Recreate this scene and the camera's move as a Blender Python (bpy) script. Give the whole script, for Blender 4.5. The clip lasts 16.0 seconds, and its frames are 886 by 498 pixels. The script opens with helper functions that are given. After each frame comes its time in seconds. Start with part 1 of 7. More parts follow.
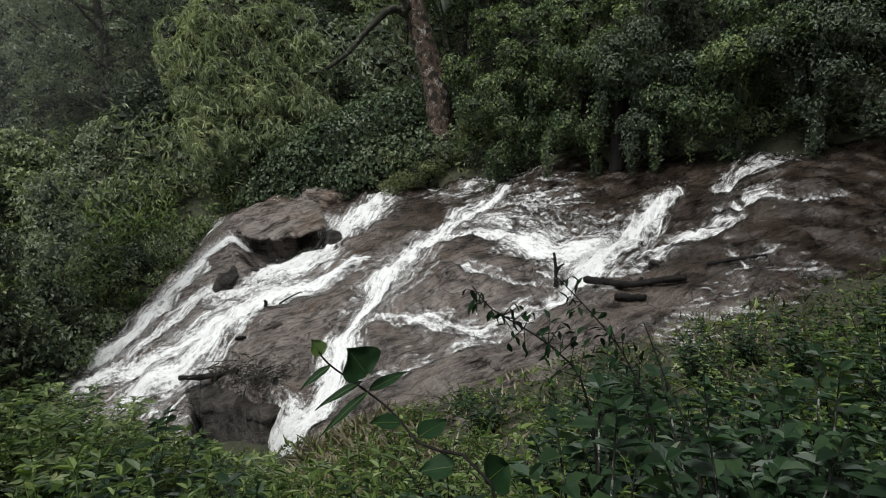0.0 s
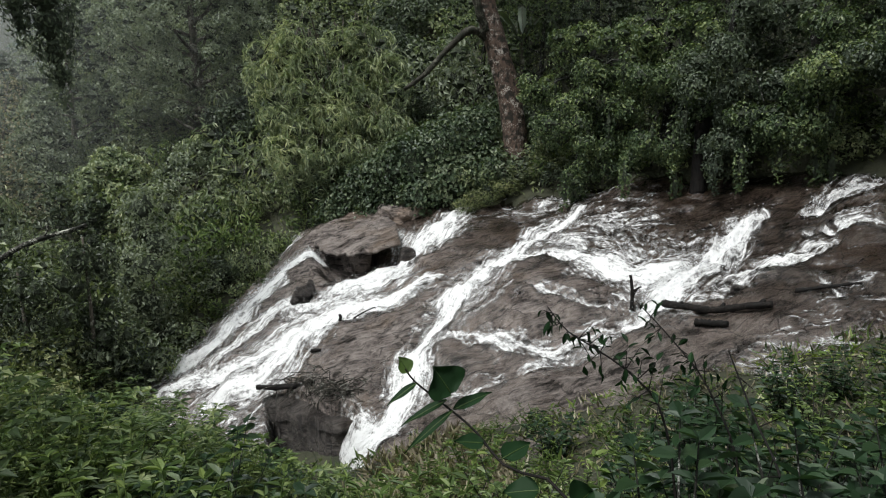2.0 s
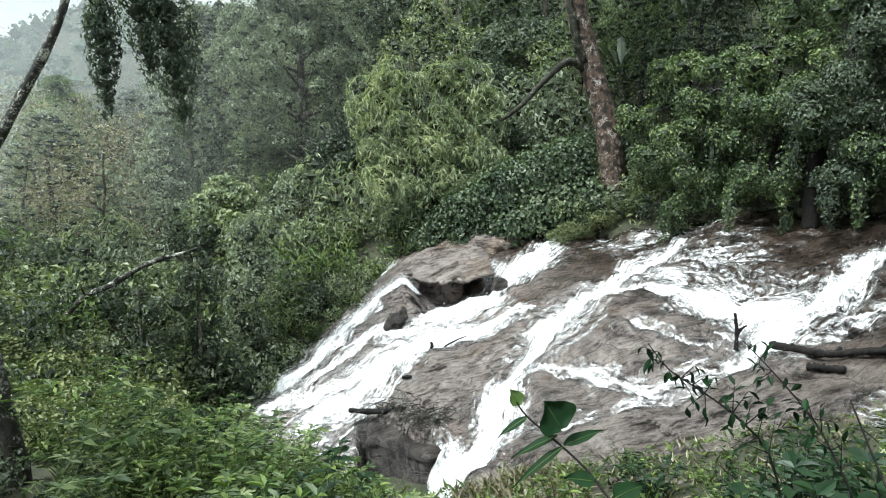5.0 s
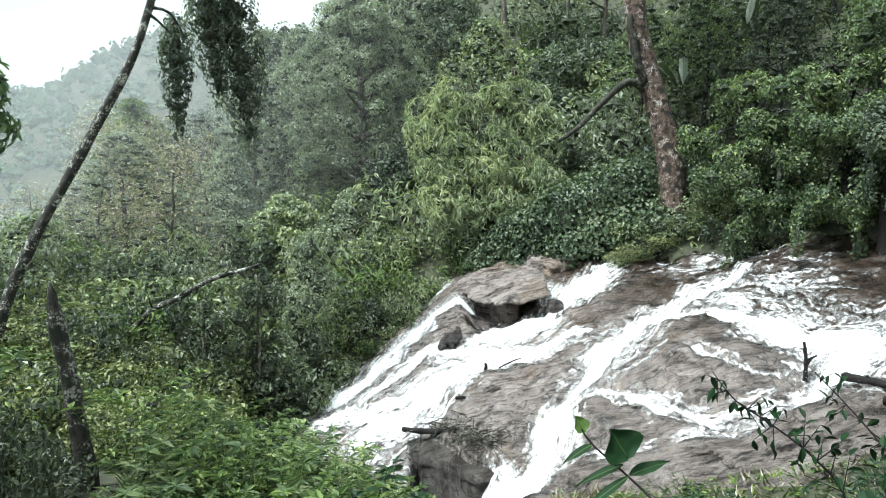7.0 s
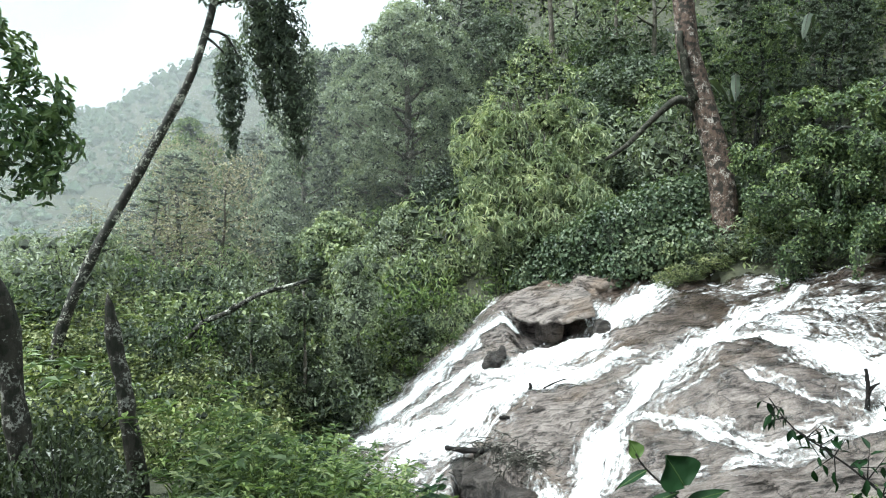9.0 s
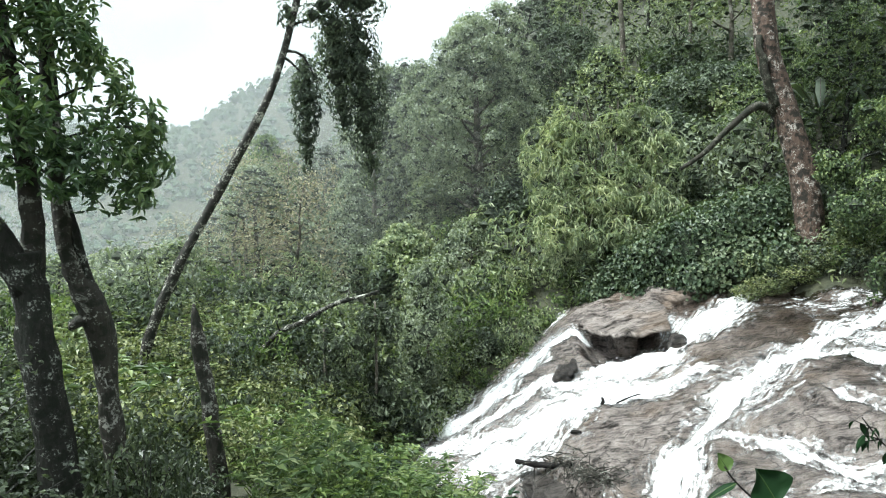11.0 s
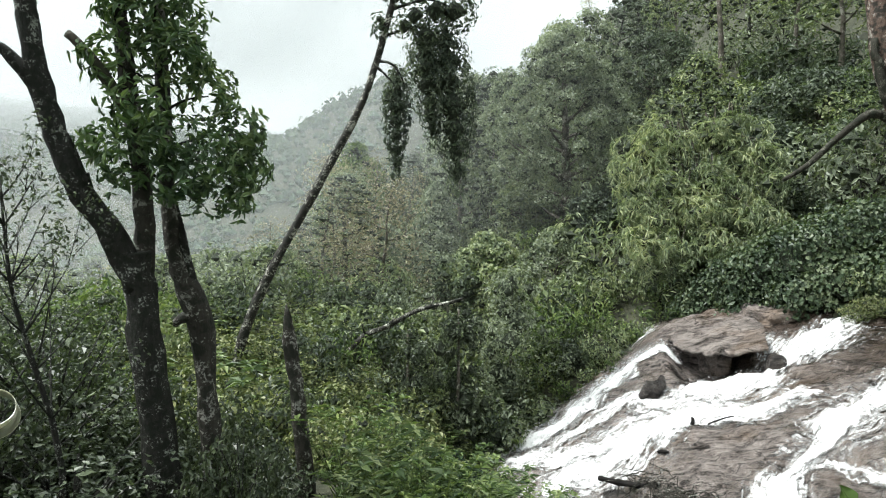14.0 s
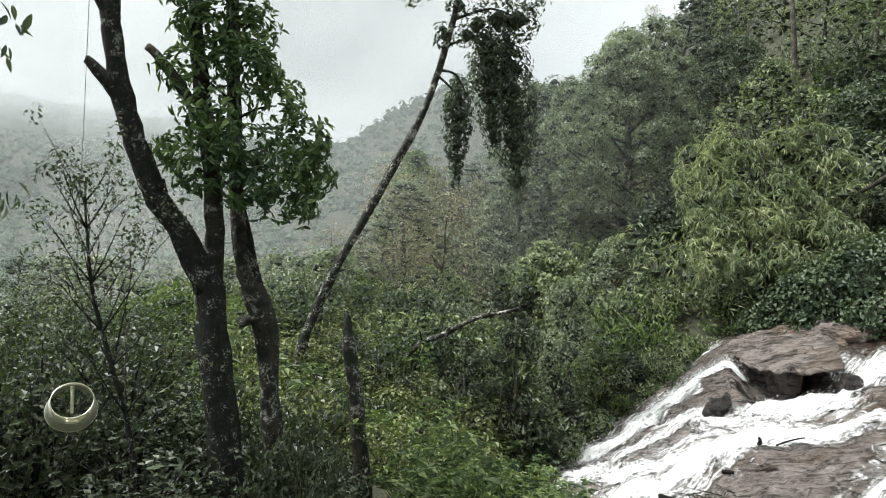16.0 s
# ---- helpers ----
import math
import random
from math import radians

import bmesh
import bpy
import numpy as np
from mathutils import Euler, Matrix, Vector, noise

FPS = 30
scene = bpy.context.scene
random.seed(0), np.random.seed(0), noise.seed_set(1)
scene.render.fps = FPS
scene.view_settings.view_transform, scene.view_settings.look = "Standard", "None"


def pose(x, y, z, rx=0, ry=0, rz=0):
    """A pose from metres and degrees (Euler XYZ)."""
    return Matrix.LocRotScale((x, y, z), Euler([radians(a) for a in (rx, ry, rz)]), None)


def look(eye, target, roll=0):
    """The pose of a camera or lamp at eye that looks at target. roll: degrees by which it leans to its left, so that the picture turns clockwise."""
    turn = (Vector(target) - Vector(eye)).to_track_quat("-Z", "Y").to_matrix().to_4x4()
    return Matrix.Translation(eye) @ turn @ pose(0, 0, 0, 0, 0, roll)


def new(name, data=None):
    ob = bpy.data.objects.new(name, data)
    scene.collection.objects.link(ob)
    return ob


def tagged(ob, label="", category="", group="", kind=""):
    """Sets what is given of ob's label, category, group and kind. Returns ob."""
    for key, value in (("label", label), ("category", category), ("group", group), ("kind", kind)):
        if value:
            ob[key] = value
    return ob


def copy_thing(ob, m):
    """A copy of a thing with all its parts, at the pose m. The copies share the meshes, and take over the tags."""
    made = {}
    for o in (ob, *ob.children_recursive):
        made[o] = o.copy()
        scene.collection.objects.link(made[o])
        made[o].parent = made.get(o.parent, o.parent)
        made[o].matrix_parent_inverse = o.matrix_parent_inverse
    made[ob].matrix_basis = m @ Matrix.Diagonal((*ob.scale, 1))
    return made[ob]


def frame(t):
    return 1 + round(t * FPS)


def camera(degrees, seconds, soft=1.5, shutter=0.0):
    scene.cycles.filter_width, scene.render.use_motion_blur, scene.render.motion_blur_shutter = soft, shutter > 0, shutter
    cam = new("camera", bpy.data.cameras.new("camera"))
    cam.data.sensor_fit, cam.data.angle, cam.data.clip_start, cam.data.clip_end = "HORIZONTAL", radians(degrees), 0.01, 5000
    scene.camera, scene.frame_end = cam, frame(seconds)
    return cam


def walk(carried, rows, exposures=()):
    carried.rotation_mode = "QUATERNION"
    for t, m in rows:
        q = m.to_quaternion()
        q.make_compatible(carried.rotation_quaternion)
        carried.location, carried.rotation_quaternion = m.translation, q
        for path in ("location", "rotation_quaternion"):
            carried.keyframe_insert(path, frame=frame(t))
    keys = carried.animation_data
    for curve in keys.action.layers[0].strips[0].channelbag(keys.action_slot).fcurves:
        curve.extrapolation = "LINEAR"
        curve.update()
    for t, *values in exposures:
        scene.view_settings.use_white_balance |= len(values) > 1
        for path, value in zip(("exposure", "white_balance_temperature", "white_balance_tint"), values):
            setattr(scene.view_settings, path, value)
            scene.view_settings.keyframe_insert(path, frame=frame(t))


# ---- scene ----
cam = camera(68.0, 16.0, soft=1.1)
PATH = [
    (0, (0.101, 0.032, -0.017), (3.958, 9.087, -1.786), -0.24),
    (0.5, (0.096, 0.032, -0.016), (3.761, 9.178, -1.721), -0.23),
    (1, (0.091, 0.031, -0.014), (3.529, 9.277, -1.653), -0.12),
    (1.5, (0.085, 0.030, -0.012), (3.229, 9.390, -1.592), -0.10),
    (2, (0.077, 0.027, -0.010), (2.924, 9.496, -1.502), -0.00),
    (2.5, (0.069, 0.025, -0.009), (2.639, 9.589, -1.395), 0.04),
    (3, (0.061, 0.023, -0.008), (2.405, 9.656, -1.321), 0.18),
    (3.5, (0.054, 0.018, -0.006), (2.197, 9.703, -1.273), 0.27),
    (4, (0.052, 0.022, -0.006), (2.014, 9.754, -1.207), 0.41),
    (4.5, (0.047, 0.016, -0.003), (1.810, 9.796, -1.118), 0.42),
    (5, (0.040, 0.011, 0.000), (1.550, 9.840, -1.053), 0.41),
    (7.5, (0.021, 0.002, 0.008), (0.543, 9.966, -0.662), 0.86),
    (8, (0.019, 0.001, 0.010), (0.392, 9.977, -0.573), 0.81),
    (8.5, (0.016, 0.009, 0.004), (0.228, 9.992, -0.533), 1.06),
    (9, (0.013, 0.005, 0.006), (0.013, 9.992, -0.499), 1.24),
    (9.5, (0.001, -0.021, 0.016), (-0.246, 9.966, -0.431), 1.22),
    (10, (-0.006, -0.031, 0.009), (-0.537, 9.947, -0.373), 1.10),
    (12.5, (-0.023, -0.042, 0.013), (-1.687, 9.814, -0.314), 1.49),
    (13, (-0.028, -0.044, 0.017), (-1.892, 9.776, -0.289), 1.84),
    (13.5, (-0.035, -0.040, 0.008), (-2.113, 9.738, -0.284), 1.97),
    (14, (-0.041, -0.042, 0.010), (-2.335, 9.687, -0.249), 2.16),
    (14.5, (-0.041, -0.047, 0.008), (-2.542, 9.632, -0.235), 2.40),
    (15, (-0.050, -0.049, 0.009), (-2.766, 9.572, -0.214), 2.58),
    (15.5, (-0.049, -0.060, 0.005), (-2.973, 9.501, -0.179), 2.77),
    (16, (-0.058, -0.057, 0.008), (-3.199, 9.435, -0.164), 3.01),
]
walk(cam, [(t, look(eye, target, roll)) for t, eye, target, roll in PATH],
     exposures=[(0.0, 0.18, 6300, 9), (1.5, 0.32, 6280, 9), (3.0, 0.7, 6120, 7), (5.0, 1.41, 5920, 2), (7.5, 1.68, 5850, 1), (10.0, 1.65, 5900, 1), (12.5, 1.56, 6080, 3), (16.0, 1.09, 6300, 7)])

# ---- light: bright overcast sky, weak broad sun from high over the valley ----
SUN_ELEVATION, SUN_AZIMUTH = radians(62), radians(-110)
world = bpy.data.worlds.new("overcast_sky")
scene.world = world
world.use_nodes = True
wn, wl = world.node_tree.nodes, world.node_tree.links
wn.clear()
sky = wn.new("ShaderNodeTexSky")
sky.sky_type, sky.sun_disc = "NISHITA", False
sky.sun_elevation, sky.sun_rotation = SUN_ELEVATION, SUN_AZIMUTH
grey = wn.new("ShaderNodeHueSaturation")
grey.inputs["Saturation"].default_value = 0.12
cloud = wn.new("ShaderNodeMixRGB")
cloud.inputs[0].default_value = 0.75
cloud.inputs[2].default_value = (9.5, 9.9, 9.9, 1)
back = wn.new("ShaderNodeBackground")
back.inputs["Strength"].default_value = 0.073
wout = wn.new("ShaderNodeOutputWorld")
wl.new(sky.outputs[0], grey.inputs["Color"])
wl.new(grey.outputs[0], cloud.inputs[1])
wl.new(cloud.outputs[0], back.inputs["Color"])
wl.new(back.outputs[0], wout.inputs[0])
sun = new("sun", bpy.data.lights.new("sun", "SUN"))
sun.data.energy, sun.data.angle, sun.data.color = 3.2, radians(20), (1.0, 0.98, 0.94)
sun.matrix_world = look((math.sin(SUN_AZIMUTH) * 60, math.cos(SUN_AZIMUTH) * 60, 60 * math.tan(SUN_ELEVATION)), (0, 0, 0))

# ---- small numeric tools ----
def smooth(a, b, x):
    t = np.clip((np.asarray(x, float) - a) / (b - a), 0, 1)
    return t * t * (3 - 2 * t)


def lattice(ix, iy, seed):
    h = (ix.astype(np.int64) * 374761393 + iy.astype(np.int64) * 668265263 + seed * 982451653) & 0xFFFFFFFF
    h = ((h ^ (h >> 13)) * 1274126177) & 0xFFFFFFFF
    return ((h ^ (h >> 16)) & 0xFFFF) / 65535.0


def value_noise(x, y, seed=0):
    x, y = np.asarray(x, float), np.asarray(y, float)
    ix, iy = np.floor(x), np.floor(y)
    fx, fy = x - ix, y - iy
    fx, fy = fx * fx * (3 - 2 * fx), fy * fy * (3 - 2 * fy)
    a, b = lattice(ix, iy, seed), lattice(ix + 1, iy, seed)
    c, d = lattice(ix, iy + 1, seed), lattice(ix + 1, iy + 1, seed)
    return (a + (b - a) * fx) * (1 - fy) + (c + (d - c) * fx) * fy - 0.5


def fbm(x, y, octaves=4, seed=0):
    x, y = np.asarray(x, float), np.asarray(y, float)
    total, gain = 0.0, 1.0
    for k in range(octaves):
        total = total + gain * value_noise(x * 2 ** k + 17.3 * k, y * 2 ** k - 9.1 * k, seed + k)
        gain *= 0.5
    return total


def unit(v):
    v = np.asarray(v, float)
    return v / np.maximum(np.linalg.norm(v, axis=-1, keepdims=True), 1e-9)


# ---- lie of the land ----
def slab_plane(x, y):
    k = np.clip(1.5 - np.asarray(x, float), 0, 6)
    return -3.55 + 0.36 * (x - 0.5) + 0.125 * (y - 9.9) - 0.1 * k ** 1.6


def past_far_bank(x, y):
    """Metres beyond the far edge of the stream bed; negative on its near side."""
    return np.maximum(0.783 * (x - 1.85) + 0.626 * (y - 16.66) - 0.9, -0.667 * (x + 1.9) + 0.745 * (y - 13.3))


def near_edge(x):
    return 7.5 - 0.36 * (x - 0.7)


def ground_z(x, y):
    x, y = np.asarray(x, float), np.asarray(y, float)
    r = np.hypot(x, y)
    bed = slab_plane(np.clip(x, -40, 60), y)
    left = -1.6 - 0.17 * np.minimum(r, 15) - 0.2 * np.clip(r - 15, 0, 90)
    ye = near_edge(x)
    bank = -1.6 + (bed + 0.12 + 1.6) * smooth(0.0, 1.0, y / np.maximum(ye, 1.5))
    w = smooth(-1.5, 1.5, x)
    near = left * (1 - w) + bank * w
    w2 = smooth(7.0, 11.0, y) * smooth(-6, -1, x)
    near = near * (1 - w2) + np.minimum(near, bed - 0.1) * w2
    s = past_far_bank(x, y)
    wl_ = smooth(-1.5, -5, x)
    far = bed * (1 - wl_) + left * wl_ + 0.4 * smooth(0, 1.2, s) + 0.42 * np.maximum(0, s - 0.8) * smooth(-22, -2, x)
    z = near + (far - near) * smooth(-0.5, 0.6, s) * smooth(2.0, 6.0, y + 0.3 * np.abs(x))
    in_bed = smooth(-0.2, 0.5, y - ye) * smooth(0.1, -0.5, s) * smooth(-2.6, -1.6, x) * smooth(13.5, 12.5, x)
    z = z * (1 - in_bed) + (bed - 0.7) * in_bed
    z = z + 0.25 * fbm(x * 0.35, y * 0.35, 3, 5) * smooth(2, 8, r)
    # distant valley and its ridges
    ridge_a = 90 * np.exp(-(((x + 60) / 105) ** 2) - ((y - 285) / 80) ** 2)
    u, v = 0.72 * x + 0.69 * y, -0.69 * x + 0.72 * y
    ridge_b = 112 * np.exp(-(((v - 620) / 190) ** 2)) * smooth(230, 40, u)
    ridge_c = 80 * np.exp(-(((x + 230) / 90) ** 2) - ((y - 330) / 120) ** 2)
    valley = -26 + ridge_a + ridge_b + 0.6 * ridge_c + 14 * fbm(x * 0.012, y * 0.012, 4, 9)
    f = smooth(95, 190, r)
    return z * (1 - f) + valley * f


# ---- mesh tools ----
def thing(name, at, label, category, group="", kind=""):
    return_ob = new(name)
    return_ob.empty_display_size = 0.1
    return_ob.location = at
    return tagged(return_ob, label, category, group, kind)


def link(name, mesh, material, parent=None, label=""):
    ob = new(name, mesh)
    if material is not None and not mesh.materials:
        mesh.materials.append(material)
        if mesh.get("has_shade_core"):
            mesh.materials.append(SHADE_CORE)
    if parent is not None:
        ob.parent = parent
    if label:
        tagged(ob, label)
    return ob


def raw_mesh(name, verts, tris=None, quads=None, shade=False):
    """A mesh from arrays of vertices, triangles and quads."""
    verts = np.asarray(verts, np.float32)
    tris = np.zeros((0, 3), np.int32) if tris is None else np.asarray(tris, np.int32)
    quads = np.zeros((0, 4), np.int32) if quads is None else np.asarray(quads, np.int32)
    me = bpy.data.meshes.new(name)
    me.vertices.add(len(verts))
    me.vertices.foreach_set("co", verts.ravel())
    me.loops.add(tris.size + quads.size)
    me.loops.foreach_set("vertex_index", np.concatenate([tris.ravel(), quads.ravel()]))
    me.polygons.add(len(tris) + len(quads))
    starts = np.concatenate([np.arange(len(tris)) * 3, tris.size + np.arange(len(quads)) * 4])
    me.polygons.foreach_set("loop_start", starts.astype(np.int32))
    me.update(calc_edges=True)
    me.polygons.foreach_set("use_smooth", np.full(len(me.polygons), shade))
    return me


def tubes(name, lines, seg=8, rough=0.06, seed=1):
    """Joined tapered tubes: lines of (points, radii)."""
    verts, quads, tris, base = [], [], [], 0
    for pts, rads in lines:
        pts, rads = np.asarray(pts, float), np.asarray(rads, float)
        n = len(pts)
        ahead = unit(np.gradient(pts, axis=0))
        side = np.zeros_like(pts)
        side[0] = unit(np.cross(ahead[0], [1.0, 0, 0] if abs(ahead[0, 2]) > 0.7 else [0, 0, 1.0]))
        for k in range(1, n):
            side[k] = unit(side[k - 1] - ahead[k] * (side[k - 1] @ ahead[k]))
        up = np.cross(side, ahead)
        ang = np.arange(seg) * 2 * np.pi / seg
        k = np.arange(n)[:, None]
        lump = 1 + rough * 2 * value_noise(k * 0.9 + seed * 3.1 + 0 * ang, (ang * 1.3)[None] + 0 * k, seed) + rough * 2 * value_noise(k * 2.3 + 0 * ang, (ang * 2.6)[None] + 0 * k, seed + 4)
        ring = pts[:, None] + (rads[:, None] * lump)[..., None] * (np.cos(ang)[None, :, None] * side[:, None] + np.sin(ang)[None, :, None] * up[:, None])
        verts.append(ring.reshape(-1, 3))
        i, j = np.meshgrid(np.arange(n - 1), np.arange(seg), indexing="ij")
        a, b = base + i * seg + j, base + i * seg + (j + 1) % seg
        quads.append(np.stack([a, b, b + seg, a + seg], -1).reshape(-1, 4))
        verts.append(pts[[0, -1]])
        end = base + n * seg
        j = np.arange(seg)
        tris.append(np.stack([base + (j + 1) % seg, base + j, 0 * j + end], -1))
        tris.append(np.stack([end - seg + j, end - seg + (j + 1) % seg, 0 * j + end + 1], -1))
        base = end + 2
    return raw_mesh(name, np.concatenate(verts), np.concatenate(tris), np.concatenate(quads), True)


def bend(pts, n):
    """n points along a smooth curve through pts."""
    pts = np.asarray(pts, float)
    t = np.linspace(0, len(pts) - 1, n)
    i = np.clip(np.floor(t).astype(int), 0, len(pts) - 2)
    f = (t - i)[:, None]
    p0, p1, p2, p3 = pts[np.maximum(i - 1, 0)], pts[i], pts[i + 1], pts[np.minimum(i + 2, len(pts) - 1)]
    return 0.5 * (2 * p1 + (p2 - p0) * f + (2 * p0 - 5 * p1 + 4 * p2 - p3) * f * f + (3 * p1 - p0 - 3 * p2 + p3) * f ** 3)


def leaf_arrays(c, axis, nrm, length, width, fold=0.25, curl=0.15, fine=0):
    """Many folded leaves: bases c, axes, normals; 2, 4 or 14 triangles each as fine is 0, 1 or 2."""
    c, axis = np.asarray(c, float), unit(axis)
    side = unit(np.cross(axis, nrm))
    nrm = np.cross(side, axis)
    L, W = np.broadcast_to(length, len(c))[:, None], np.broadcast_to(width, len(c))[:, None]
    if fine == 0:
        v = np.stack([c, c + axis * L * 0.42 + side * W * 0.5 + nrm * W * fold, c + axis * L - nrm * L * curl,
                      c + axis * L * 0.42 - side * W * 0.5 + nrm * W * fold], 1).reshape(-1, 3)
        b = (np.arange(len(c)) * 4)[:, None]
        t = np.concatenate([b + [0, 1, 2], b + [0, 2, 3]], 1).reshape(-1, 3)
    elif fine == 1:
        near_, far_ = c + axis * L * 0.28, c + axis * L * 0.68 - nrm * L * curl * 0.45
        v = np.stack([c, near_ + side * W * 0.46 + nrm * W * fold, far_ + side * W * 0.36 + nrm * W * fold, c + axis * L - nrm * L * curl,
                      far_ - side * W * 0.36 + nrm * W * fold, near_ - side * W * 0.46 + nrm * W * fold], 1).reshape(-1, 3)
        b = (np.arange(len(c)) * 6)[:, None]
        t = np.concatenate([b + [0, 1, 2], b + [0, 2, 3], b + [0, 3, 4], b + [0, 4, 5]], 1).reshape(-1, 3)
    else:
        rows = [(0.0, 0.0), (0.18, 0.62), (0.45, 1.0), (0.75, 0.62), (1.0, 0.0)]
        v, t = [], []
        for f, w in rows:
            mid = c + axis * L * f - nrm * L * curl * f * f
            v += [mid, mid + side * W * 0.5 * w + nrm * W * fold * w, mid - side * W * 0.5 * w + nrm * W * fold * w]
        v = np.stack(v, 1).reshape(-1, 3)
        b = (np.arange(len(c)) * 15)[:, None]
        faces = []
        for k in range(4):
            for s in (1, 2):
                q = [k * 3, k * 3 + s, k * 3 + 3 + s, k * 3 + 3] if s == 1 else [k * 3, k * 3 + 3, k * 3 + 3 + s, k * 3 + s]
                if k > 0:
                    faces.append([q[0], q[1], q[2]])
                    faces.append([q[0], q[2], q[3]])
                elif s == 1:
                    faces.append([q[0], q[2], q[3]])
                else:
                    faces.append([q[0], q[1], q[2]])
        t = np.concatenate([b + f for f in faces], 1).reshape(-1, 3)
    return v, t


def leaf_mesh(name, c, axis, nrm, length, width, fold=0.25, curl=0.15, fine=0):
    v, t = leaf_arrays(c, axis, nrm, length, width, fold, curl, fine)
    return raw_mesh(name, v, tris=t)


OCTA = np.array([(1, 0, 0), (-1, 0, 0), (0, 1, 0), (0, -1, 0), (0, 0, 1), (0, 0, -1)], float)
OCTA_T = np.array([(0, 2, 4), (2, 1, 4), (1, 3, 4), (3, 0, 4), (2, 0, 5), (1, 2, 5), (3, 1, 5), (0, 3, 5)])


def scatter_in(clumps, n, g, shell=0.55):
    """n points and outward ways on the upper and outer sides of ellipsoid clumps (rows of x, y, z, rx, ry, rz)."""
    clumps = np.asarray(clumps, float)
    size = clumps[:, 3] * clumps[:, 4] + clumps[:, 3] * clumps[:, 5]
    which = g.choice(len(clumps), n, p=size / size.sum())
    out = unit((clumps[:, :3] - clumps[:, :3].mean(0)) * [1, 1, 0.4] + 1e-6)
    way = unit(g.normal(size=(n, 3)) + 0.5 * out[which] + [0, 0, 0.15])
    rad = shell + (1.08 - shell) * g.random(n) ** 0.5
    rad *= 1 + 0.28 * g.random(n) ** 6
    return clumps[which, :3] + clumps[which, 3:] * way * rad[:, None], way


def foliage(name, clumps, n, leaf, g, droop=0.4, aspect=0.45, spread=0.85, shell=0.55, fine=0, ruffle=0.42, core=0.6, whorl=1):
    """Leaves over clumps, each with a dark core that paints inner shade; whorl: leaves that spring from one point."""
    m = max(1, n // whorl)
    c, way = scatter_in(clumps, m, g, max(shell, 0.66 if core else shell))
    c, way = np.repeat(c, whorl, 0), np.repeat(way, whorl, 0)
    n = len(c)
    axis = way * 0.45 + g.normal(size=(n, 3)) * spread + [0, 0, -droop]
    axis = axis - 0.7 * way * (axis * way).sum(1, keepdims=True)
    nrm = way * 1.0 + g.normal(size=(n, 3)) * ruffle + [0, 0, 0.55]
    L = leaf * (0.6 + 0.7 * g.random(n))
    v, t = leaf_arrays(c, axis, nrm, L, L * aspect, fine=fine)
    count = len(t)
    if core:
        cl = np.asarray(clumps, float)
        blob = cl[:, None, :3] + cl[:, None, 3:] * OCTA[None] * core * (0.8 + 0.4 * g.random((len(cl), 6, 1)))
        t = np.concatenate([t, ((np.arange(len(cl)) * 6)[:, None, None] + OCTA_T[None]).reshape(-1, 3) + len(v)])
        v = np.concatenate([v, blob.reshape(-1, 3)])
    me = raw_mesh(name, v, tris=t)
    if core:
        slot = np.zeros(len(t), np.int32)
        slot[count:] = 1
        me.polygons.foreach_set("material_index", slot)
        me["has_shade_core"] = 1
    return me


# ---- materials ----
def node_material(name):
    m = bpy.data.materials.new(name)
    m.use_nodes = True
    t = m.node_tree
    t.nodes.clear()
    return m, t.nodes, t.links, t.nodes.new("ShaderNodeOutputMaterial")


def ramp(nodes, stops):
    r = nodes.new("ShaderNodeValToRGB")
    while len(r.color_ramp.elements) < len(stops):
        r.color_ramp.elements.new(0.5)
    for e, (p, col) in zip(r.color_ramp.elements, stops):
        e.position, e.color = p, (*col, 1)
    return r


def noise_node(nodes, links, scale, detail=4, coord=None, rough=0.55):
    n = nodes.new("ShaderNodeTexNoise")
    n.inputs["Scale"].default_value, n.inputs["Detail"].default_value, n.inputs["Roughness"].default_value = scale, detail, rough
    if coord is not None:
        links.new(coord, n.inputs["Vector"])
    return n


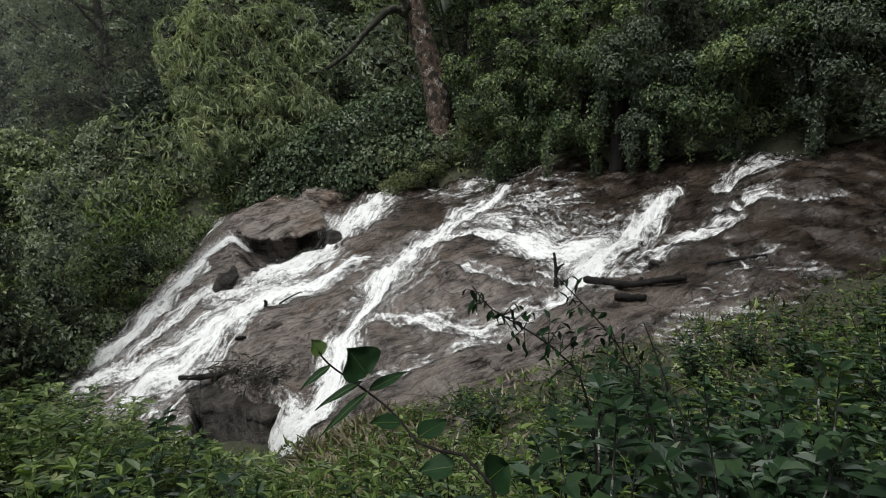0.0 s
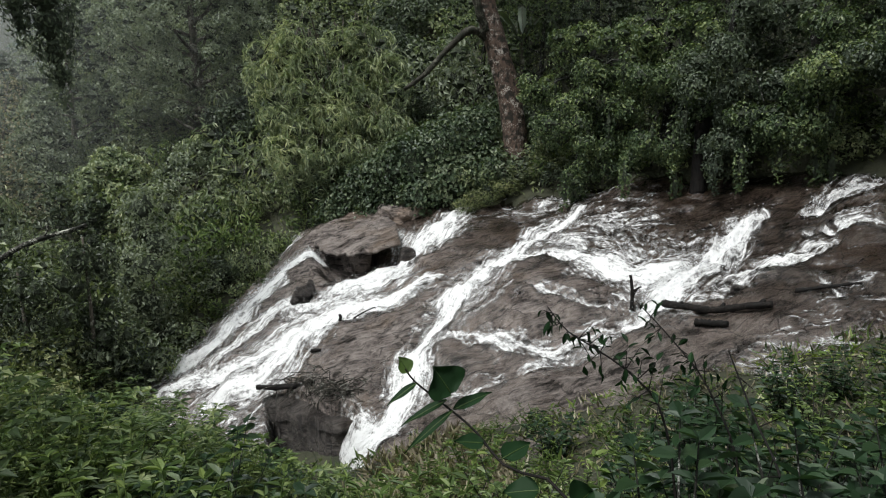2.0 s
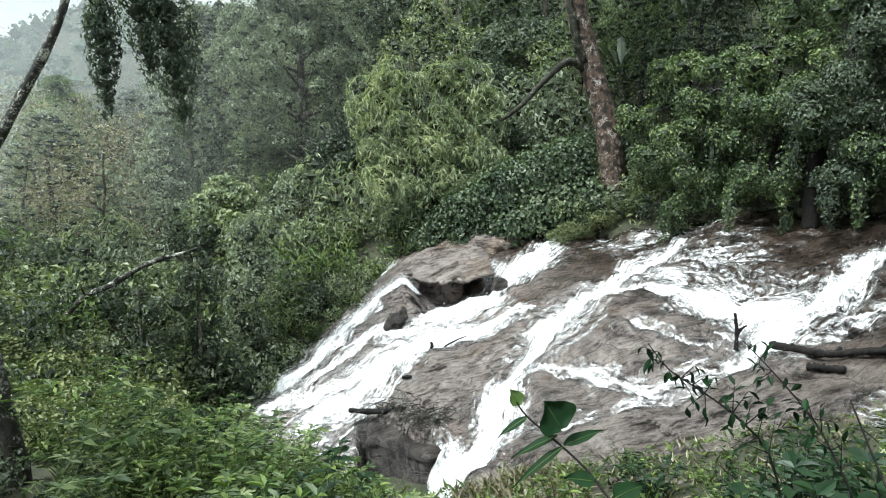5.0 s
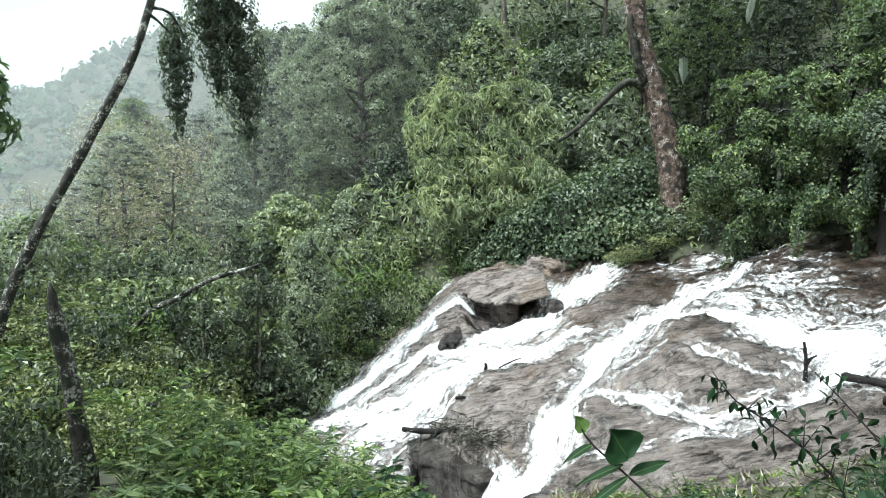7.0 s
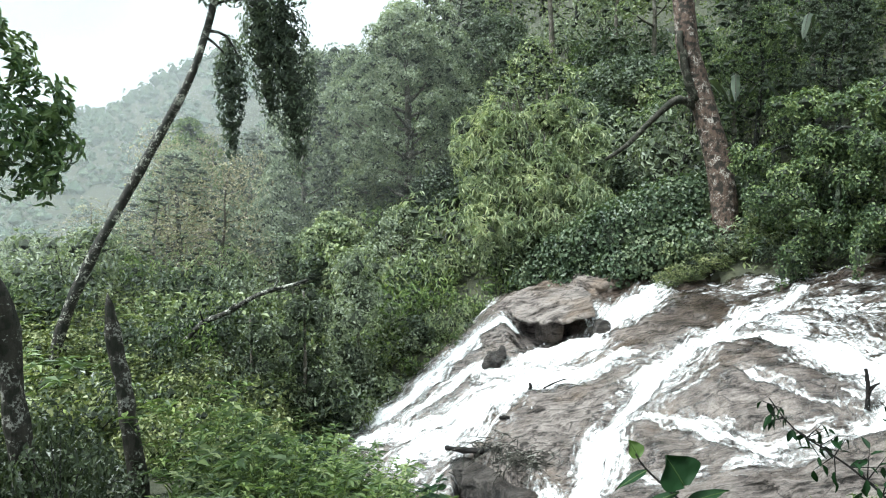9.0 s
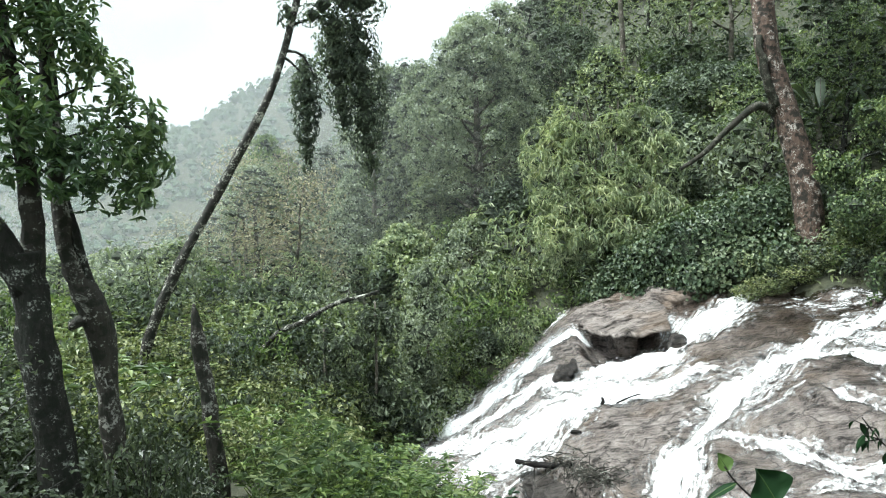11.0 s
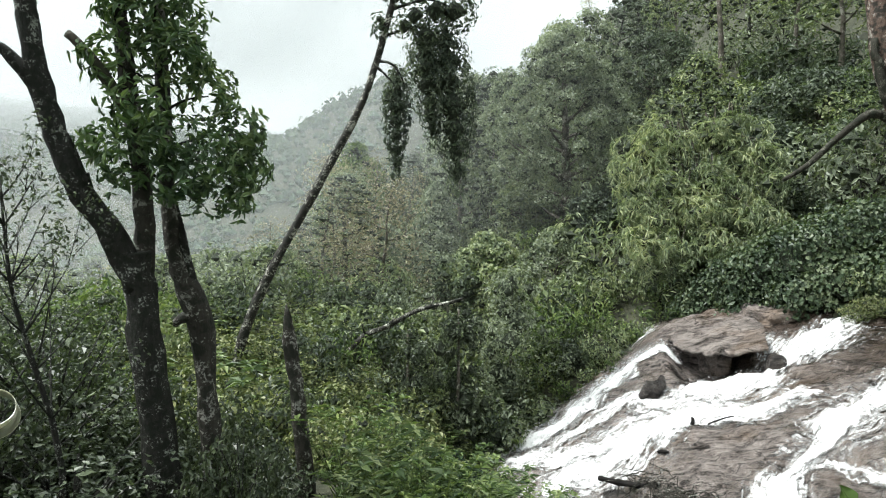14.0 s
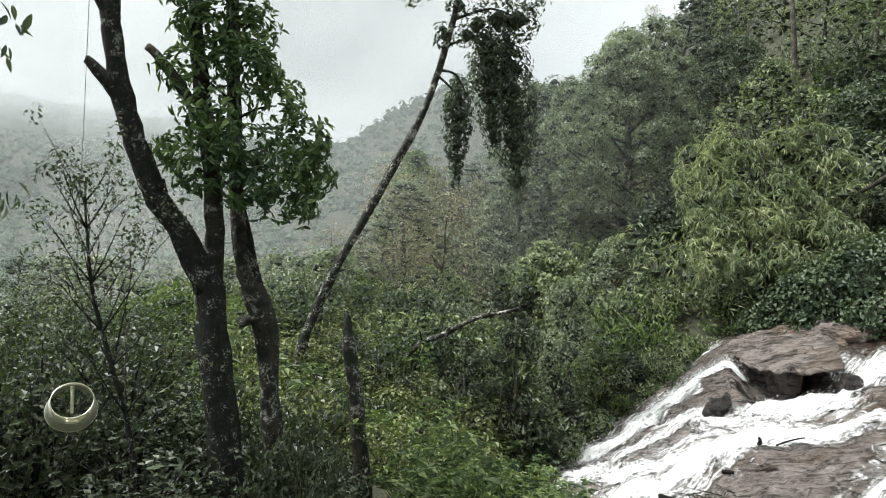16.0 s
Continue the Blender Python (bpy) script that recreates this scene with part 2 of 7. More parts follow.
def leaf_material(name, dark, mid, light, gloss=0.47, through_light=0.22, shine=0.32):
    """Leaves: colour varies leaf by leaf and over patches; some light passes through."""
    m, n, l, out = node_material(name)
    geo, tc = n.new("ShaderNodeNewGeometry"), n.new("ShaderNodeTexCoord")
    patch = noise_node(n, l, 0.9, 3, tc.outputs["Object"])
    mix = n.new("ShaderNodeMath")
    mix.operation = "MULTIPLY_ADD"
    l.new(geo.outputs["Random Per Island"], mix.inputs[0])
    mix.inputs[1].default_value = 0.64
    shift = n.new("ShaderNodeMath")
    shift.operation = "MULTIPLY_ADD"
    l.new(patch.outputs[0], shift.inputs[0])
    shift.inputs[1].default_value, shift.inputs[2].default_value = 1.25, -0.48
    l.new(shift.outputs[0], mix.inputs[2])
    col = ramp(n, [(0.0, dark), (0.5, mid), (1.0, light)])
    l.new(mix.outputs[0], col.inputs[0])
    p = n.new("ShaderNodeBsdfPrincipled")
    p.inputs["Roughness"].default_value, p.inputs["Specular IOR Level"].default_value = gloss, shine
    l.new(col.outputs[0], p.inputs["Base Color"])
    tr = n.new("ShaderNodeBsdfTranslucent")
    warm = n.new("ShaderNodeMixRGB")
    warm.blend_type, warm.inputs[0].default_value = "MULTIPLY", 1.0
    warm.inputs[2].default_value = (1.3, 1.45, 0.68, 1)
    l.new(col.outputs[0], warm.inputs[1])
    l.new(warm.outputs[0], tr.inputs[0])
    mx = n.new("ShaderNodeMixShader")
    mx.inputs[0].default_value = through_light
    l.new(p.outputs[0], mx.inputs[1])
    l.new(tr.outputs[0], mx.inputs[2])
    l.new(mx.outputs[0], out.inputs[0])
    return m


def bark_material(name, base, pale, spot, spot_amount=0.5, scale=9.0):
    """Bark: streaked base, pale lichen patches, dark blotches, fine ridges."""
    m, n, l, out = node_material(name)
    tc = n.new("ShaderNodeTexCoord")
    mp = n.new("ShaderNodeMapping")
    mp.inputs["Scale"].default_value = (1, 1, 0.35)
    l.new(tc.outputs["Object"], mp.inputs["Vector"])
    a = noise_node(n, l, scale, 6, mp.outputs[0])
    b = noise_node(n, l, scale * 1.6, 3, tc.outputs["Object"], 0.7)
    c1 = ramp(n, [(0.3, tuple(v * 0.45 for v in base)), (0.7, base)])
    l.new(a.outputs[0], c1.inputs[0])
    edge = ramp(n, [(spot_amount, (0, 0, 0)), (spot_amount + 0.06, (1, 1, 1))])
    big = noise_node(n, l, scale * 0.22, 3, tc.outputs["Object"])
    lift = n.new("ShaderNodeMath")
    lift.operation = "MULTIPLY_ADD"
    l.new(big.outputs[0], lift.inputs[0])
    lift.inputs[1].default_value, lift.inputs[2].default_value = 0.7, -0.33
    both = n.new("ShaderNodeMath")
    l.new(b.outputs[0], both.inputs[0])
    l.new(lift.outputs[0], both.inputs[1])
    l.new(both.outputs[0], edge.inputs[0])
    mx = n.new("ShaderNodeMixRGB")
    l.new(edge.outputs[0], mx.inputs[0])
    l.new(c1.outputs[0], mx.inputs[1])
    mx.inputs[2].default_value = (*pale, 1)
    d = noise_node(n, l, scale * 0.4, 4, tc.outputs["Object"], 0.65)
    edge2 = ramp(n, [(0.5, (0, 0, 0)), (0.58, (1, 1, 1))])
    l.new(d.outputs[0], edge2.inputs[0])
    mx2 = n.new("ShaderNodeMixRGB")
    l.new(edge2.outputs[0], mx2.inputs[0])
    l.new(mx.outputs[0], mx2.inputs[1])
    mx2.inputs[2].default_value = (*spot, 1)
    p = n.new("ShaderNodeBsdfPrincipled")
    p.inputs["Roughness"].default_value, p.inputs["Specular IOR Level"].default_value = 0.8, 0.25
    l.new(mx2.outputs[0], p.inputs["Base Color"])
    bump = n.new("ShaderNodeBump")
    bump.inputs["Strength"].default_value, bump.inputs["Distance"].default_value = 1.0, 0.03
    l.new(a.outputs[0], bump.inputs["Height"])
    l.new(bump.outputs[0], p.inputs["Normal"])
    l.new(p.outputs[0], out.inputs[0])
    return m


def rock_material(name, dark, mid, light, ochre, gloss=0.42):
    """Wet gneiss: wavy bands along the fall, blotches, ochre patches, dark cracks, grit."""
    m, n, l, out = node_material(name)
    tc = n.new("ShaderNodeTexCoord")

    def stretched(sx, sy, sz, turn=0.3):
        mp = n.new("ShaderNodeMapping")
        mp.inputs["Rotation"].default_value = (0, 0.25, turn)
        mp.inputs["Scale"].default_value = (sx, sy, sz)
        l.new(tc.outputs["Object"], mp.inputs["Vector"])
        return mp.outputs[0]

    bands = noise_node(n, l, 3.4, 10, stretched(0.4, 4.2, 4.2), 0.74)
    bands.inputs["Distortion"].default_value = 0.6
    blotch = noise_node(n, l, 2.6, 6, tc.outputs["Object"], 0.65)
    patch = noise_node(n, l, 0.55, 4, tc.outputs["Object"])
    grit = noise_node(n, l, 52, 4, tc.outputs["Object"], 0.8)
    vor = n.new("ShaderNodeTexVoronoi")
    vor.feature = "DISTANCE_TO_EDGE"
    vor.inputs["Scale"].default_value = 1.5
    bent = n.new("ShaderNodeMixRGB")
    bent.inputs[0].default_value = 0.3
    l.new(stretched(0.5, 2.4, 2.4, 0.35), bent.inputs[1])
    l.new(blotch.outputs["Color"], bent.inputs[2])
    l.new(bent.outputs[0], vor.inputs["Vector"])
    crack = ramp(n, [(0.0, (0, 0, 0)), (0.02, (1, 1, 1))])
    l.new(vor.outputs["Distance"], crack.inputs[0])
    both = n.new("ShaderNodeMath")
    both.operation = "MULTIPLY_ADD"
    l.new(blotch.outputs[0], both.inputs[0])
    both.inputs[1].default_value = 0.55
    half = n.new("ShaderNodeMath")
    half.operation = "MULTIPLY_ADD"
    l.new(bands.outputs[0], half.inputs[0])
    half.inputs[1].default_value, half.inputs[2].default_value = 0.75, -0.15
    l.new(half.outputs[0], both.inputs[2])
    col = ramp(n, [(0.40, dark), (0.49, mid), (0.60, light)])
    l.new(both.outputs[0], col.inputs[0])
    oc = ramp(n, [(0.53, (0, 0, 0)), (0.66, (0.6, 0.6, 0.6))])
    l.new(patch.outputs[0], oc.inputs[0])
    mx = n.new("ShaderNodeMixRGB")
    l.new(oc.outputs[0], mx.inputs[0])
    l.new(col.outputs[0], mx.inputs[1])
    mx.inputs[2].default_value = (*ochre, 1)
    speck = n.new("ShaderNodeMixRGB")
    speck.blend_type, speck.inputs[0].default_value = "OVERLAY", 0.75
    l.new(mx.outputs[0], speck.inputs[1])
    l.new(grit.outputs[0], speck.inputs[2])
    cm = n.new("ShaderNodeMixRGB")
    cm.blend_type, cm.inputs[0].default_value = "MULTIPLY", 0.75
    l.new(speck.outputs[0], cm.inputs[1])
    l.new(crack.outputs[0], cm.inputs[2])
    p = n.new("ShaderNodeBsdfPrincipled")
    rr = n.new("ShaderNodeMapRange")
    rr.inputs["From Min"].default_value, rr.inputs["From Max"].default_value = 0.3, 0.7
    rr.inputs["To Min"].default_value, rr.inputs["To Max"].default_value = gloss - 0.18, gloss + 0.3
    l.new(blotch.outputs[0], rr.inputs[0])
    l.new(rr.outputs[0], p.inputs["Roughness"])
    l.new(cm.outputs[0], p.inputs["Base Color"])
    thin = noise_node(n, l, 15.0, 8, stretched(0.4, 3.2, 3.2, 0.62), 0.85)
    lines = n.new("ShaderNodeMixRGB")
    lines.blend_type, lines.inputs[0].default_value = "OVERLAY", 0.9
    l.new(cm.outputs[0], lines.inputs[1])
    l.new(thin.outputs[0], lines.inputs[2])
    l.new(lines.outputs[0], p.inputs["Base Color"])
    h0 = n.new("ShaderNodeMath")
    h0.operation = "MULTIPLY_ADD"
    l.new(thin.outputs[0], h0.inputs[0])
    h0.inputs[1].default_value = 0.6
    l.new(both.outputs[0], h0.inputs[2])
    h1 = n.new("ShaderNodeMath")
    h1.operation = "MULTIPLY_ADD"
    l.new(grit.outputs[0], h1.inputs[0])
    h1.inputs[1].default_value = 0.22
    l.new(h0.outputs[0], h1.inputs[2])
    h2 = n.new("ShaderNodeMath")
    h2.operation = "MULTIPLY_ADD"
    l.new(crack.outputs[0], h2.inputs[0])
    h2.inputs[1].default_value = 0.25
    l.new(h1.outputs[0], h2.inputs[2])
    bump = n.new("ShaderNodeBump")
    bump.inputs["Strength"].default_value, bump.inputs["Distance"].default_value = 1.0, 0.16
    l.new(h2.outputs[0], bump.inputs["Height"])
    l.new(bump.outputs[0], p.inputs["Normal"])
    l.new(p.outputs[0], out.inputs[0])
    return m


def earth_material(name, dark, light, scale=3.0):
    m, n, l, out = node_material(name)
    tc = n.new("ShaderNodeTexCoord")
    a = noise_node(n, l, scale, 8, tc.outputs["Object"], 0.7)
    col = ramp(n, [(0.35, dark), (0.7, light)])
    l.new(a.outputs[0], col.inputs[0])
    p = n.new("ShaderNodeBsdfPrincipled")
    p.inputs["Roughness"].default_value = 0.9
    l.new(col.outputs[0], p.inputs["Base Color"])
    bump = n.new("ShaderNodeBump")
    bump.inputs["Distance"].default_value = 0.08
    l.new(a.outputs[0], bump.inputs["Height"])
    l.new(bump.outputs[0], p.inputs["Normal"])
    l.new(p.outputs[0], out.inputs[0])
    return m


def white_water_material(name):
    """Foam streaks over clear thin water; the attribute 'flow' holds how much water runs there, the UVs follow the current."""
    m, n, l, out = node_material(name)
    uv = n.new("ShaderNodeUVMap")
    uv.uv_map = "current"
    at = n.new("ShaderNodeAttribute")
    at.attribute_name = "flow"
    tc = n.new("ShaderNodeTexCoord")

    def streaks(a_, b_, detail):
        mp = n.new("ShaderNodeMapping")
        mp.inputs["Scale"].default_value = (a_, b_, 1)
        l.new(uv.outputs[0], mp.inputs["Vector"])
        return noise_node(n, l, 1.0, detail, mp.outputs[0], 0.62).outputs[0]

    total = at.outputs["Fac"]
    for src, weight in ((streaks(1.1, 5.0, 4), 1.2), (streaks(3.4, 15.0, 6), 1.5), (streaks(12.0, 42.0, 4), 0.8), (noise_node(n, l, 12.0, 6, tc.outputs["Object"], 0.75).outputs[0], 1.2), (noise_node(n, l, 46.0, 3, tc.outputs["Object"], 0.7).outputs[0], 0.6)):
        s2 = n.new("ShaderNodeMath")
        s2.operation = "MULTIPLY_ADD"
        l.new(src, s2.inputs[0])
        s2.inputs[1].default_value = weight
        l.new(total, s2.inputs[2])
        total = s2.outputs[0]
    foam = n.new("ShaderNodeMapRange")
    foam.interpolation_type = "SMOOTHSTEP"
    foam.inputs["From Min"].default_value, foam.inputs["From Max"].default_value = 3.0, 3.56
    l.new(total, foam.inputs[0])
    thick = n.new("ShaderNodeMapRange")
    thick.inputs["From Min"].default_value, thick.inputs["From Max"].default_value = 3.05, 3.7
    l.new(total, thick.inputs[0])
    white = ramp(n, [(0.0, (0.54, 0.525, 0.515)), (1.0, (0.84, 0.84, 0.83))])
    l.new(thick.outputs[0], white.inputs[0])
    p = n.new("ShaderNodeBsdfPrincipled")
    l.new(white.outputs[0], p.inputs["Base Color"])
    p.inputs["Roughness"].default_value = 0.45
    bump = n.new("ShaderNodeBump")
    bump.inputs["Strength"].default_value, bump.inputs["Distance"].default_value = 0.6, 0.08
    l.new(total, bump.inputs["Height"])
    l.new(bump.outputs[0], p.inputs["Normal"])
    gl = n.new("ShaderNodeBsdfGlossy")
    gl.inputs["Roughness"].default_value = 0.16
    soft_ = n.new("ShaderNodeBump")
    soft_.inputs["Strength"].default_value, soft_.inputs["Distance"].default_value = 0.4, 0.03
    l.new(total, soft_.inputs["Height"])
    l.new(soft_.outputs[0], gl.inputs["Normal"])
    clear = n.new("ShaderNodeBsdfTransparent")
    # tint darkens upstream: dark water plus overhanging trees' shade, put into the colour
    tree_shade = n.new("ShaderNodeAttribute")
    tree_shade.attribute_name = "upstream_shade"
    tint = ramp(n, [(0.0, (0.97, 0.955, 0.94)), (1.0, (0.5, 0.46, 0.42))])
    l.new(tree_shade.outputs["Fac"], tint.inputs[0])
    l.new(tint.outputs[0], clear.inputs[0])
    fres = n.new("ShaderNodeFresnel")
    fres.inputs["IOR"].default_value = 1.33
    l.new(soft_.outputs[0], fres.inputs["Normal"])
    thin = n.new("ShaderNodeMixShader")
    l.new(fres.outputs[0], thin.inputs[0])
    l.new(clear.outputs[0], thin.inputs[1])
    l.new(gl.outputs[0], thin.inputs[2])
    mx = n.new("ShaderNodeMixShader")
    l.new(foam.outputs[0], mx.inputs[0])
    l.new(thin.outputs[0], mx.inputs[1])
    l.new(p.outputs[0], mx.inputs[2])
    l.new(mx.outputs[0], out.inputs[0])
    return m


def mist_material(name, amount, low, high):
    """Thin cloud: lets most light through, thicker from height low up to high."""
    m, n, l, out = node_material(name)
    tc = n.new("ShaderNodeTexCoord")
    a = noise_node(n, l, 0.012, 4, tc.outputs["Object"])
    sep = n.new("ShaderNodeSeparateXYZ")
    l.new(tc.outputs["Object"], sep.inputs[0])
    h = n.new("ShaderNodeMapRange")
    h.interpolation_type = "SMOOTHSTEP"
    h.inputs["From Min"].default_value, h.inputs["From Max"].default_value = low, high
    h.inputs["To Min"].default_value, h.inputs["To Max"].default_value = amount[0], amount[1]
    l.new(sep.outputs["Z"], h.inputs[0])
    mul = n.new("ShaderNodeMath")
    mul.operation, mul.use_clamp = "MULTIPLY_ADD", True
    l.new(a.outputs[0], mul.inputs[0])
    mul.inputs[1].default_value = 0.1
    l.new(h.outputs[0], mul.inputs[2])
    thin = n.new("ShaderNodeAttribute")
    thin.attribute_name = "thin"
    part_ = n.new("ShaderNodeMath")
    part_.operation = "MULTIPLY"
    l.new(mul.outputs[0], part_.inputs[0])
    l.new(thin.outputs["Fac"], part_.inputs[1])
    d = n.new("ShaderNodeBsdfDiffuse")
    d.inputs[0].default_value = (0.95, 0.96, 0.97, 1)
    t2 = n.new("ShaderNodeBsdfTranslucent")
    t2.inputs[0].default_value = (0.95, 0.96, 0.97, 1)
    half = n.new("ShaderNodeMixShader")
    l.new(d.outputs[0], half.inputs[1])
    l.new(t2.outputs[0], half.inputs[2])
    clear = n.new("ShaderNodeBsdfTransparent")
    mx = n.new("ShaderNodeMixShader")
    l.new(part_.outputs[0], mx.inputs[0])
    l.new(clear.outputs[0], mx.inputs[1])
    l.new(half.outputs[0], mx.inputs[2])
    l.new(mx.outputs[0], out.inputs[0])
    return m


LEAF_DARK = leaf_material("dark_leaf", (0.015, 0.024, 0.016), (0.071, 0.092, 0.061), (0.175, 0.206, 0.138))
LEAF_MID = leaf_material("forest_leaf", (0.03, 0.049, 0.026), (0.167, 0.204, 0.105), (0.354, 0.373, 0.209))
LEAF_OLIVE = leaf_material("olive_leaf", (0.039, 0.054, 0.037), (0.187, 0.216, 0.147), (0.339, 0.37, 0.277))
LEAF_BRIGHT = leaf_material("bright_leaf", (0.013, 0.029, 0.011), (0.101, 0.148, 0.046), (0.287, 0.332, 0.12))
LEAF_BAMBOO = leaf_material("bamboo_leaf", (0.034, 0.053, 0.032), (0.225, 0.269, 0.157), (0.512, 0.517, 0.326))
LEAF_VINE = leaf_material("vine_leaf", (0.014, 0.027, 0.013), (0.083, 0.119, 0.054), (0.269, 0.312, 0.135))
LEAF_FAR = leaf_material("distant_leaf", (0.05, 0.075, 0.055), (0.085, 0.12, 0.08), (0.14, 0.175, 0.11), 0.9, 0.1, 0.05)
LEAF_DRY = leaf_material("dry_leaf", (0.099, 0.079, 0.055), (0.247, 0.221, 0.149), (0.425, 0.385, 0.27))
LEAF_TUFT = leaf_material("tuft_leaf", (0.018, 0.035, 0.018), (0.098, 0.156, 0.07), (0.297, 0.362, 0.176), gloss=0.38, through_light=0.28)
LEAF_HERB = leaf_material("herb_leaf", (0.013, 0.026, 0.006), (0.069, 0.112, 0.026), (0.22, 0.266, 0.07))
LEAF_FRESH = leaf_material("fresh_leaf", (0.023, 0.04, 0.017), (0.132, 0.156, 0.064), (0.338, 0.337, 0.179), through_light=0.25)
LEAF_WHORL = leaf_material("whorled_leaf", (0.013, 0.03, 0.012), (0.109, 0.153, 0.06), (0.358, 0.388, 0.184))
LEAF_FLOOR = leaf_material("floor_leaf", (0.026, 0.042, 0.02), (0.112, 0.136, 0.06), (0.241, 0.267, 0.122))
LEAF_DUSK = leaf_material("dusky_leaf", (0.013, 0.02, 0.011), (0.05, 0.066, 0.036), (0.175, 0.205, 0.125), gloss=0.4, shine=0.45)
LEAF_CARPET = leaf_material("carpet_leaf", (0.013, 0.024, 0.014), (0.071, 0.101, 0.055), (0.227, 0.26, 0.161))
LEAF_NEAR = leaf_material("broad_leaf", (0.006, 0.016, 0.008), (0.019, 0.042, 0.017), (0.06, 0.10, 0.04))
BARK_DARK = bark_material("dark_bark", (0.031, 0.03, 0.025), (0.27, 0.28, 0.245), (0.014, 0.016, 0.011), 0.595, 32.0)
BARK_LICHEN = bark_material("lichened_bark", (0.032, 0.029, 0.023), (0.36, 0.36, 0.3), (0.013, 0.014, 0.01), 0.55, 20.0)
BARK_KNOT = bark_material("peeling_bark", (0.05, 0.045, 0.036), (0.29, 0.285, 0.25), (0.018, 0.019, 0.013), 0.585, 22.0)
BARK_RED = bark_material("reddish_bark", (0.125, 0.084, 0.064), (0.38, 0.35, 0.31), (0.024, 0.021, 0.016), 0.585, 20.0)
BARK_PALE = bark_material("pale_bark", (0.11, 0.095, 0.075), (0.26, 0.25, 0.21), (0.05, 0.05, 0.032), 0.56)
BARK_MOSS = bark_material("mossy_bark", (0.034, 0.031, 0.022), (0.1, 0.1, 0.075), (0.014, 0.016, 0.009), 0.56, 20.0)
BARK_WET = bark_material("wet_log_bark", (0.011, 0.0085, 0.007), (0.024, 0.019, 0.016), (0.005, 0.0045, 0.004), 0.6, 22.0)
ROCK = rock_material("wet_rock", (0.038, 0.031, 0.027), (0.268, 0.224, 0.202), (0.48, 0.412, 0.374), (0.29, 0.195, 0.125))
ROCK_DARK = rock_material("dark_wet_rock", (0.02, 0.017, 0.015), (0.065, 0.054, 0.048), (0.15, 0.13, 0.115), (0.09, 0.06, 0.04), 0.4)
EARTH = earth_material("leaf_litter", (0.016, 0.02, 0.009), (0.05, 0.05, 0.025))
WATER = white_water_material("white_water")
SPRAY = earth_material("spray_white", (0.7, 0.71, 0.73), (0.8, 0.8, 0.81), 20.0)
# dark colour of the clump cores, standing in for shade between leaves
SHADE_CORE = earth_material("shade_core", (0.018, 0.024, 0.013), (0.05, 0.064, 0.034), 7.0)

# ---- ground: one sheet out to the horizon ----
NA, NR = 170, 140
az = np.linspace(0, 2 * np.pi, NA, endpoint=False)
rad = 0.35 * (2600 / 0.35) ** np.linspace(0, 1, NR)
RR, AA = np.meshgrid(rad, az, indexing="ij")
gx, gy = RR * np.sin(AA), RR * np.cos(AA)
gz = ground_z(gx, gy)
verts = np.concatenate([np.stack([gx, gy, gz], -1).reshape(-1, 3), [[0, 0, float(ground_z(0, 0))]]])
i, j = np.meshgrid(np.arange(NR - 1), np.arange(NA), indexing="ij")
a, b = i * NA + j, i * NA + (j + 1) % NA
quads = np.stack([a, a + NA, b + NA, b], -1).reshape(-1, 4)
j = np.arange(NA)
tris = np.stack([j, (j + 1) % NA, 0 * j + NR * NA], -1)
ground = link("ground", raw_mesh("ground", verts, tris, quads, True), EARTH)
tagged(ground, "dark leaf-littered forest earth on steep slopes", "ground", kind="structure")

# ---- the rock bed and the water on it ----
STREAMS = []


def stream(strength, course):
    """One run of white water: its strength, then places in plan with its half width there."""
    STREAMS.append((strength, course))


stream(1.0, [(1.63, 14.39, 0.22), (1.15, 14.59, 0.34), (0.79, 14.72, 0.49), (0.41, 14.39, 0.62), (0.06, 14.14, 0.4), (-0.23, 13.79, 0.48), (-0.54, 13.25, 0.44), (-0.93, 13.23, 0.39), (-1.46, 13.61, 0.42), (-1.82, 13.63, 0.67), (-2.15, 13.75, 0.63)])
stream(1.0, [(4.78, 14.47, 0.26), (4.09, 13.74, 0.87), (3.81, 13.45, 0.92), (3.41, 13.11, 0.62), (3.05, 12.86, 0.55), (2.44, 12.43, 0.77), (1.95, 12.41, 0.9), (1.66, 12.65, 0.69)])
stream(0.85, [(2.06, 12.09, 0.37), (1.59, 12.14, 0.5), (1.15, 12.38, 0.46), (0.68, 13.14, 0.5), (0.3, 13.04, 0.5), (-0.12, 12.72, 0.36), (-0.57, 12.52, 0.38)])
stream(1.05, [(3.41, 11.28, 0.29), (2.93, 11.26, 0.28), (2.47, 11.05, 0.45), (2.02, 11.32, 0.49), (1.49, 11.44, 0.65), (1.04, 11.32, 0.76), (0.63, 10.93, 0.81), (0.3, 10.66, 0.71), (-0.1, 10.84, 0.43), (-0.46, 11.1, 0.31)])
stream(0.95, [(0.77, 11.66, 0.72), (0.29, 11.47, 0.52), (-0.27, 11.67, 0.41), (-0.86, 12.19, 0.4), (-1.6, 12.93, 0.36)])
stream(0.7, [(0.54, 10.35, 0.13), (0.24, 10.16, 0.14), (0.01, 9.98, 0.15), (-0.16, 9.62, 0.22)])
stream(1.0, [(6.49, 11.81, 0.17), (6.03, 11.51, 0.2), (5.45, 11.43, 0.42), (4.82, 11.07, 0.32), (4.32, 10.8, 0.58), (3.81, 10.42, 0.62), (3.38, 10.19, 0.77)])
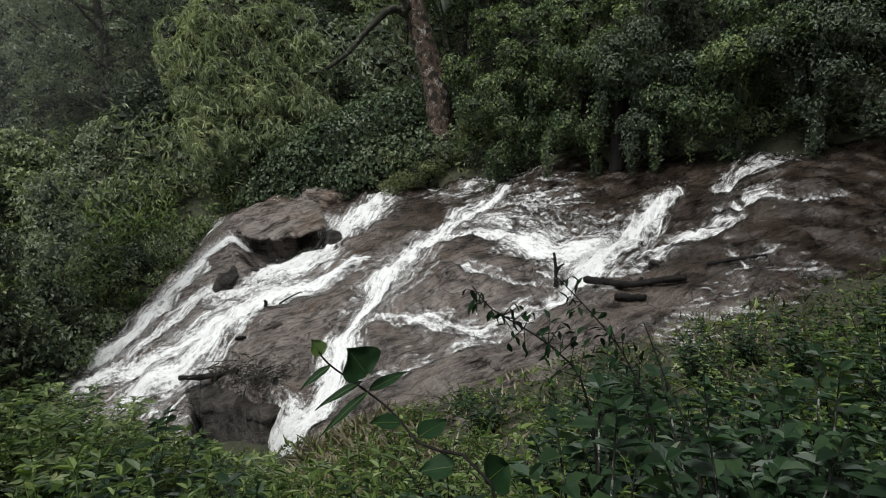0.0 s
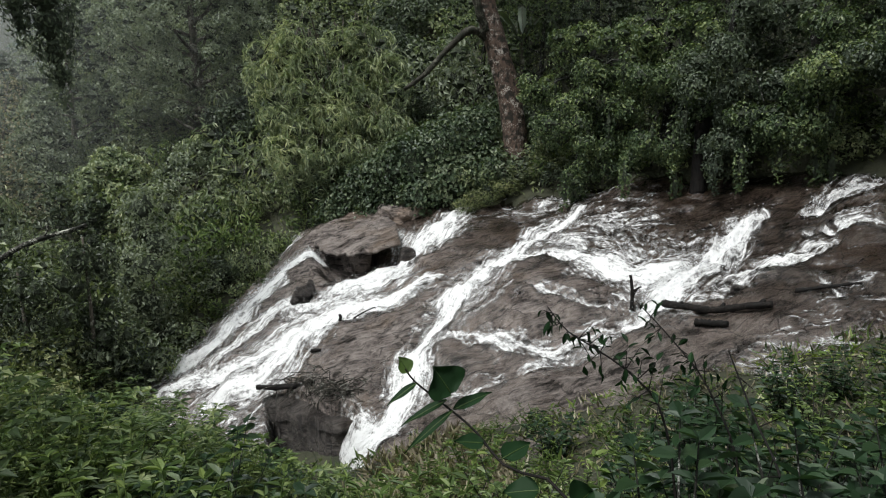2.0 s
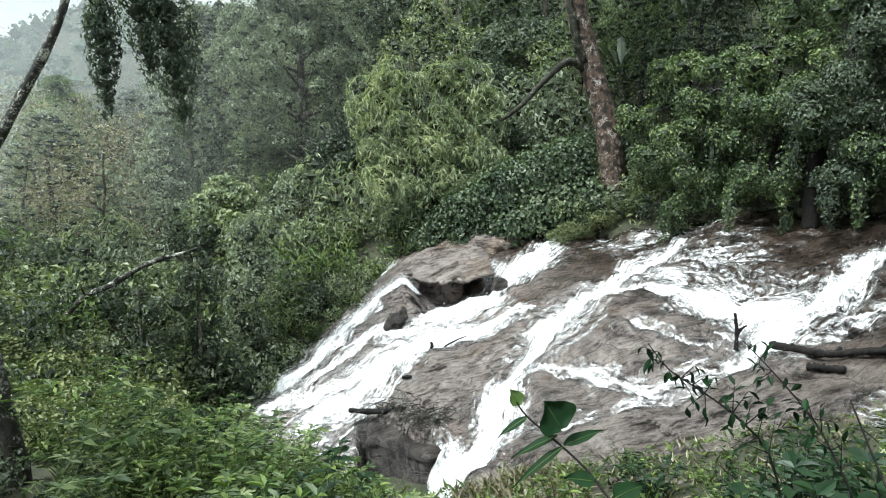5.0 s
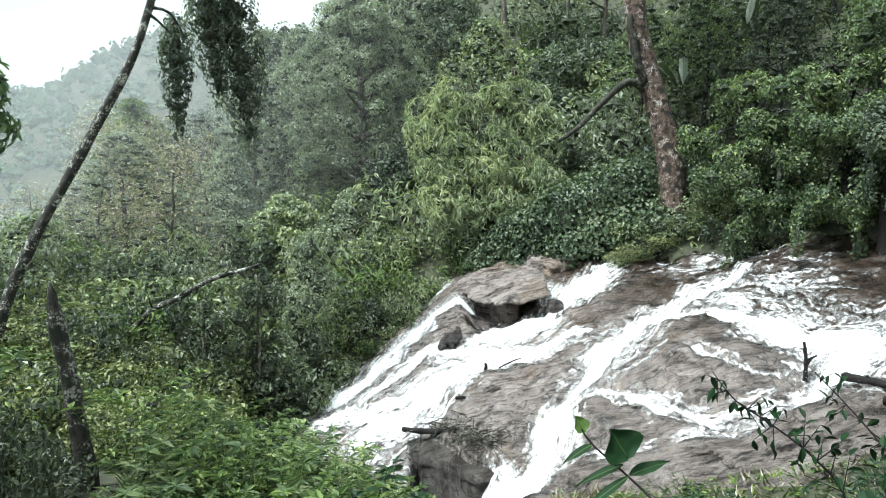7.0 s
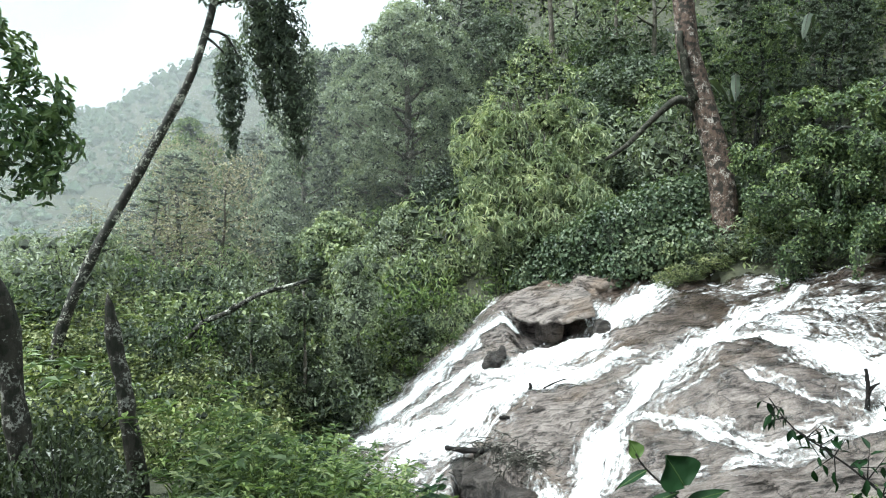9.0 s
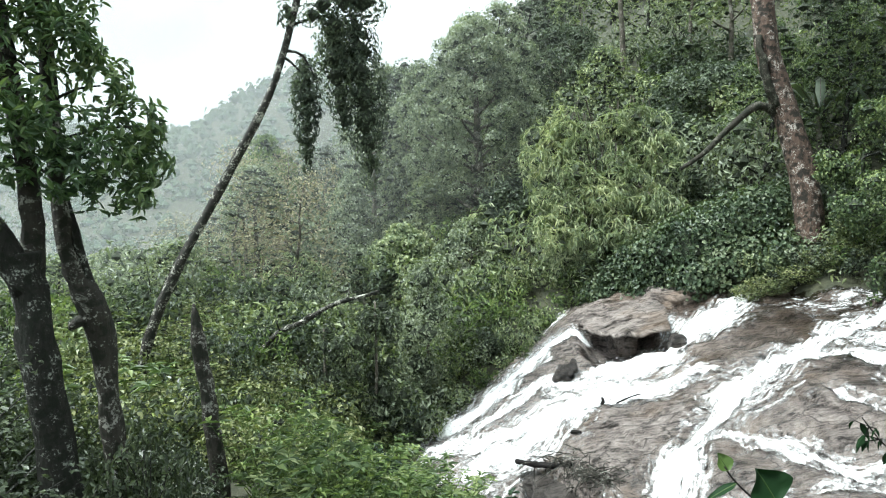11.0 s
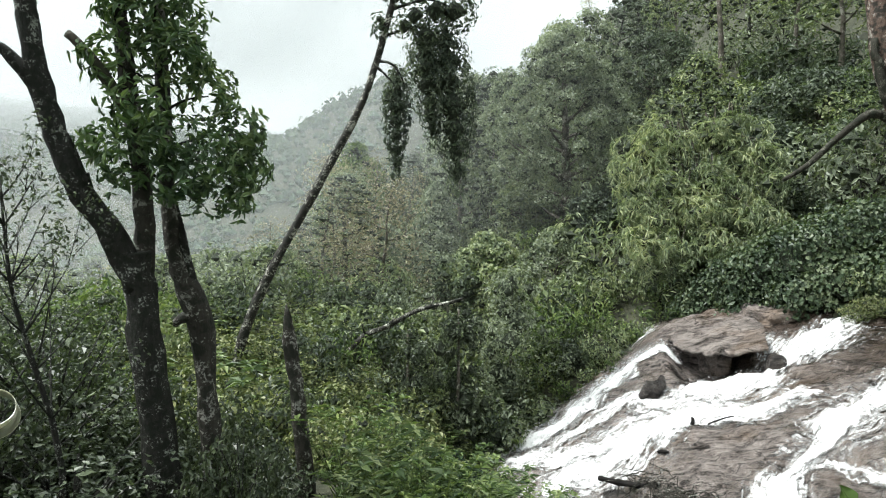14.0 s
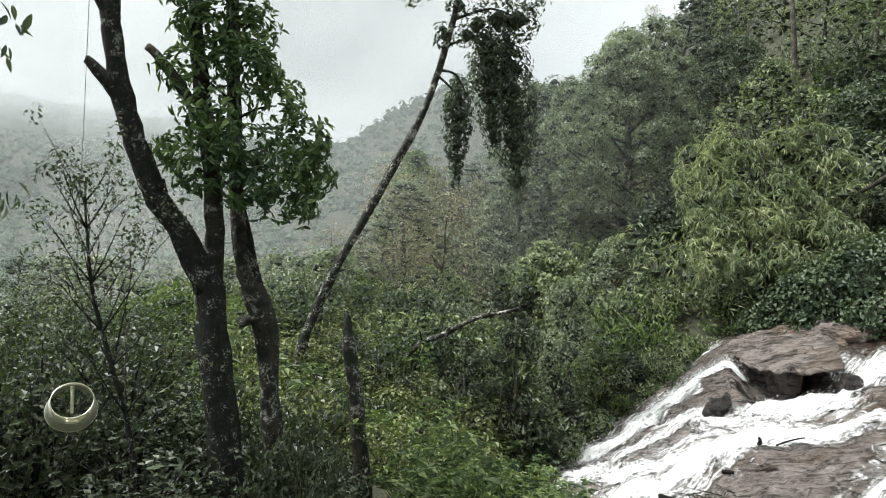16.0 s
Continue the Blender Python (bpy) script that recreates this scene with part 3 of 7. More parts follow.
stream(1.05, [(3.38, 10.19, 0.58), (3.1, 9.71, 0.27), (2.87, 9.49, 0.19), (2.59, 9.3, 0.29), (2.35, 8.99, 0.28), (2.23, 8.75, 0.31), (2.0, 8.14, 0.37), (1.8, 7.98, 0.22), (1.46, 7.73, 0.23), (1.21, 8.52, 0.28)])
stream(0.6, [(3.96, 10.26, 0.31), (3.74, 10.97, 0.28), (3.31, 10.96, 0.25), (2.89, 11.12, 0.22)])
stream(1.1, [(7.77, 8.53, 0.17), (7.29, 8.35, 0.31), (6.69, 7.93, 0.34), (6.33, 7.85, 0.39), (5.95, 7.86, 0.51), (5.52, 7.71, 0.36), (5.14, 7.56, 0.14)])
stream(0.75, [(9.52, 7.91, 0.32), (9.22, 8.02, 0.4), (8.75, 7.91, 0.38), (8.27, 7.76, 0.1), (8.14, 7.91, 0.03)])
stream(0.72, [(8.67, 6.15, 0.08), (8.31, 6.42, 0.06), (8.08, 6.66, 0.13), (8.11, 7.05, 0.34), (7.87, 7.11, 0.22), (7.77, 7.52, 0.04)])
stream(0.85, [(7.65, 6.86, 0.18), (7.47, 7.01, 0.27), (7.1, 7.03, 0.24), (6.92, 7.21, 0.24), (6.61, 7.35, 0.25), (6.27, 7.4, 0.12)])
stream(1.0, [(6.07, 8.17, 0.46), (5.73, 8.41, 0.7), (5.47, 8.78, 0.49), (5.34, 9.45, 0.49), (5.07, 10.16, 0.14), (4.7, 10.54, 0.46)])
stream(0.6, [(6.15, 9.21, 0.22), (5.89, 9.86, 0.39), (5.7, 10.75, 0.42), (5.11, 10.71, 0.3)])
stream(0.68, [(5.1, 7.7, 0.15), (4.94, 8.05, 0.1), (4.62, 8.21, 0.13), (4.4, 8.68, 0.14), (4.23, 9.03, 0.21)])
stream(0.82, [(5.12, 7.46, 0.19), (4.74, 7.55, 0.29), (4.33, 7.59, 0.26), (3.91, 7.67, 0.24), (3.59, 7.98, 0.19), (3.36, 8.46, 0.26), (3.09, 8.79, 0.15), (2.9, 9.14, 0.34)])
stream(0.6, [(4.22, 7.31, 0.25), (3.75, 7.42, 0.27), (3.38, 7.5, 0.23), (2.9, 7.48, 0.27), (2.54, 7.77, 0.25), (2.2, 7.92, 0.23)])
stream(0.5, [(6.64, 5.84, 0.04), (6.74, 6.09, 0.08), (6.87, 6.46, 0.07)])
stream(0.5, [(7.05, 8.38, 0.09), (6.73, 8.95, 0.16), (6.36, 9.38, 0.14), (6.39, 10.52, 0.09)])


def current(x, y):
    """How much water runs at each place, with coordinates along and across its stream."""
    turn = 0.75 * smooth(2.0, 5.5, x)
    flow = np.zeros_like(x)
    along, across = -(x - 4) * np.cos(turn) + (y - 9) * np.sin(turn), (x - 4) * np.sin(turn) + (y - 9) * np.cos(turn)
    for n, (strength, course) in enumerate(STREAMS):
        p = bend([c[:2] for c in course], 6 * len(course))
        wide = bend([(c[2], 0.0) for c in course], 6 * len(course))[:, 0]
        run = np.concatenate([[0], np.cumsum(np.linalg.norm(np.diff(p, axis=0), axis=1))])
        best, s_at, side_at, w = np.full(x.shape, 1e9), np.zeros_like(x), np.zeros_like(x), np.ones_like(x)
        for k in range(len(p) - 1):
            d = p[k + 1] - p[k]
            q = np.clip(((x - p[k, 0]) * d[0] + (y - p[k, 1]) * d[1]) / max(d @ d, 1e-6), 0, 1)
            ox, oy = x - p[k, 0] - q * d[0], y - p[k, 1] - q * d[1]
            dist = np.hypot(ox, oy)
            hit = dist < best
            best = np.where(hit, dist, best)
            s_at = np.where(hit, run[k] + q * (run[k + 1] - run[k]), s_at)
            side_at = np.where(hit, np.sign(ox * d[1] - oy * d[0]) * dist, side_at)
            w = np.where(hit, np.maximum(wide[k] + q * (wide[k + 1] - wide[k]), 0.08), w)
        w = w * (1 + 0.7 * fbm(s_at * 1.7 + 31 * n, side_at * 0.8, 3, n))
        f = strength * np.clip(1.0 - 0.55 * best / (0.9 * w), -1, 1)
        hit = f > flow
        flow = np.where(hit, f, flow)
        along, across = np.where(f > 0.25, np.where(hit, s_at + 13 * n, along), along), np.where(f > 0.25, np.where(hit, side_at + 7 * n, across), across)
    # thin sheets of water between the streams, and the dry humps
    film = 0.4 * smooth(4.4, 5.6, x) - 0.3 * smooth(6.6, 8.0, x) + 0.48 * smooth(1.5, 0.5, x + 0.12 * (11 - y)) + 0.3 * np.exp(-(((x - 3.0) / 1.0) ** 2) - ((y - 8.0) / 0.6) ** 2)
    film = film + 0.28 * np.exp(-(((x - 5.4) / 1.0) ** 2) - ((y - 10.0) / 1.3) ** 2) + 0.3 * fbm(x * 0.8, y * 1.5, 3, 71)
    for dx, dy, rx, ry in ((1.7, 10.0, 1.1, 0.8), (2.7, 9.5, 0.5, 0.9), (4.1, 9.2, 0.8, 0.9), (4.3, 12.7, 0.7, 0.9), (5.6, 6.4, 1.2, 0.4), (2.4, 14.5, 1.2, 0.9), (0.95, 13.9, 0.5, 0.35)):
        film = film - 0.9 * np.exp(-(((x - dx) / rx) ** 2) - ((y - dy) / ry) ** 2)
    flow = np.maximum(flow, np.clip(film, 0, 0.66))
    return flow, along, across


def rock_z(x, y):
    """The bed's rock: humps, a broken block, thin beds that step down along the fall, grain."""
    z = slab_plane(x, y)
    for hx, hy, rx, ry, h in ((1.7, 10.2, 1.3, 0.9, 0.22), (4.0, 9.5, 0.9, 1.1, 0.2), (4.2, 12.6, 0.9, 1.2, 0.15), (8.3, 6.5, 1.2, 1.0, 0.12),
                              (6.4, 9.9, 0.7, 0.7, 0.10), (5.5, 6.7, 1.2, 0.5, 0.10), (0.3, 14.2, 0.8, 0.5, 0.12), (2.6, 8.4, 0.6, 0.5, 0.12)):
        z = z + h * np.exp(-(((x - hx) / rx) ** 2) - ((y - hy) / ry) ** 2)
    z = z + 0.42 * np.exp(-(((x - 2.1) / 1.25) ** 4) - ((y - 15.45) / 1.75) ** 4)
    z = z - 0.5 * np.exp(-(((x - 2.5) / 0.75) ** 2) - ((y - 13.5) / 0.55) ** 2)
    z = z - 0.62 * np.exp(-(((x - 2.25) / 0.62) ** 4) - ((y - 14.15) / 0.6) ** 4)
    u = 0.94 * x + 0.34 * y + 0.5 * fbm(x * 0.5, y * 0.5, 3, 21)
    k = u / 0.55
    z = z + 0.075 * (smooth(0.0, 0.28, k - np.floor(k)) - (k - np.floor(k)))
    z = z + 0.22 * fbm(x * 0.45, y * 0.7, 3, 2) + 0.11 * fbm(x * 1.5, y * 2.8, 5, 12)
    k = (0.8 * x + 0.6 * y + 0.35 * fbm(x * 0.9, y * 0.9, 3, 27)) / 0.17
    z = z + 0.022 * (smooth(0.0, 0.3, k - np.floor(k)) - (k - np.floor(k)))
    crack = np.abs(fbm(x * 0.9 + 0.4 * y, y * 2.2, 3, 33))
    z = z - 0.05 * smooth(0.035, 0.0, crack)
    # sheer front of the broken block
    front = (x - 0.29) * 0.835 + (y - 10.19) * 0.55
    drop = smooth(0.05, -0.08, front + 0.1 * fbm(x * 2, y * 2, 3, 8)) * smooth(1.5, 0.95, x) * smooth(0.0, 0.25, x - 0.05 * y + 0.28)
    return z - 0.95 * drop


STEP = 0.05
nx, ny = np.arange(-3.2, 13.5, STEP), np.arange(2.5, 18.0, STEP)
BX, BY = np.meshgrid(nx, ny, indexing="ij")
flow, along, across = current(BX, BY)
BZ = rock_z(BX, BY) - 0.11 * smooth(0.3, 0.62, flow + 0.12 * fbm(BX * 4, BY * 4, 3, 91))
inside = (past_far_bank(BX, BY) < 0.9) & (BY > near_edge(BX) - 0.9) & (BX > -2.9)


def grid_faces(keep):
    idx = np.arange(BX.size).reshape(BX.shape)
    ok = keep[:-1, :-1] & keep[1:, :-1] & keep[:-1, 1:] & keep[1:, 1:]
    q = np.stack([idx[:-1, :-1], idx[1:, :-1], idx[1:, 1:], idx[:-1, 1:]], -1)[ok]
    used = np.unique(q)
    remap = np.zeros(BX.size, int)
    remap[used] = np.arange(len(used))
    return used, remap[q]


used, q = grid_faces(inside)
bed = link("rock_bed", raw_mesh("rock_bed", np.stack([BX, BY, BZ], -1).reshape(-1, 3)[used], quads=q, shade=True), ROCK)
tagged(bed, "wet brown-grey bedrock slab sloping under the cascade", "rock", kind="structure")

WZ = BZ + 0.015 + (0.03 * smooth(6, 7.5, BX) + 0.09 * smooth(0.1, 1.0, flow)) * (1 + 1.5 * fbm(along * 1.8, across * 7, 4, 40))
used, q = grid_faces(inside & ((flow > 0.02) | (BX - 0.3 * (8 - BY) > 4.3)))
wm = raw_mesh("cascade_water", np.stack([BX, BY, WZ], -1).reshape(-1, 3)[used], quads=q, shade=True)
att = wm.attributes.new("flow", "FLOAT", "POINT")
att.data.foreach_set("value", flow.ravel()[used].astype(np.float32))
# painted darkening, set by place in plan, rising towards the tree-shaded right
att = wm.attributes.new("upstream_shade", "FLOAT", "POINT")
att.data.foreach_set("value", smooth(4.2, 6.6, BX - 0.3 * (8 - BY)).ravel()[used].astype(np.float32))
uvl = wm.uv_layers.new(name="current")
loop_v = np.zeros(len(wm.loops), np.int32)
wm.loops.foreach_get("vertex_index", loop_v)
uvl.data.foreach_set("uv", np.stack([along.ravel()[used][loop_v], across.ravel()[used][loop_v]], -1).astype(np.float32).ravel())
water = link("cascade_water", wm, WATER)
tagged(water, "foaming white cascade water running over rock", "water", kind="structure")

# spray thrown up along the steepest runs
gd = np.random.default_rng(43)
drops = []
for course, count, reach in ((STREAMS[0][1], 1300, 0.07), (STREAMS[9][1], 700, 0.12), (STREAMS[10][1], 300, 0.06), (STREAMS[1][1], 250, 0.06)):
    p = bend([c[:2] for c in course], 60)
    at = p[gd.integers(0, 60, count)] + gd.normal(size=(count, 2)) * 0.13
    z = rock_z(at[:, 0], at[:, 1]) + 0.04 + reach * gd.random(count) ** 2.2 * 1.6
    drops.append(np.column_stack([at, z]))
drops = np.concatenate(drops)
rr = 0.004 + 0.009 * gd.random(len(drops)) ** 2
v = drops[:, None] + OCTA[None] * rr[:, None, None] * (0.7 + 0.8 * gd.random((len(drops), 6, 1)))
spray = link("spray", raw_mesh("spray", v.reshape(-1, 3), ((np.arange(len(drops)) * 6)[:, None, None] + OCTA_T[None]).reshape(-1, 3), None, True), SPRAY)
tagged(spray, "white spray drops thrown up by the falls", "spray", kind="stuff")


# ---- trees and shrubs ----
def make_tree(name, label, height, spread, leaf, leaves, leaf_mat, bark, g, trunk_r=0.14, first=0.35, limbs=9, lean=(0, 0), tall=0.55,
              clump=0.17, droop=0.25, aspect=0.58, category="tree", group="", seg=5, flat=0.72, per=6, whorl=1, core=0.46):
    """A tapered trunk with limbs that end in rounded clumps of leaves, set over a domed crown. It stands at the origin."""
    root = thing(name, (0, 0, 0), label, category, group)
    k = np.linspace(0, 1, 8)
    sway = np.cumsum(g.normal(size=(8, 2)), 0) * 0.03 * height * k[:, None] * 0.6
    pts = np.stack([lean[0] * k * height + sway[:, 0], lean[1] * k * height + sway[:, 1], height * 0.92 * k - 0.15], 1)
    lines, clumps = [(pts, trunk_r * (1.25 - 1.05 * k ** 0.8))], []
    count = limbs * per
    for n in range(count):
        f = (n + 0.7 * g.random()) / count
        at = np.array([np.interp(first + (1 - first) * f, k, pts[:, c]) for c in range(3)])
        reach = spread * (1 - tall * f) * math.sqrt(max(0.0, 1 - f ** 3)) * (0.7 + 0.3 * min(1.0, f / 0.25)) * (0.5 + 0.5 * g.random() ** 0.6)
        turn = n * 2.4 + 0.5 * g.random()
        end = at + [math.cos(turn) * reach, math.sin(turn) * reach, 0.12 * reach + 0.06 * height * (g.random() - 0.5)]
        cr = clump * spread * (0.65 + 0.7 * g.random())
        clumps.append((*end, cr, cr * (0.85 + 0.3 * g.random()), cr * flat))
        if n % per == 0:
            low = np.array([np.interp(max(0.04, first + (1 - first) * f - 0.3 * reach / height), k, pts[:, c]) for c in range(3)])
            r0 = trunk_r * (0.5 - 0.3 * f)
            lines.append((bend([low, (low + end) / 2 + [0, 0, -0.04 * reach], end], 5), r0 * np.array([1, 0.8, 0.6, 0.42, 0.25])))
    clumps.append((*pts[-1], clump * spread, clump * spread, clump * spread * 0.9))
    link("trunk", tubes("trunk", lines, seg, seed=int(g.integers(99))), bark, root)
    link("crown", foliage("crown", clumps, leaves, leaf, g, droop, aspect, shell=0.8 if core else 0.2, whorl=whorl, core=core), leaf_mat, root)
    return root


def make_shrub(name, label, radius, height, leaf, leaves, leaf_mat, g, stems=7, aspect=0.42, droop=0.3, fine=0, category="shrub", group="", ruffle=0.45, core=0.34, whorl=1):
    root = thing(name, (0, 0, 0), label, category, group)
    lines, clumps = [], []
    for n in range(stems):
        turn, out = n * 2.4 + g.random(), radius * (0.35 + 0.6 * g.random())
        top = np.array([math.cos(turn) * out, math.sin(turn) * out, height * (0.6 + 0.4 * g.random())])
        lines.append((bend([[0, 0, -0.1], top * [0.35, 0.35, 0.6], top], 4), np.array([0.02, 0.015, 0.01, 0.004]) * (0.4 + 0.45 * height)))
        cr = radius * (0.24 + 0.2 * g.random())
        clumps.append((*(top * [1, 1, 0.92]), cr, cr, cr * 0.8))
        clumps.append((*(top * [0.75, 0.75, 0.55]), cr, cr, cr))
    link("stem", tubes("stem", lines, 4, seed=3), BARK_DARK, root)
    link("leaves", foliage("leaves", clumps, leaves, leaf, g, droop, aspect, shell=0.5, fine=fine, ruffle=ruffle, core=core, whorl=whorl), leaf_mat, root)
    return root


def make_herb(name, label, radius, height, leaf, stems, nodes, leaf_mat, g, aspect=0.42, droop=0.25, category="shrub", fine=1, stem_mat=None, tip=4, spring=0.22):
    """Upright leafy stems from one root: leaves in opposite pairs up each stem and a rosette at its tip."""
    root = thing(name, (0, 0, 0), label, category)
    lines, c, axis = [], [], []
    for n in range(stems):
        turn, out = n * 2.4 + g.random(), radius * math.sqrt((n + 0.5) / stems)
        h = height * (0.3 + 0.8 * g.random() ** 0.8)
        line = bend([[0, 0, -0.08], [math.cos(turn) * out * 0.55, math.sin(turn) * out * 0.55, h * 0.55], [math.cos(turn) * out, math.sin(turn) * out, h]], 6)
        lines.append((line, (0.0025 + 0.004 * height) * np.array([1.3, 1.1, 0.9, 0.75, 0.6, 0.35])))
        for j in range(nodes):
            f = spring + (1 - spring) * (j + 0.5 * g.random()) / nodes
            p = np.array([np.interp(f, np.linspace(0, 1, 6), line[:, q]) for q in range(3)])
            for way in (0, math.pi):
                a_ = turn + 1.57 * j + way + 0.5 * g.normal()
                c.append(p)
                axis.append((math.cos(a_), math.sin(a_), 0.35 - droop * (0.5 + g.random()) + 0.5 * f, 1.15 - 0.45 * f))
        for j in range(tip):
            a_ = turn + 6.28 / tip * j + 0.3 * g.normal()
            c.append(line[-1])
            axis.append((math.cos(a_), math.sin(a_), 0.6 * g.random() + 0.15 - 0.08 * max(tip - 4, 0), 0.62 if tip < 5 else 0.8 + 0.3 * g.random()))
    c, axis = np.array(c), np.array(axis)
    L = leaf * axis[:, 3] * (0.7 + 0.6 * g.random(len(c)))
    nrm = g.normal(size=c.shape) * 0.3 + [0, 0, 1]
    link("stem", tubes("stem", lines, 4, seed=3), stem_mat or LEAF_HERB, root)
    link("leaves", leaf_mesh("leaves", c, axis[:, :3], nrm, L, L * aspect * (0.85 + 0.3 * g.random(len(c))), 0.2, 0.22, fine), leaf_mat, root)
    return root


def stand(root, x, y, turn=0.0, size=1.0, sink=0.1, lift=None):
    m = pose(x, y, float(ground_z(x, y)) - sink if lift is None else lift, 0, 0, turn)
    root.matrix_basis = m @ Matrix.Scale(size, 4)
    return root


# the woods' upper edge against the sky, as bearing and slope in degrees
RIDGE = ((-52.5, 3.0), (-41, -1.1), (-30.7, -1.1), (-27.4, 0.5), (-23.7, 4.7), (-20.9, 7.5), (-18.1, 9.1), (-14.8, 12.8), (-11.1, 15.4), (-6, 16.1), (-4.2, 18.7), (-2.4, 20), (8, 26), (60, 34))


def room_below(x, y, line, over=0.0):
    """Height from the ground up to a line of sight given by bearing and slope."""
    b_, s_ = zip(*line)
    top = math.hypot(x, y) * math.tan(radians(float(np.interp(math.degrees(math.atan2(x, y)), b_, s_))))
    return top + over - float(ground_z(x, y))


g = np.random.default_rng(11)
KINDS = [
    make_tree("forest_tree", "dense dark green broadleaf tree on the hillside", 9.0, 2.9, 0.16, 3200, LEAF_DARK, BARK_DARK, g, 0.16, 0.12, 15),
    make_tree("forest_tree", "tall olive-green forest tree with rounded clumps", 10.0, 3.0, 0.16, 3400, LEAF_OLIVE, BARK_PALE, g, 0.16, 0.2, 16, aspect=0.55),
    make_tree("forest_tree", "mid-green layered forest tree with a broad crown", 8.0, 3.2, 0.16, 3200, LEAF_MID, BARK_PALE, g, 0.15, 0.12, 15, tall=0.3, flat=0.68),
    make_tree("forest_tree", "slender green tree with pale bare lower trunk", 10.5, 2.1, 0.2, 2200, LEAF_MID, BARK_PALE, g, 0.13, 0.4, 12),
    make_tree("forest_tree", "low bushy green tree clothed to the ground", 5.5, 2.8, 0.16, 2900, LEAF_MID, BARK_DARK, g, 0.12, 0.06, 15, flat=0.7),
    make_tree("forest_tree", "thin sparse brownish tree with few leaves", 7.0, 2.0, 0.13, 1300, LEAF_DRY, BARK_PALE, g, 0.09, 0.2, 16, per=2, core=0, clump=0.35),
]
FINE = [
    make_tree("bank_forest_tree", "dense dark small-leaved tree above the stream", 8.0, 2.8, 0.12, 5200, LEAF_DARK, BARK_DARK, g, 0.14, 0.08, 18),
    make_tree("bank_forest_tree", "green small-leaved tree above the stream", 6.5, 2.8, 0.12, 5200, LEAF_VINE, BARK_DARK, g, 0.14, 0.06, 18, flat=0.6),
]
TALL = [9.6, 10.6, 8.7, 11, 6.2, 7.6]


def plant(kinds, k, seen, x, y, size, group, wide=None, sink=0.1):
    """Stands a kind at a place: the first time itself, afterwards a copy."""
    turn = 360 * float(g.random())
    ob = kinds[k] if k not in seen else copy_thing(kinds[k], Matrix())
    seen.add(k)
    tagged(ob, group=group)
    w = size if wide is None else wide
    ob.matrix_basis = pose(x, y, float(ground_z(x, y)) - sink, 0, 0, turn) @ Matrix.Diagonal((w, w, size, 1))
    return ob


places, tries, seen = [], 0, set()
while len(places) < 66 and tries < 12000:
    tries += 1
    r, a_ = 19 + 60 * g.random() ** 1.2, radians(-38 + 86 * g.random())
    x, y = r * math.sin(a_), r * math.cos(a_)
    if float(past_far_bank(x, y)) < 5.0 or (-20 < math.degrees(a_) < 4 and r < 31) or min([9e9] + [math.hypot(x - p[0], y - p[1]) for p in places]) < 2.2 + r * 0.026:
        continue
    brown = -24 < x < -7 and 18 < r < 42
    k = int(g.choice([0, 1, 2, 3, 4, 5], p=[0.18, 0.22, 0.25, 0.1, 0.17, 0.08] if brown else [0.6, 0.06, 0.08, 0.1, 0.14, 0.02] if math.degrees(a_) > -8 else [0.24, 0.22, 0.24, 0.1, 0.17, 0.03]))
    room = room_below(x, y, RIDGE)
    size = min(0.8 + 0.45 * g.random(), room / TALL[k])
    if size < 0.42:
        continue
    places.append((x, y))
    plant(KINDS, k, seen, x, y, size, "hillside forest trees", max(size, 0.75))

# hazy wood up to the skyline behind the leaning tree
wood, tries = [], 0
while len(wood) < 24 and tries < 6000:
    tries += 1
    r, a_ = 25 + 36 * g.random(), radians(-29 + 20 * g.random())
    x, y = r * math.sin(a_), r * math.cos(a_)
    if float(past_far_bank(x, y)) < 5.0 or min([9e9] + [math.hypot(x - p[0], y - p[1]) for p in wood]) < 3.0:
        continue
    k = int(g.choice([0, 1, 2, 4, 5], p=[0.2, 0.32, 0.24, 0.14, 0.1]))
    size = room_below(x, y, RIDGE) * (0.78 + 0.22 * float(g.random())) / TALL[k]
    if not 0.4 < size < 1.45:
        continue
    wood.append((x, y))
    plant(KINDS, k, seen, x, y, size, "hillside forest trees", max(0.75 * size, 0.75))

for k in range(7):
    r, a_ = 20 + 12 * float(g.random()), radians(-28.5 + 12 * float(g.random()))
    plant(KINDS, 5, seen, r * math.sin(a_), r * math.cos(a_), 0.5 + 0.4 * float(g.random()), "thin trees of the hollow", 0.8)

# woods of the valley floor below the viewer
VALLEY_TOP = ((-70, -1.5), (-44, -1.5), (-38, -1.5), (-30, -0.5), (-24, 0.5))
wood, tries = [], 0
while len(wood) < 58 and tries < 6000:
    tries += 1
    r, a_ = 19 + 62 * g.random() ** 1.2, radians(-64 + 39 * g.random())
    x, y = r * math.sin(a_), r * math.cos(a_)
    if min([9e9] + [math.hypot(x - p[0], y - p[1]) for p in wood]) < 2.2 + 0.03 * r:
        continue
    k = int(g.choice([0, 1, 2, 4, 5], p=[0.1, 0.25, 0.2, 0.3, 0.15]))
    size = min(0.6 + 0.4 * g.random(), room_below(x, y, VALLEY_TOP) / TALL[k])
    if size < 0.3:
        continue
    wood.append((x, y))
    plant(KINDS, k, seen, x, y, size, "valley woods", max(size, 0.6))

# distant woods on the valley's ridges
g = np.random.default_rng(12)
n = 8600
r = 75 + 570 * g.random(n) ** 1.15
a_ = np.radians(-74 + 60 * g.random(n))
cx, cy = r * np.sin(a_), r * np.cos(a_)
cz = ground_z(cx, cy)
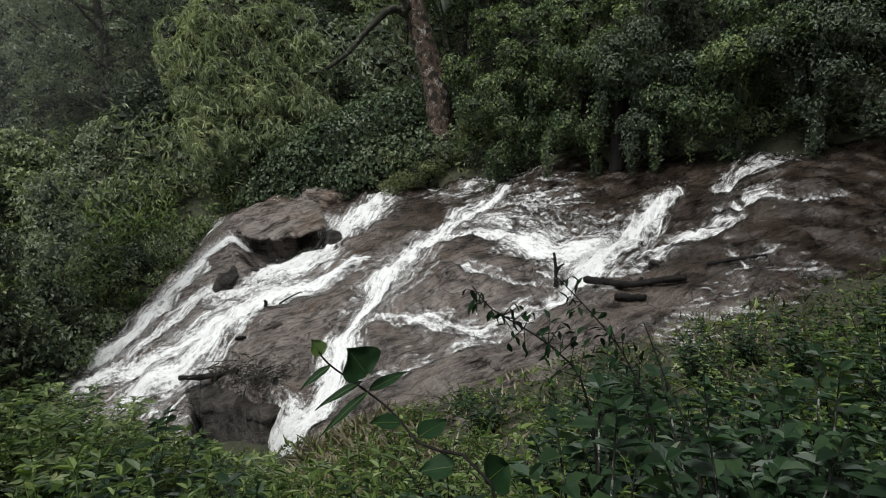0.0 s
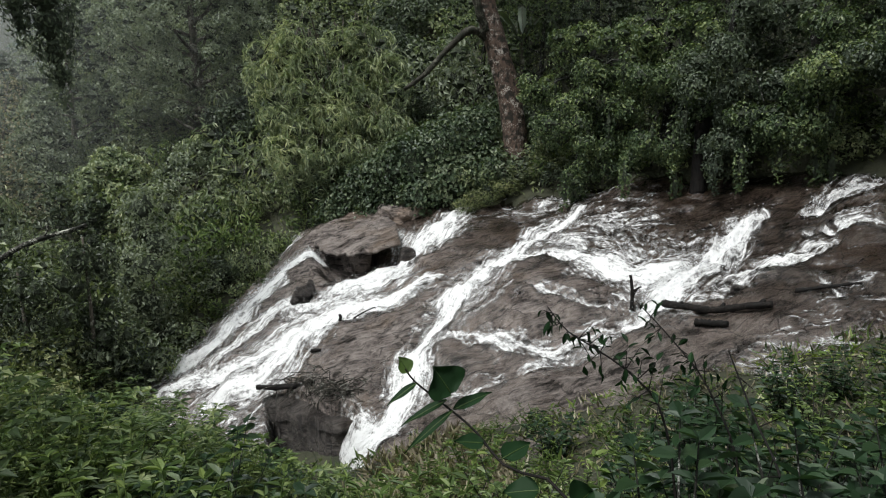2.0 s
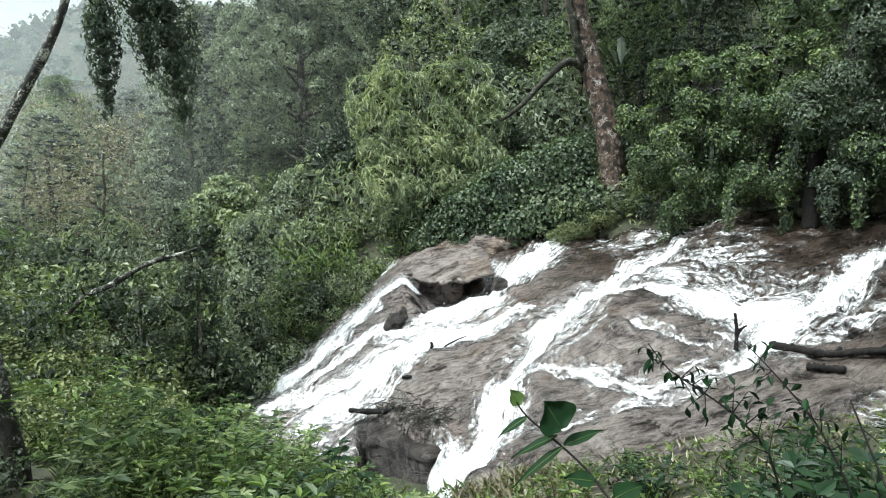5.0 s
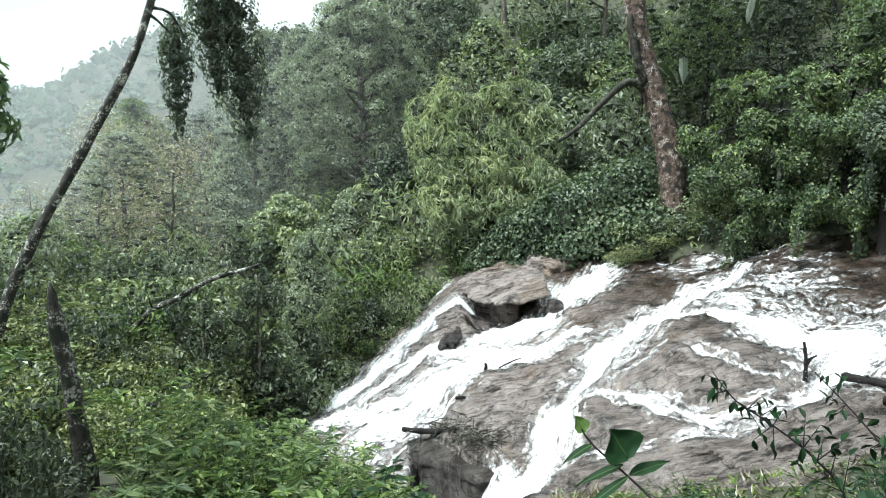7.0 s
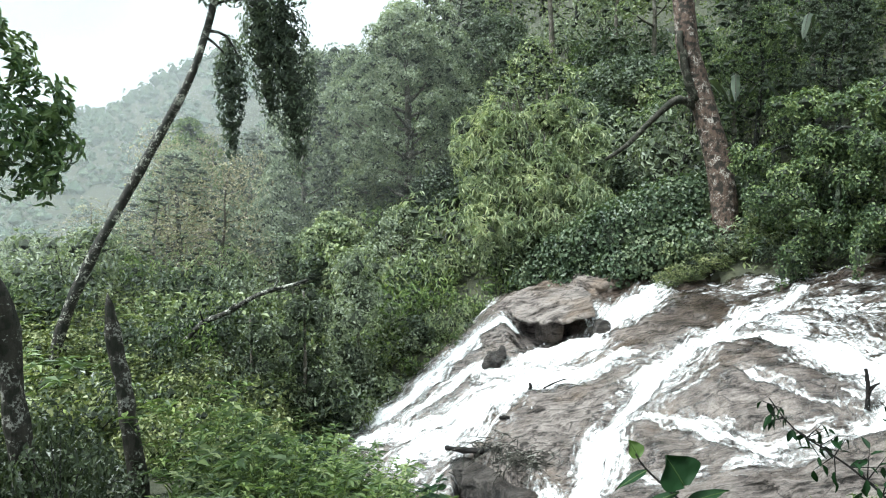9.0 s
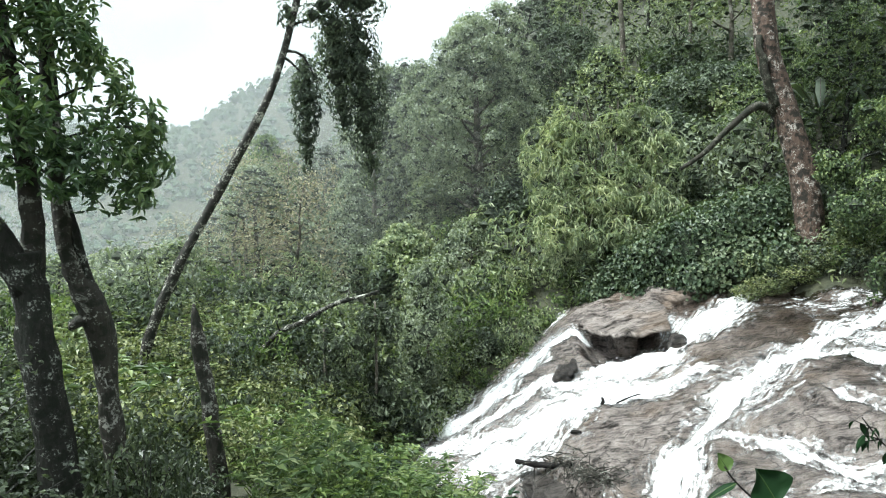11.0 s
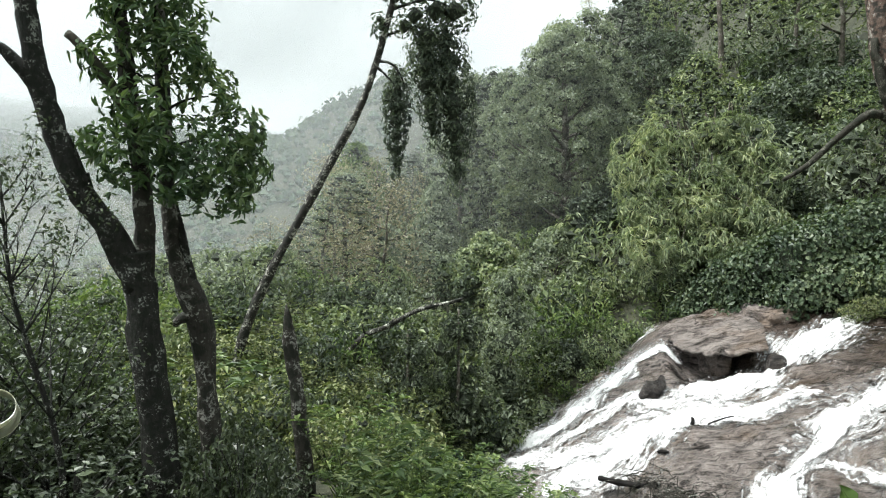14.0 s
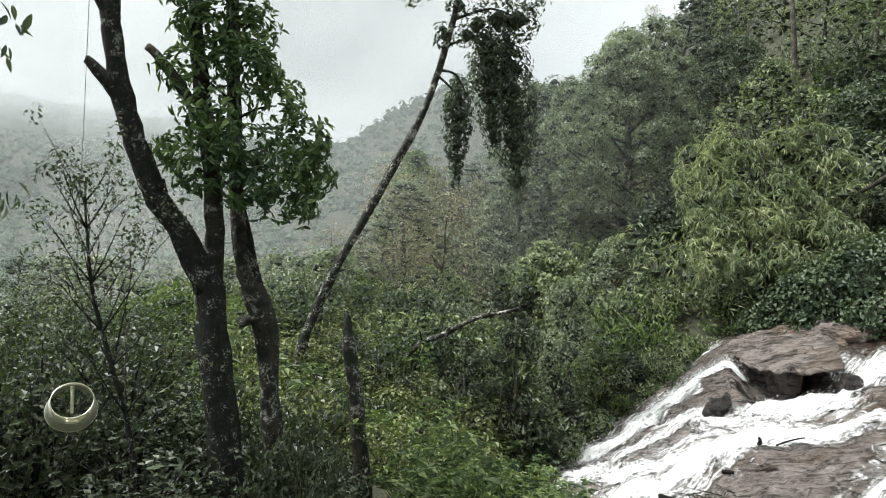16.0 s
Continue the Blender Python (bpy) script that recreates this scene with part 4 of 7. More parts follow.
cr = (0.9 + 1.5 * g.random(n) ** 1.5) * (0.8 + r / 420)
# each crown: a small uneven heart under ragged leafy sprays
v = np.stack([cx, cy, cz + cr * 0.35], -1)[:, None] + OCTA[None] * cr[:, None, None] * (0.55 + 0.5 * g.random((n, 6, 1)))
woods = link("distant_woods", raw_mesh("distant_woods", v.reshape(-1, 3), ((np.arange(n) * 6)[:, None, None] + OCTA_T[None]).reshape(-1, 3)), LEAF_FAR)
tagged(woods, "misty green woods covering the distant valley slopes", "woods", kind="stuff")
per = 9
way = unit(g.normal(size=(n, per, 3)) + [0, 0, 0.5])
c = (np.stack([cx, cy, cz + cr * 0.4], -1)[:, None] + way * cr[:, None, None] * (0.7 + 0.35 * g.random((n, per, 1)))).reshape(-1, 3)
w2 = way.reshape(-1, 3)
L = np.repeat(cr * 0.62, per)
sprays = link("distant_leaves", leaf_mesh("distant_leaves", c, np.cross(w2, g.normal(size=w2.shape)) + [0, 0, -0.2], w2 + g.normal(size=w2.shape) * 0.3, L * (0.5 + 0.8 * g.random(len(L))), L * 0.8), LEAF_FAR)
tagged(sprays, "ragged leafy sprays on the distant tree crowns", "woods", kind="stuff")

# mist in the valley
def mist_sheet(name, dist, width, bottom, top, amount, low, high, bearing, label):
    """A thin curved sheet of cloud standing across the valley."""
    me_ang = np.radians(np.linspace(bearing - width / 2, bearing + width / 2, 40))
    zz = np.linspace(bottom, top, 14)
    A2, Z2 = np.meshgrid(me_ang, zz, indexing="ij")
    d2 = dist * (1 + 0.06 * value_noise(A2 * 6, Z2 * 0.02, 77))
    v = np.stack([d2 * np.sin(A2), d2 * np.cos(A2), Z2], -1).reshape(-1, 3)
    i2, j2 = np.meshgrid(np.arange(39), np.arange(13), indexing="ij")
    a2 = i2 * 14 + j2
    me = raw_mesh(name, v, quads=np.stack([a2, a2 + 14, a2 + 15, a2 + 1], -1).reshape(-1, 4), shade=True)
    f2 = (A2 - me_ang[0]) / (me_ang[-1] - me_ang[0])
    me.attributes.new("thin", "FLOAT", "POINT").data.foreach_set("value", (smooth(0, 0.12, f2) * smooth(1.0, 0.6, f2)).ravel().astype(np.float32))
    ob = link(name, me, mist_material(name, amount, low, high))
    return tagged(ob, label, "mist", kind="stuff")


mist_sheet("valley_mist", 17, 46, -15, 30, (-0.025, -0.015), -5, 12, -27, "thin haze above the hollow")
mist_sheet("valley_mist", 21.5, 64, -20, 30, (0.045, 0.05), -5, 12, -22, "thin haze among the nearer trees")
mist_sheet("valley_mist", 34, 66, -25, 40, (0.10, 0.12), -5, 12, -28, "thin haze among the slope's trees")
mist_sheet("valley_mist", 47, 70, -30, 50, (0.10, 0.14), -5, 12, -30, "thin haze among the valley trees")
mist_sheet("valley_mist", 190, 110, -40, 80, (-0.05, 0.06), 0, 45, -40, "pale grey mist hanging in the valley")
mist_sheet("valley_mist", 400, 120, -60, 160, (-0.03, 0.92), 30, 74, -40, "white low cloud before the mountain tops")

# ---- undergrowth on the far bank and hillside ----
g = np.random.default_rng(21)
SHRUBS = [
    make_shrub("shrub", "ferny bright green shrub with narrow leaves", 1.0, 1.1, 0.17, 750, LEAF_BRIGHT, g, 8, 0.28),
    make_shrub("shrub", "broad-leaved mid-green shrub on the slope", 1.0, 1.2, 0.15, 750, LEAF_MID, g, 8, 0.5),
    make_shrub("shrub", "dark small-leaved evergreen shrub", 1.0, 1.3, 0.13, 800, LEAF_DARK, g, 8, 0.5),
    make_shrub("shrub", "olive-green shrub hung with climbers", 1.0, 1.5, 0.14, 750, LEAF_OLIVE, g, 8, 0.45, 0.6),
    make_shrub("shrub", "arching bamboo-like shrub with drooping leaves", 1.1, 1.4, 0.18, 850, LEAF_BAMBOO, g, 8, 0.2, 0.8),
]
LEFT_RISE = ((-60, -8), (-22, -8), (-16, -5), (0, 0), (30, 10))
places, tries, seen = [], 0, set()
while len(places) < 150 and tries < 12000:
    tries += 1
    r, a_ = 11.5 + 33 * g.random() ** 1.5, radians(-42 + 90 * g.random())
    x, y = r * math.sin(a_), r * math.cos(a_)
    s = float(past_far_bank(x, y))
    if s < 0.25 or (x < -2.6 and r < 13.0) or min([9e9] + [math.hypot(x - p[0], y - p[1]) for p in places]) < 0.75 + r * 0.022:
        continue
    size = (0.75 + 0.5 * g.random()) * (0.75 + r * 0.022)
    if s < 2.0:
        size = 0.34 + 0.4 * s
    k = int(g.choice(5, p=[0.24, 0.24, 0.2, 0.18, 0.14]))
    size = min(size, room_below(x, y, RIDGE) / 1.5)
    if size < 0.3:
        continue
    places.append((x, y))
    plant(SHRUBS, k, seen, x, y, size, "hillside shrubs", max(size, 0.6))

# thick growth close above the falls' left edge and on the bank behind the overhanging trees
for k in range(26):
    f = (k + float(g.random())) / 26
    x, y = -4.2 + 5.4 * f + 0.5 * float(g.normal()), 14.6 + 3.6 * float(g.random()) + 1.4 * f
    if float(past_far_bank(x, y)) > 0.5:
        w_ = 0.6 + 0.35 * float(g.random())
        plant(SHRUBS, [0, 1, 4, 0, 3][k % 5], seen, x, y, w_, "hillside shrubs", w_)
for k, (x, y) in enumerate(((10.6, 11.2), (11.6, 9.9), (12.4, 8.6), (13.2, 7.2), (13.6, 5.6), (9.6, 12.9), (8.7, 14.6), (10.9, 13.2), (12.4, 11.2), (7.6, 16.2), (9.4, 16.6), (6.7, 18.2), (8.2, 18.6), (10.6, 15.6), (13.9, 9.6), (12.2, 13.6))):
    size = 0.5 + 0.18 * float(g.random())
    ob = FINE[k] if k < 2 else copy_thing(FINE[k % 2], Matrix())
    ob.matrix_basis = pose(x, y, float(ground_z(x, y)) - 0.1, 0, 0, 50.0 * k) @ Matrix.Diagonal((size * 0.85, size * 0.85, size, 1))
    tagged(ob, group="trees of the far bank")

GROWTH_BELOW = ((3.4, 17.7, 0.7), (2.9, 18.1, 0.7), (3.9, 17.3, 0.7), (4.5, 16.9, 0.65), (5.2, 16.6, 0.7), (4.3, 18.2, 0.8), (5.9, 15.8, 0.6), (6.1, 14.9, 0.5), (5.6, 14.9, 0.4), (6.5, 14.6, 0.45), (3.2, 23.5, 1.1), (4.4, 24.5, 1.2), (5.6, 24.0, 1.1), (6.5, 26.5, 1.3))
GROWTH_ABOVE = ((3.6, 27.0, 1.3), (5.2, 28.0, 1.4), (7.0, 30.0, 1.5), (4.2, 31.0, 1.5), (2.6, 29.0, 1.4), (8.4, 27.5, 1.3), (6.2, 21.0, 1.0), (7.4, 22.5, 1.0), (5.9, 13.95, 0.4), (6.25, 13.65, 0.4), (6.5, 13.2, 0.42), (6.9, 13.9, 0.5), (6.6, 15.0, 0.5), (5.55, 13.95, 0.36), (6.0, 15.3, 0.5),
                                (4.0, 19.5, 0.9), (4.6, 19.0, 0.9), (3.6, 20.5, 1.0), (5.2, 18.6, 0.8), (-1.6, 15.0, 0.5), (-1.0, 15.5, 0.5), (-2.2, 14.6, 0.5), (-0.4, 15.9, 0.5), (-2.0, 15.4, 0.7), (-1.2, 16.2, 0.7), (-3.0, 14.6, 0.6))
for k, (x, y, w_) in enumerate(GROWTH_BELOW + GROWTH_ABOVE):
    plant(SHRUBS, [2, 1, 3, 2][k % 4], seen, x, y, w_, "hillside shrubs", w_ * 1.15)

for k in range(60):
    deg, r = -26 + 26 * float(g.random()), 12.2 + 6.5 * float(g.random())
    x, y = r * math.sin(radians(deg)), r * math.cos(radians(deg))
    if float(past_far_bank(x, y)) > 0.35 or x < -3.2:
        w_ = 0.5 + 0.35 * float(g.random())
        plant(SHRUBS, [1, 2, 3, 0, 2][k % 5], seen, x, y, min(w_, room_below(x, y, LEFT_RISE) / 1.3), "hillside shrubs", w_)

# fringe of low shrubs along the far edge of the rock
FRINGE = [make_shrub("edge_shrub", lab, 0.5, 0.5, lf, 330, mat, g, 6, asp) for lab, lf, mat, asp in (("low ferny green shrub at the rock's edge", 0.13, LEAF_BRIGHT, 0.3), ("low olive shrub at the rock's edge", 0.1, LEAF_OLIVE, 0.5), ("low green shrub at the rock's edge", 0.11, LEAF_MID, 0.5))]
edge = bend([(-2.9, 13.1), (-1.6, 14.1), (-0.4, 15.1), (0.9, 16.3), (1.9, 17.1), (2.9, 17.0), (4.2, 16.2), (5.4, 15.0), (6.4, 13.9), (7.3, 12.9), (8.0, 12.0), (8.9, 10.9), (9.9, 9.6), (10.6, 8.4), (11.3, 7.0), (11.9, 5.6), (12.3, 4.2)], 66)
for k, (x, y) in enumerate(edge):
    ob = FRINGE[k] if k < 3 else copy_thing(FRINGE[[0, 1, 2, 0, 2][k % 5]], Matrix())
    w_ = 0.75 + 0.4 * float(g.random())
    x, y = x + 0.15 * float(g.normal()), y + 0.15 * float(g.normal())
    ob.matrix_basis = pose(x, y, float(ground_z(x, y)) - 0.05, 0, 0, 77.0 * k) @ Matrix.Diagonal((w_, w_, w_ * 0.9, 1))
    tagged(ob, group="shrubs along the rock's edge")

for k in range(22, 66, 2):
    x, y = edge[k] + np.array([0.783, 0.626]) * (0.55 + 0.5 * float(g.random()))
    w_ = 0.65 + 0.3 * float(g.random())
    plant(SHRUBS, [2, 2, 1][k // 2 % 3], seen, x, y, w_, "shrubs along the rock's edge", w_)

# low leafy cover over bare earth of the slopes
g = np.random.default_rng(22)
n = 62000
r, a_ = 9.5 + 40 * g.random(n) ** 2.1, np.radians(-58 + 120 * g.random(n))
x, y = r * np.sin(a_), r * np.cos(a_)
ok = (past_far_bank(x, y) > 0.2) | (x < -2.9)
x, y, r = x[ok], y[ok], r[ok]
lump = np.maximum(0, fbm(x * 1.1, y * 1.1, 3, 61) + 0.3) * (0.5 + 0.9 * smooth(0.2, 2.0, past_far_bank(x, y)))
c = np.stack([x, y, ground_z(x, y) + lump * g.random(len(x)) ** 0.6 + 0.03], -1)
L = (0.07 + 0.09 * g.random(len(x))) * (0.6 + r / 32)
cover = link("undergrowth", leaf_mesh("undergrowth", c, unit(g.normal(size=c.shape)) + [0, 0, 0.15], g.normal(size=c.shape) * 0.6 + [0, 0, 1], L, L * 0.45), LEAF_FLOOR)
tagged(cover, "low green leafy undergrowth covering the forest floor", "undergrowth", kind="stuff")

# ---- single trees of the far bank ----
g = np.random.default_rng(31)
main = thing("bank_tree", (6.05, 14.3, float(ground_z(6.05, 14.3))), "stout forest tree with reddish lichen-spotted trunk", "tree")
o = np.array(main.location)
line = bend([(6.22, 14.3, -1.0), (6.02, 14.35, 1.0), (5.62, 14.42, 2.5), (5.25, 14.43, 3.6), (5.08, 14.43, 4.8), (4.95, 14.45, 6.5), (5.0, 14.5, 9.0)], 26) - o
link("trunk", tubes("trunk", [(line, np.linspace(0.27, 0.2, 26) * (1 + 0.12 * np.exp(-np.arange(26) / 2.5)))], 18, 0.09, 5), BARK_RED, main)
link("limb", tubes("limb", [(bend([(5.42, 14.42, 2.5), (5.05, 14.3, 2.62), (4.75, 14.3, 2.45), (4.43, 14.3, 2.14), (3.95, 14.32, 1.62), (3.5, 14.35, 1.3)], 16) - o, np.linspace(0.1, 0.04, 16))], 9, 0.14, 6), BARK_MOSS, main, "dark crooked mossy limb")
link("limb", tubes("limb", [(bend([(5.4, 14.3, 2.62), (5.22, 14.25, 2.9), (5.08, 14.22, 3.35), (5.05, 14.22, 3.6), (4.98, 14.24, 3.7), (4.97, 14.24, 4.05)], 14) - o, np.linspace(0.1, 0.06, 14))], 9, 0.2, 7), BARK_MOSS, main, "dark broken dead limb")
up = [(5.0, 14.5, 9.0), (3.6, 15.2, 9.6), (6.6, 14.0, 10.0), (5.6, 16.0, 10.4), (4.6, 13.4, 9.8)]
link("limb", tubes("limb", [(bend([(4.98, 14.48, 7.5), ((4.98 + p[0]) / 2, (14.48 + p[1]) / 2, 8.6), p], 6) - o, np.linspace(0.12, 0.04, 6)) for p in up[1:]], 8), BARK_RED, main)
link("crown", foliage("crown", [(p[0] - o[0], p[1] - o[1], p[2] - o[2] + 0.4, 1.3, 1.3, 0.9) for p in up], 2600, 0.24, g), LEAF_DARK, main)

# leaning tree with hanging curtains of climber
lean = thing("leaning_tree", (-6.75, 11.1, float(ground_z(-6.75, 11.1))), "long leaning pale-barked tree draped with climbers", "tree")
o = np.array(lean.location)
path = bend([(-6.75, 11.1, -4.0), (-6.6, 11.2, -2.4), (-6.22, 11.41, -1.09), (-5.71, 11.68, 0.1), (-5.08, 11.97, 1.5), (-4.6, 12.16, 2.61), (-4.28, 12.28, 3.88), (-4.09, 12.3, 4.75), (-4.0, 12.3, 5.6)], 34)
link("trunk", tubes("trunk", [(path - o, np.linspace(0.105, 0.05, 34))], 12, 0.16, 8), BARK_LICHEN, lean)
twigs = [[(-4.42, 12.22, 3.3), (-4.1, 12.4, 3.25), (-3.85, 12.6, 2.75)], [(-4.45, 12.2, 3.2), (-4.3, 12.3, 3.1), (-4.12, 12.6, 2.9)], [(-4.3, 12.28, 3.8), (-3.8, 12.9, 4.15), (-3.39, 13.4, 4.1)],
         [(-4.2, 12.3, 4.3), (-3.6, 12.9, 4.7), (-3.1, 13.3, 4.6)], [(-4.1, 12.3, 4.8), (-4.5, 12.0, 4.95), (-4.95, 11.8, 4.75)], [(-4.0, 12.3, 5.3), (-3.6, 12.6, 5.6), (-3.2, 12.9, 5.5)]]
for t in twigs:
    link("limb", tubes("limb", [(bend(t, 7) - o, np.linspace(0.035, 0.012, 7))], 6), BARK_DARK, lean)
top = [(-3.85, 12.8, 4.35, 0.34), (-3.5, 13.1, 4.55, 0.42), (-3.15, 13.3, 4.55, 0.45), (-4.1, 12.4, 4.6, 0.25), (-4.35, 12.2, 4.1, 0.16), (-4.85, 11.85, 4.75, 0.3), (-3.6, 12.8, 5.3, 0.6), (-4.2, 12.2, 5.6, 0.6), (-3.0, 13.3, 5.2, 0.5), (-3.7, 12.9, 4.0, 0.22), (-4.3, 12.25, 3.95, 0.2), (-3.95, 12.5, 4.05, 0.26), (-3.6, 12.8, 3.95, 0.3)]
link("crown", foliage("crown", [(p[0] - o[0], p[1] - o[1], p[2] - o[2], p[3], p[3], p[3] * 0.85) for p in top], 2600, 0.11, g), LEAF_DARK, lean)
for (tx, ty, tz), (bx, by, bz), r0, n in (((-4.1, 12.6, 3.0), (-4.07, 12.62, 1.35), 0.27, 1500), ((-3.35, 13.5, 4.0), (-3.0, 13.6, 1.3), 0.5, 3200), ((-3.75, 13.2, 3.9), (-3.55, 13.4, 2.2), 0.4, 1700)):
    col = [(tx + (bx - tx) * f - o[0], ty + (by - ty) * f - o[1], tz + (bz - tz) * f - o[2], r0 * w, r0 * w, r0 * 1.1) for f, w in ((0, 0.6), (0.15, 0.95), (0.32, 1.1), (0.5, 1.0), (0.68, 0.8), (0.85, 0.55), (1.0, 0.35))]
    link("hanging_climber", foliage("hanging_climber", col, n, 0.10, g, 0.9), LEAF_DARK, lean, "dark hanging curtain of small climber leaves")

# great rounded crown, cone-shaped tree, pale bare trunk
big = make_tree("rounded_tree", "large olive tree with a great billowing rounded crown", 7.4, 3.0, 0.105, 34000, LEAF_OLIVE, BARK_PALE, g, 0.2, 0.1, 40, tall=0.4, clump=0.12, flat=0.62)
stand(big, -1.1, 24.2, 30)
cone = make_tree("cone_tree", "grey-olive dense cone-shaped tree on the slope", 6.2, 2.0, 0.11, 14000, LEAF_OLIVE, BARK_DARK, g, 0.13, 0.1, 30, tall=0.75, clump=0.14)
stand(cone, -5.5, 22.3, 10, 1.0, 0.1, 2.4 - 6.4)
bare = make_tree("slender_tree", "slender pale tall trunk with a thin crown", 11.5, 1.6, 0.22, 1600, LEAF_MID, BARK_PALE, g, 0.17, 0.72, 7)
stand(bare, 5.05, 32.6, 0)

# trees of the front row on the slope, one by one: kind of leaf, plan, top height, width
FRONT_ROW = ((-3.9, 28.5, 7.6, 2.3, LEAF_OLIVE, 0.14, 9880, "olive rounded tree on the slope"), (2.2, 33.0, 10.5, 3.0, LEAF_DARK, 0.15, 9880, "tall dark green tree behind the bamboo"),
                                          (-11.9, 31.4, 4.9, 2.5, LEAF_BRIGHT, 0.14, 9000, "light green feathery tree in the valley"), (-2.9, 25.5, 2.6, 1.5, LEAF_BAMBOO, 0.12, 5700, "small yellow-green tree on the slope"),
                                          (-3.4, 20.5, 0.3, 1.6, LEAF_BAMBOO, 0.12, 6840, "pale layered shrub-like tree on the slope"), (-1.2, 19.2, 0.5, 1.3, LEAF_OLIVE, 0.10, 5700, "olive shrubby tree beside the falls"),
                                          (0.4, 22.5, 2.0, 1.7, LEAF_DARK, 0.12, 6840, "dark dense tree in the hollow"), (-8.6, 25.0, 0.4, 1.6, LEAF_DRY, 0.09, 2600, "thin brownish tree with bare twigs"))
REAR_ROW = ((-10.8, 26.5, 0.2, 1.7, LEAF_DRY, 0.09, 2600, "thin brownish tree with bare twigs"), (-12.5, 24.0, -1.0, 1.6, LEAF_OLIVE, 0.10, 4180, "sparse olive tree in the valley"),
                                          (4.9, 22.0, 4.0, 2.0, LEAF_DARK, 0.12, 7980, "dark green tree behind the lichened trunk"), (7.0, 24.5, 6.0, 2.4, LEAF_DARK, 0.13, 8740, "dark tree high on the bank"),
                                          (-4.6, 36.5, 10.3, 2.8, LEAF_OLIVE, 0.17, 6500, "olive tree behind the great rounded crown"), (-2.2, 36.0, 12.3, 2.8, LEAF_MID, 0.17, 6000, "green tree on the slope behind"), (-7.2, 38.0, 10.2, 2.8, LEAF_MID, 0.17, 6000, "green tree on the slope behind"), (-6.3, 33.0, 8.8, 2.4, LEAF_OLIVE, 0.16, 5600, "billowing olive tree on the slope"), (-0.6, 30.0, 10.4, 2.6, LEAF_OLIVE, 0.16, 6000, "tall olive tree above the slope"))
for x, y, top_z, w_, mat, lf, n_, lab in FRONT_ROW + REAR_ROW:
    zg = float(ground_z(x, y))
    stand(make_tree("slope_tree", lab + " among others", top_z - zg, w_, lf, n_, mat, BARK_PALE, g, 0.1, 0.08, 16, tall=0.45, group="trees of the slope's front row", core=0 if mat == LEAF_DRY else 0.46, flat=0.5 if mat == LEAF_BAMBOO else 0.72), x, y, 40 * x)

# drooping bamboo-leaved tree
bam = thing("bamboo_clump", (2.6, 18.6, float(ground_z(2.6, 18.6))), "pale green bamboo clump with drooping narrow leaves", "bamboo")
o = np.array(bam.location)
ends = []
for k in range(78):
    f = g.random()
    ends.append((0.6 + 3.4 * g.random(), 16.9 + 1.5 * f + 0.2 * g.normal(), -0.7 + 3.6 * f + 0.35 * g.normal()))
for e in ends:
    e = np.array(e)
    b_ = np.array([2.5 + 0.3 * g.normal(), 18.9 + 0.2 * g.normal(), float(ground_z(2.6, 18.6))])
    link("culm", tubes("culm", [(bend([b_ - o, (b_ * 0.4 + e * 0.6) * [1, 1, 0] + [0, 0, max(e[2] + 0.5, 0.8)] - o, e - o], 8), np.linspace(0.03, 0.008, 8))], 6), BARK_PALE, bam)
link("leaves", foliage("leaves", [(*(np.array(e) - o), 0.45, 0.42, 0.4) for e in ends], 26000, 0.2, g, 0.75, 0.15, 0.6, 0.2, core=0.35, whorl=6), LEAF_BAMBOO, bam)

# carpet of climber over the far bank
vine = thing("climber_carpet", (4.0, 16.0, float(ground_z(4.0, 16.0))), "glossy dark heart-leaved climber carpeting the bank", "climber")
o = np.array(vine.location)
mound = [(2.5, 16.9, -1.75, 0.6), (2.9, 16.7, -1.35, 0.7), (3.5, 16.3, -0.95, 0.8), (4.1, 15.9, -0.55, 0.85), (4.7, 15.5, -0.2, 0.85), (5.3, 15.2, 0.15, 0.8), (5.7, 15.2, 0.45, 0.6), (4.2, 15.3, -1.15, 0.55), (4.9, 14.9, -0.75, 0.6), (5.5, 14.4, -0.45, 0.5), (3.3, 15.9, -1.55, 0.5)]
link("leaves", foliage("leaves", [(p[0] - o[0], p[1] - o[1], p[2] - o[2], p[3] * 1.15, p[3], p[3]) for p in mound], 17000, 0.095, g, 0.35, 0.85, 0.45, 0.75), LEAF_CARPET, vine)
link("stem", tubes("stem", [(bend([(2.4, 17, -2.2), (3.5, 16.4, -1.3), (4.6, 15.6, -0.6), (5.9, 14.6, 0.2)] - o, 14), np.full(14, 0.03))], 6), BARK_DARK, vine)

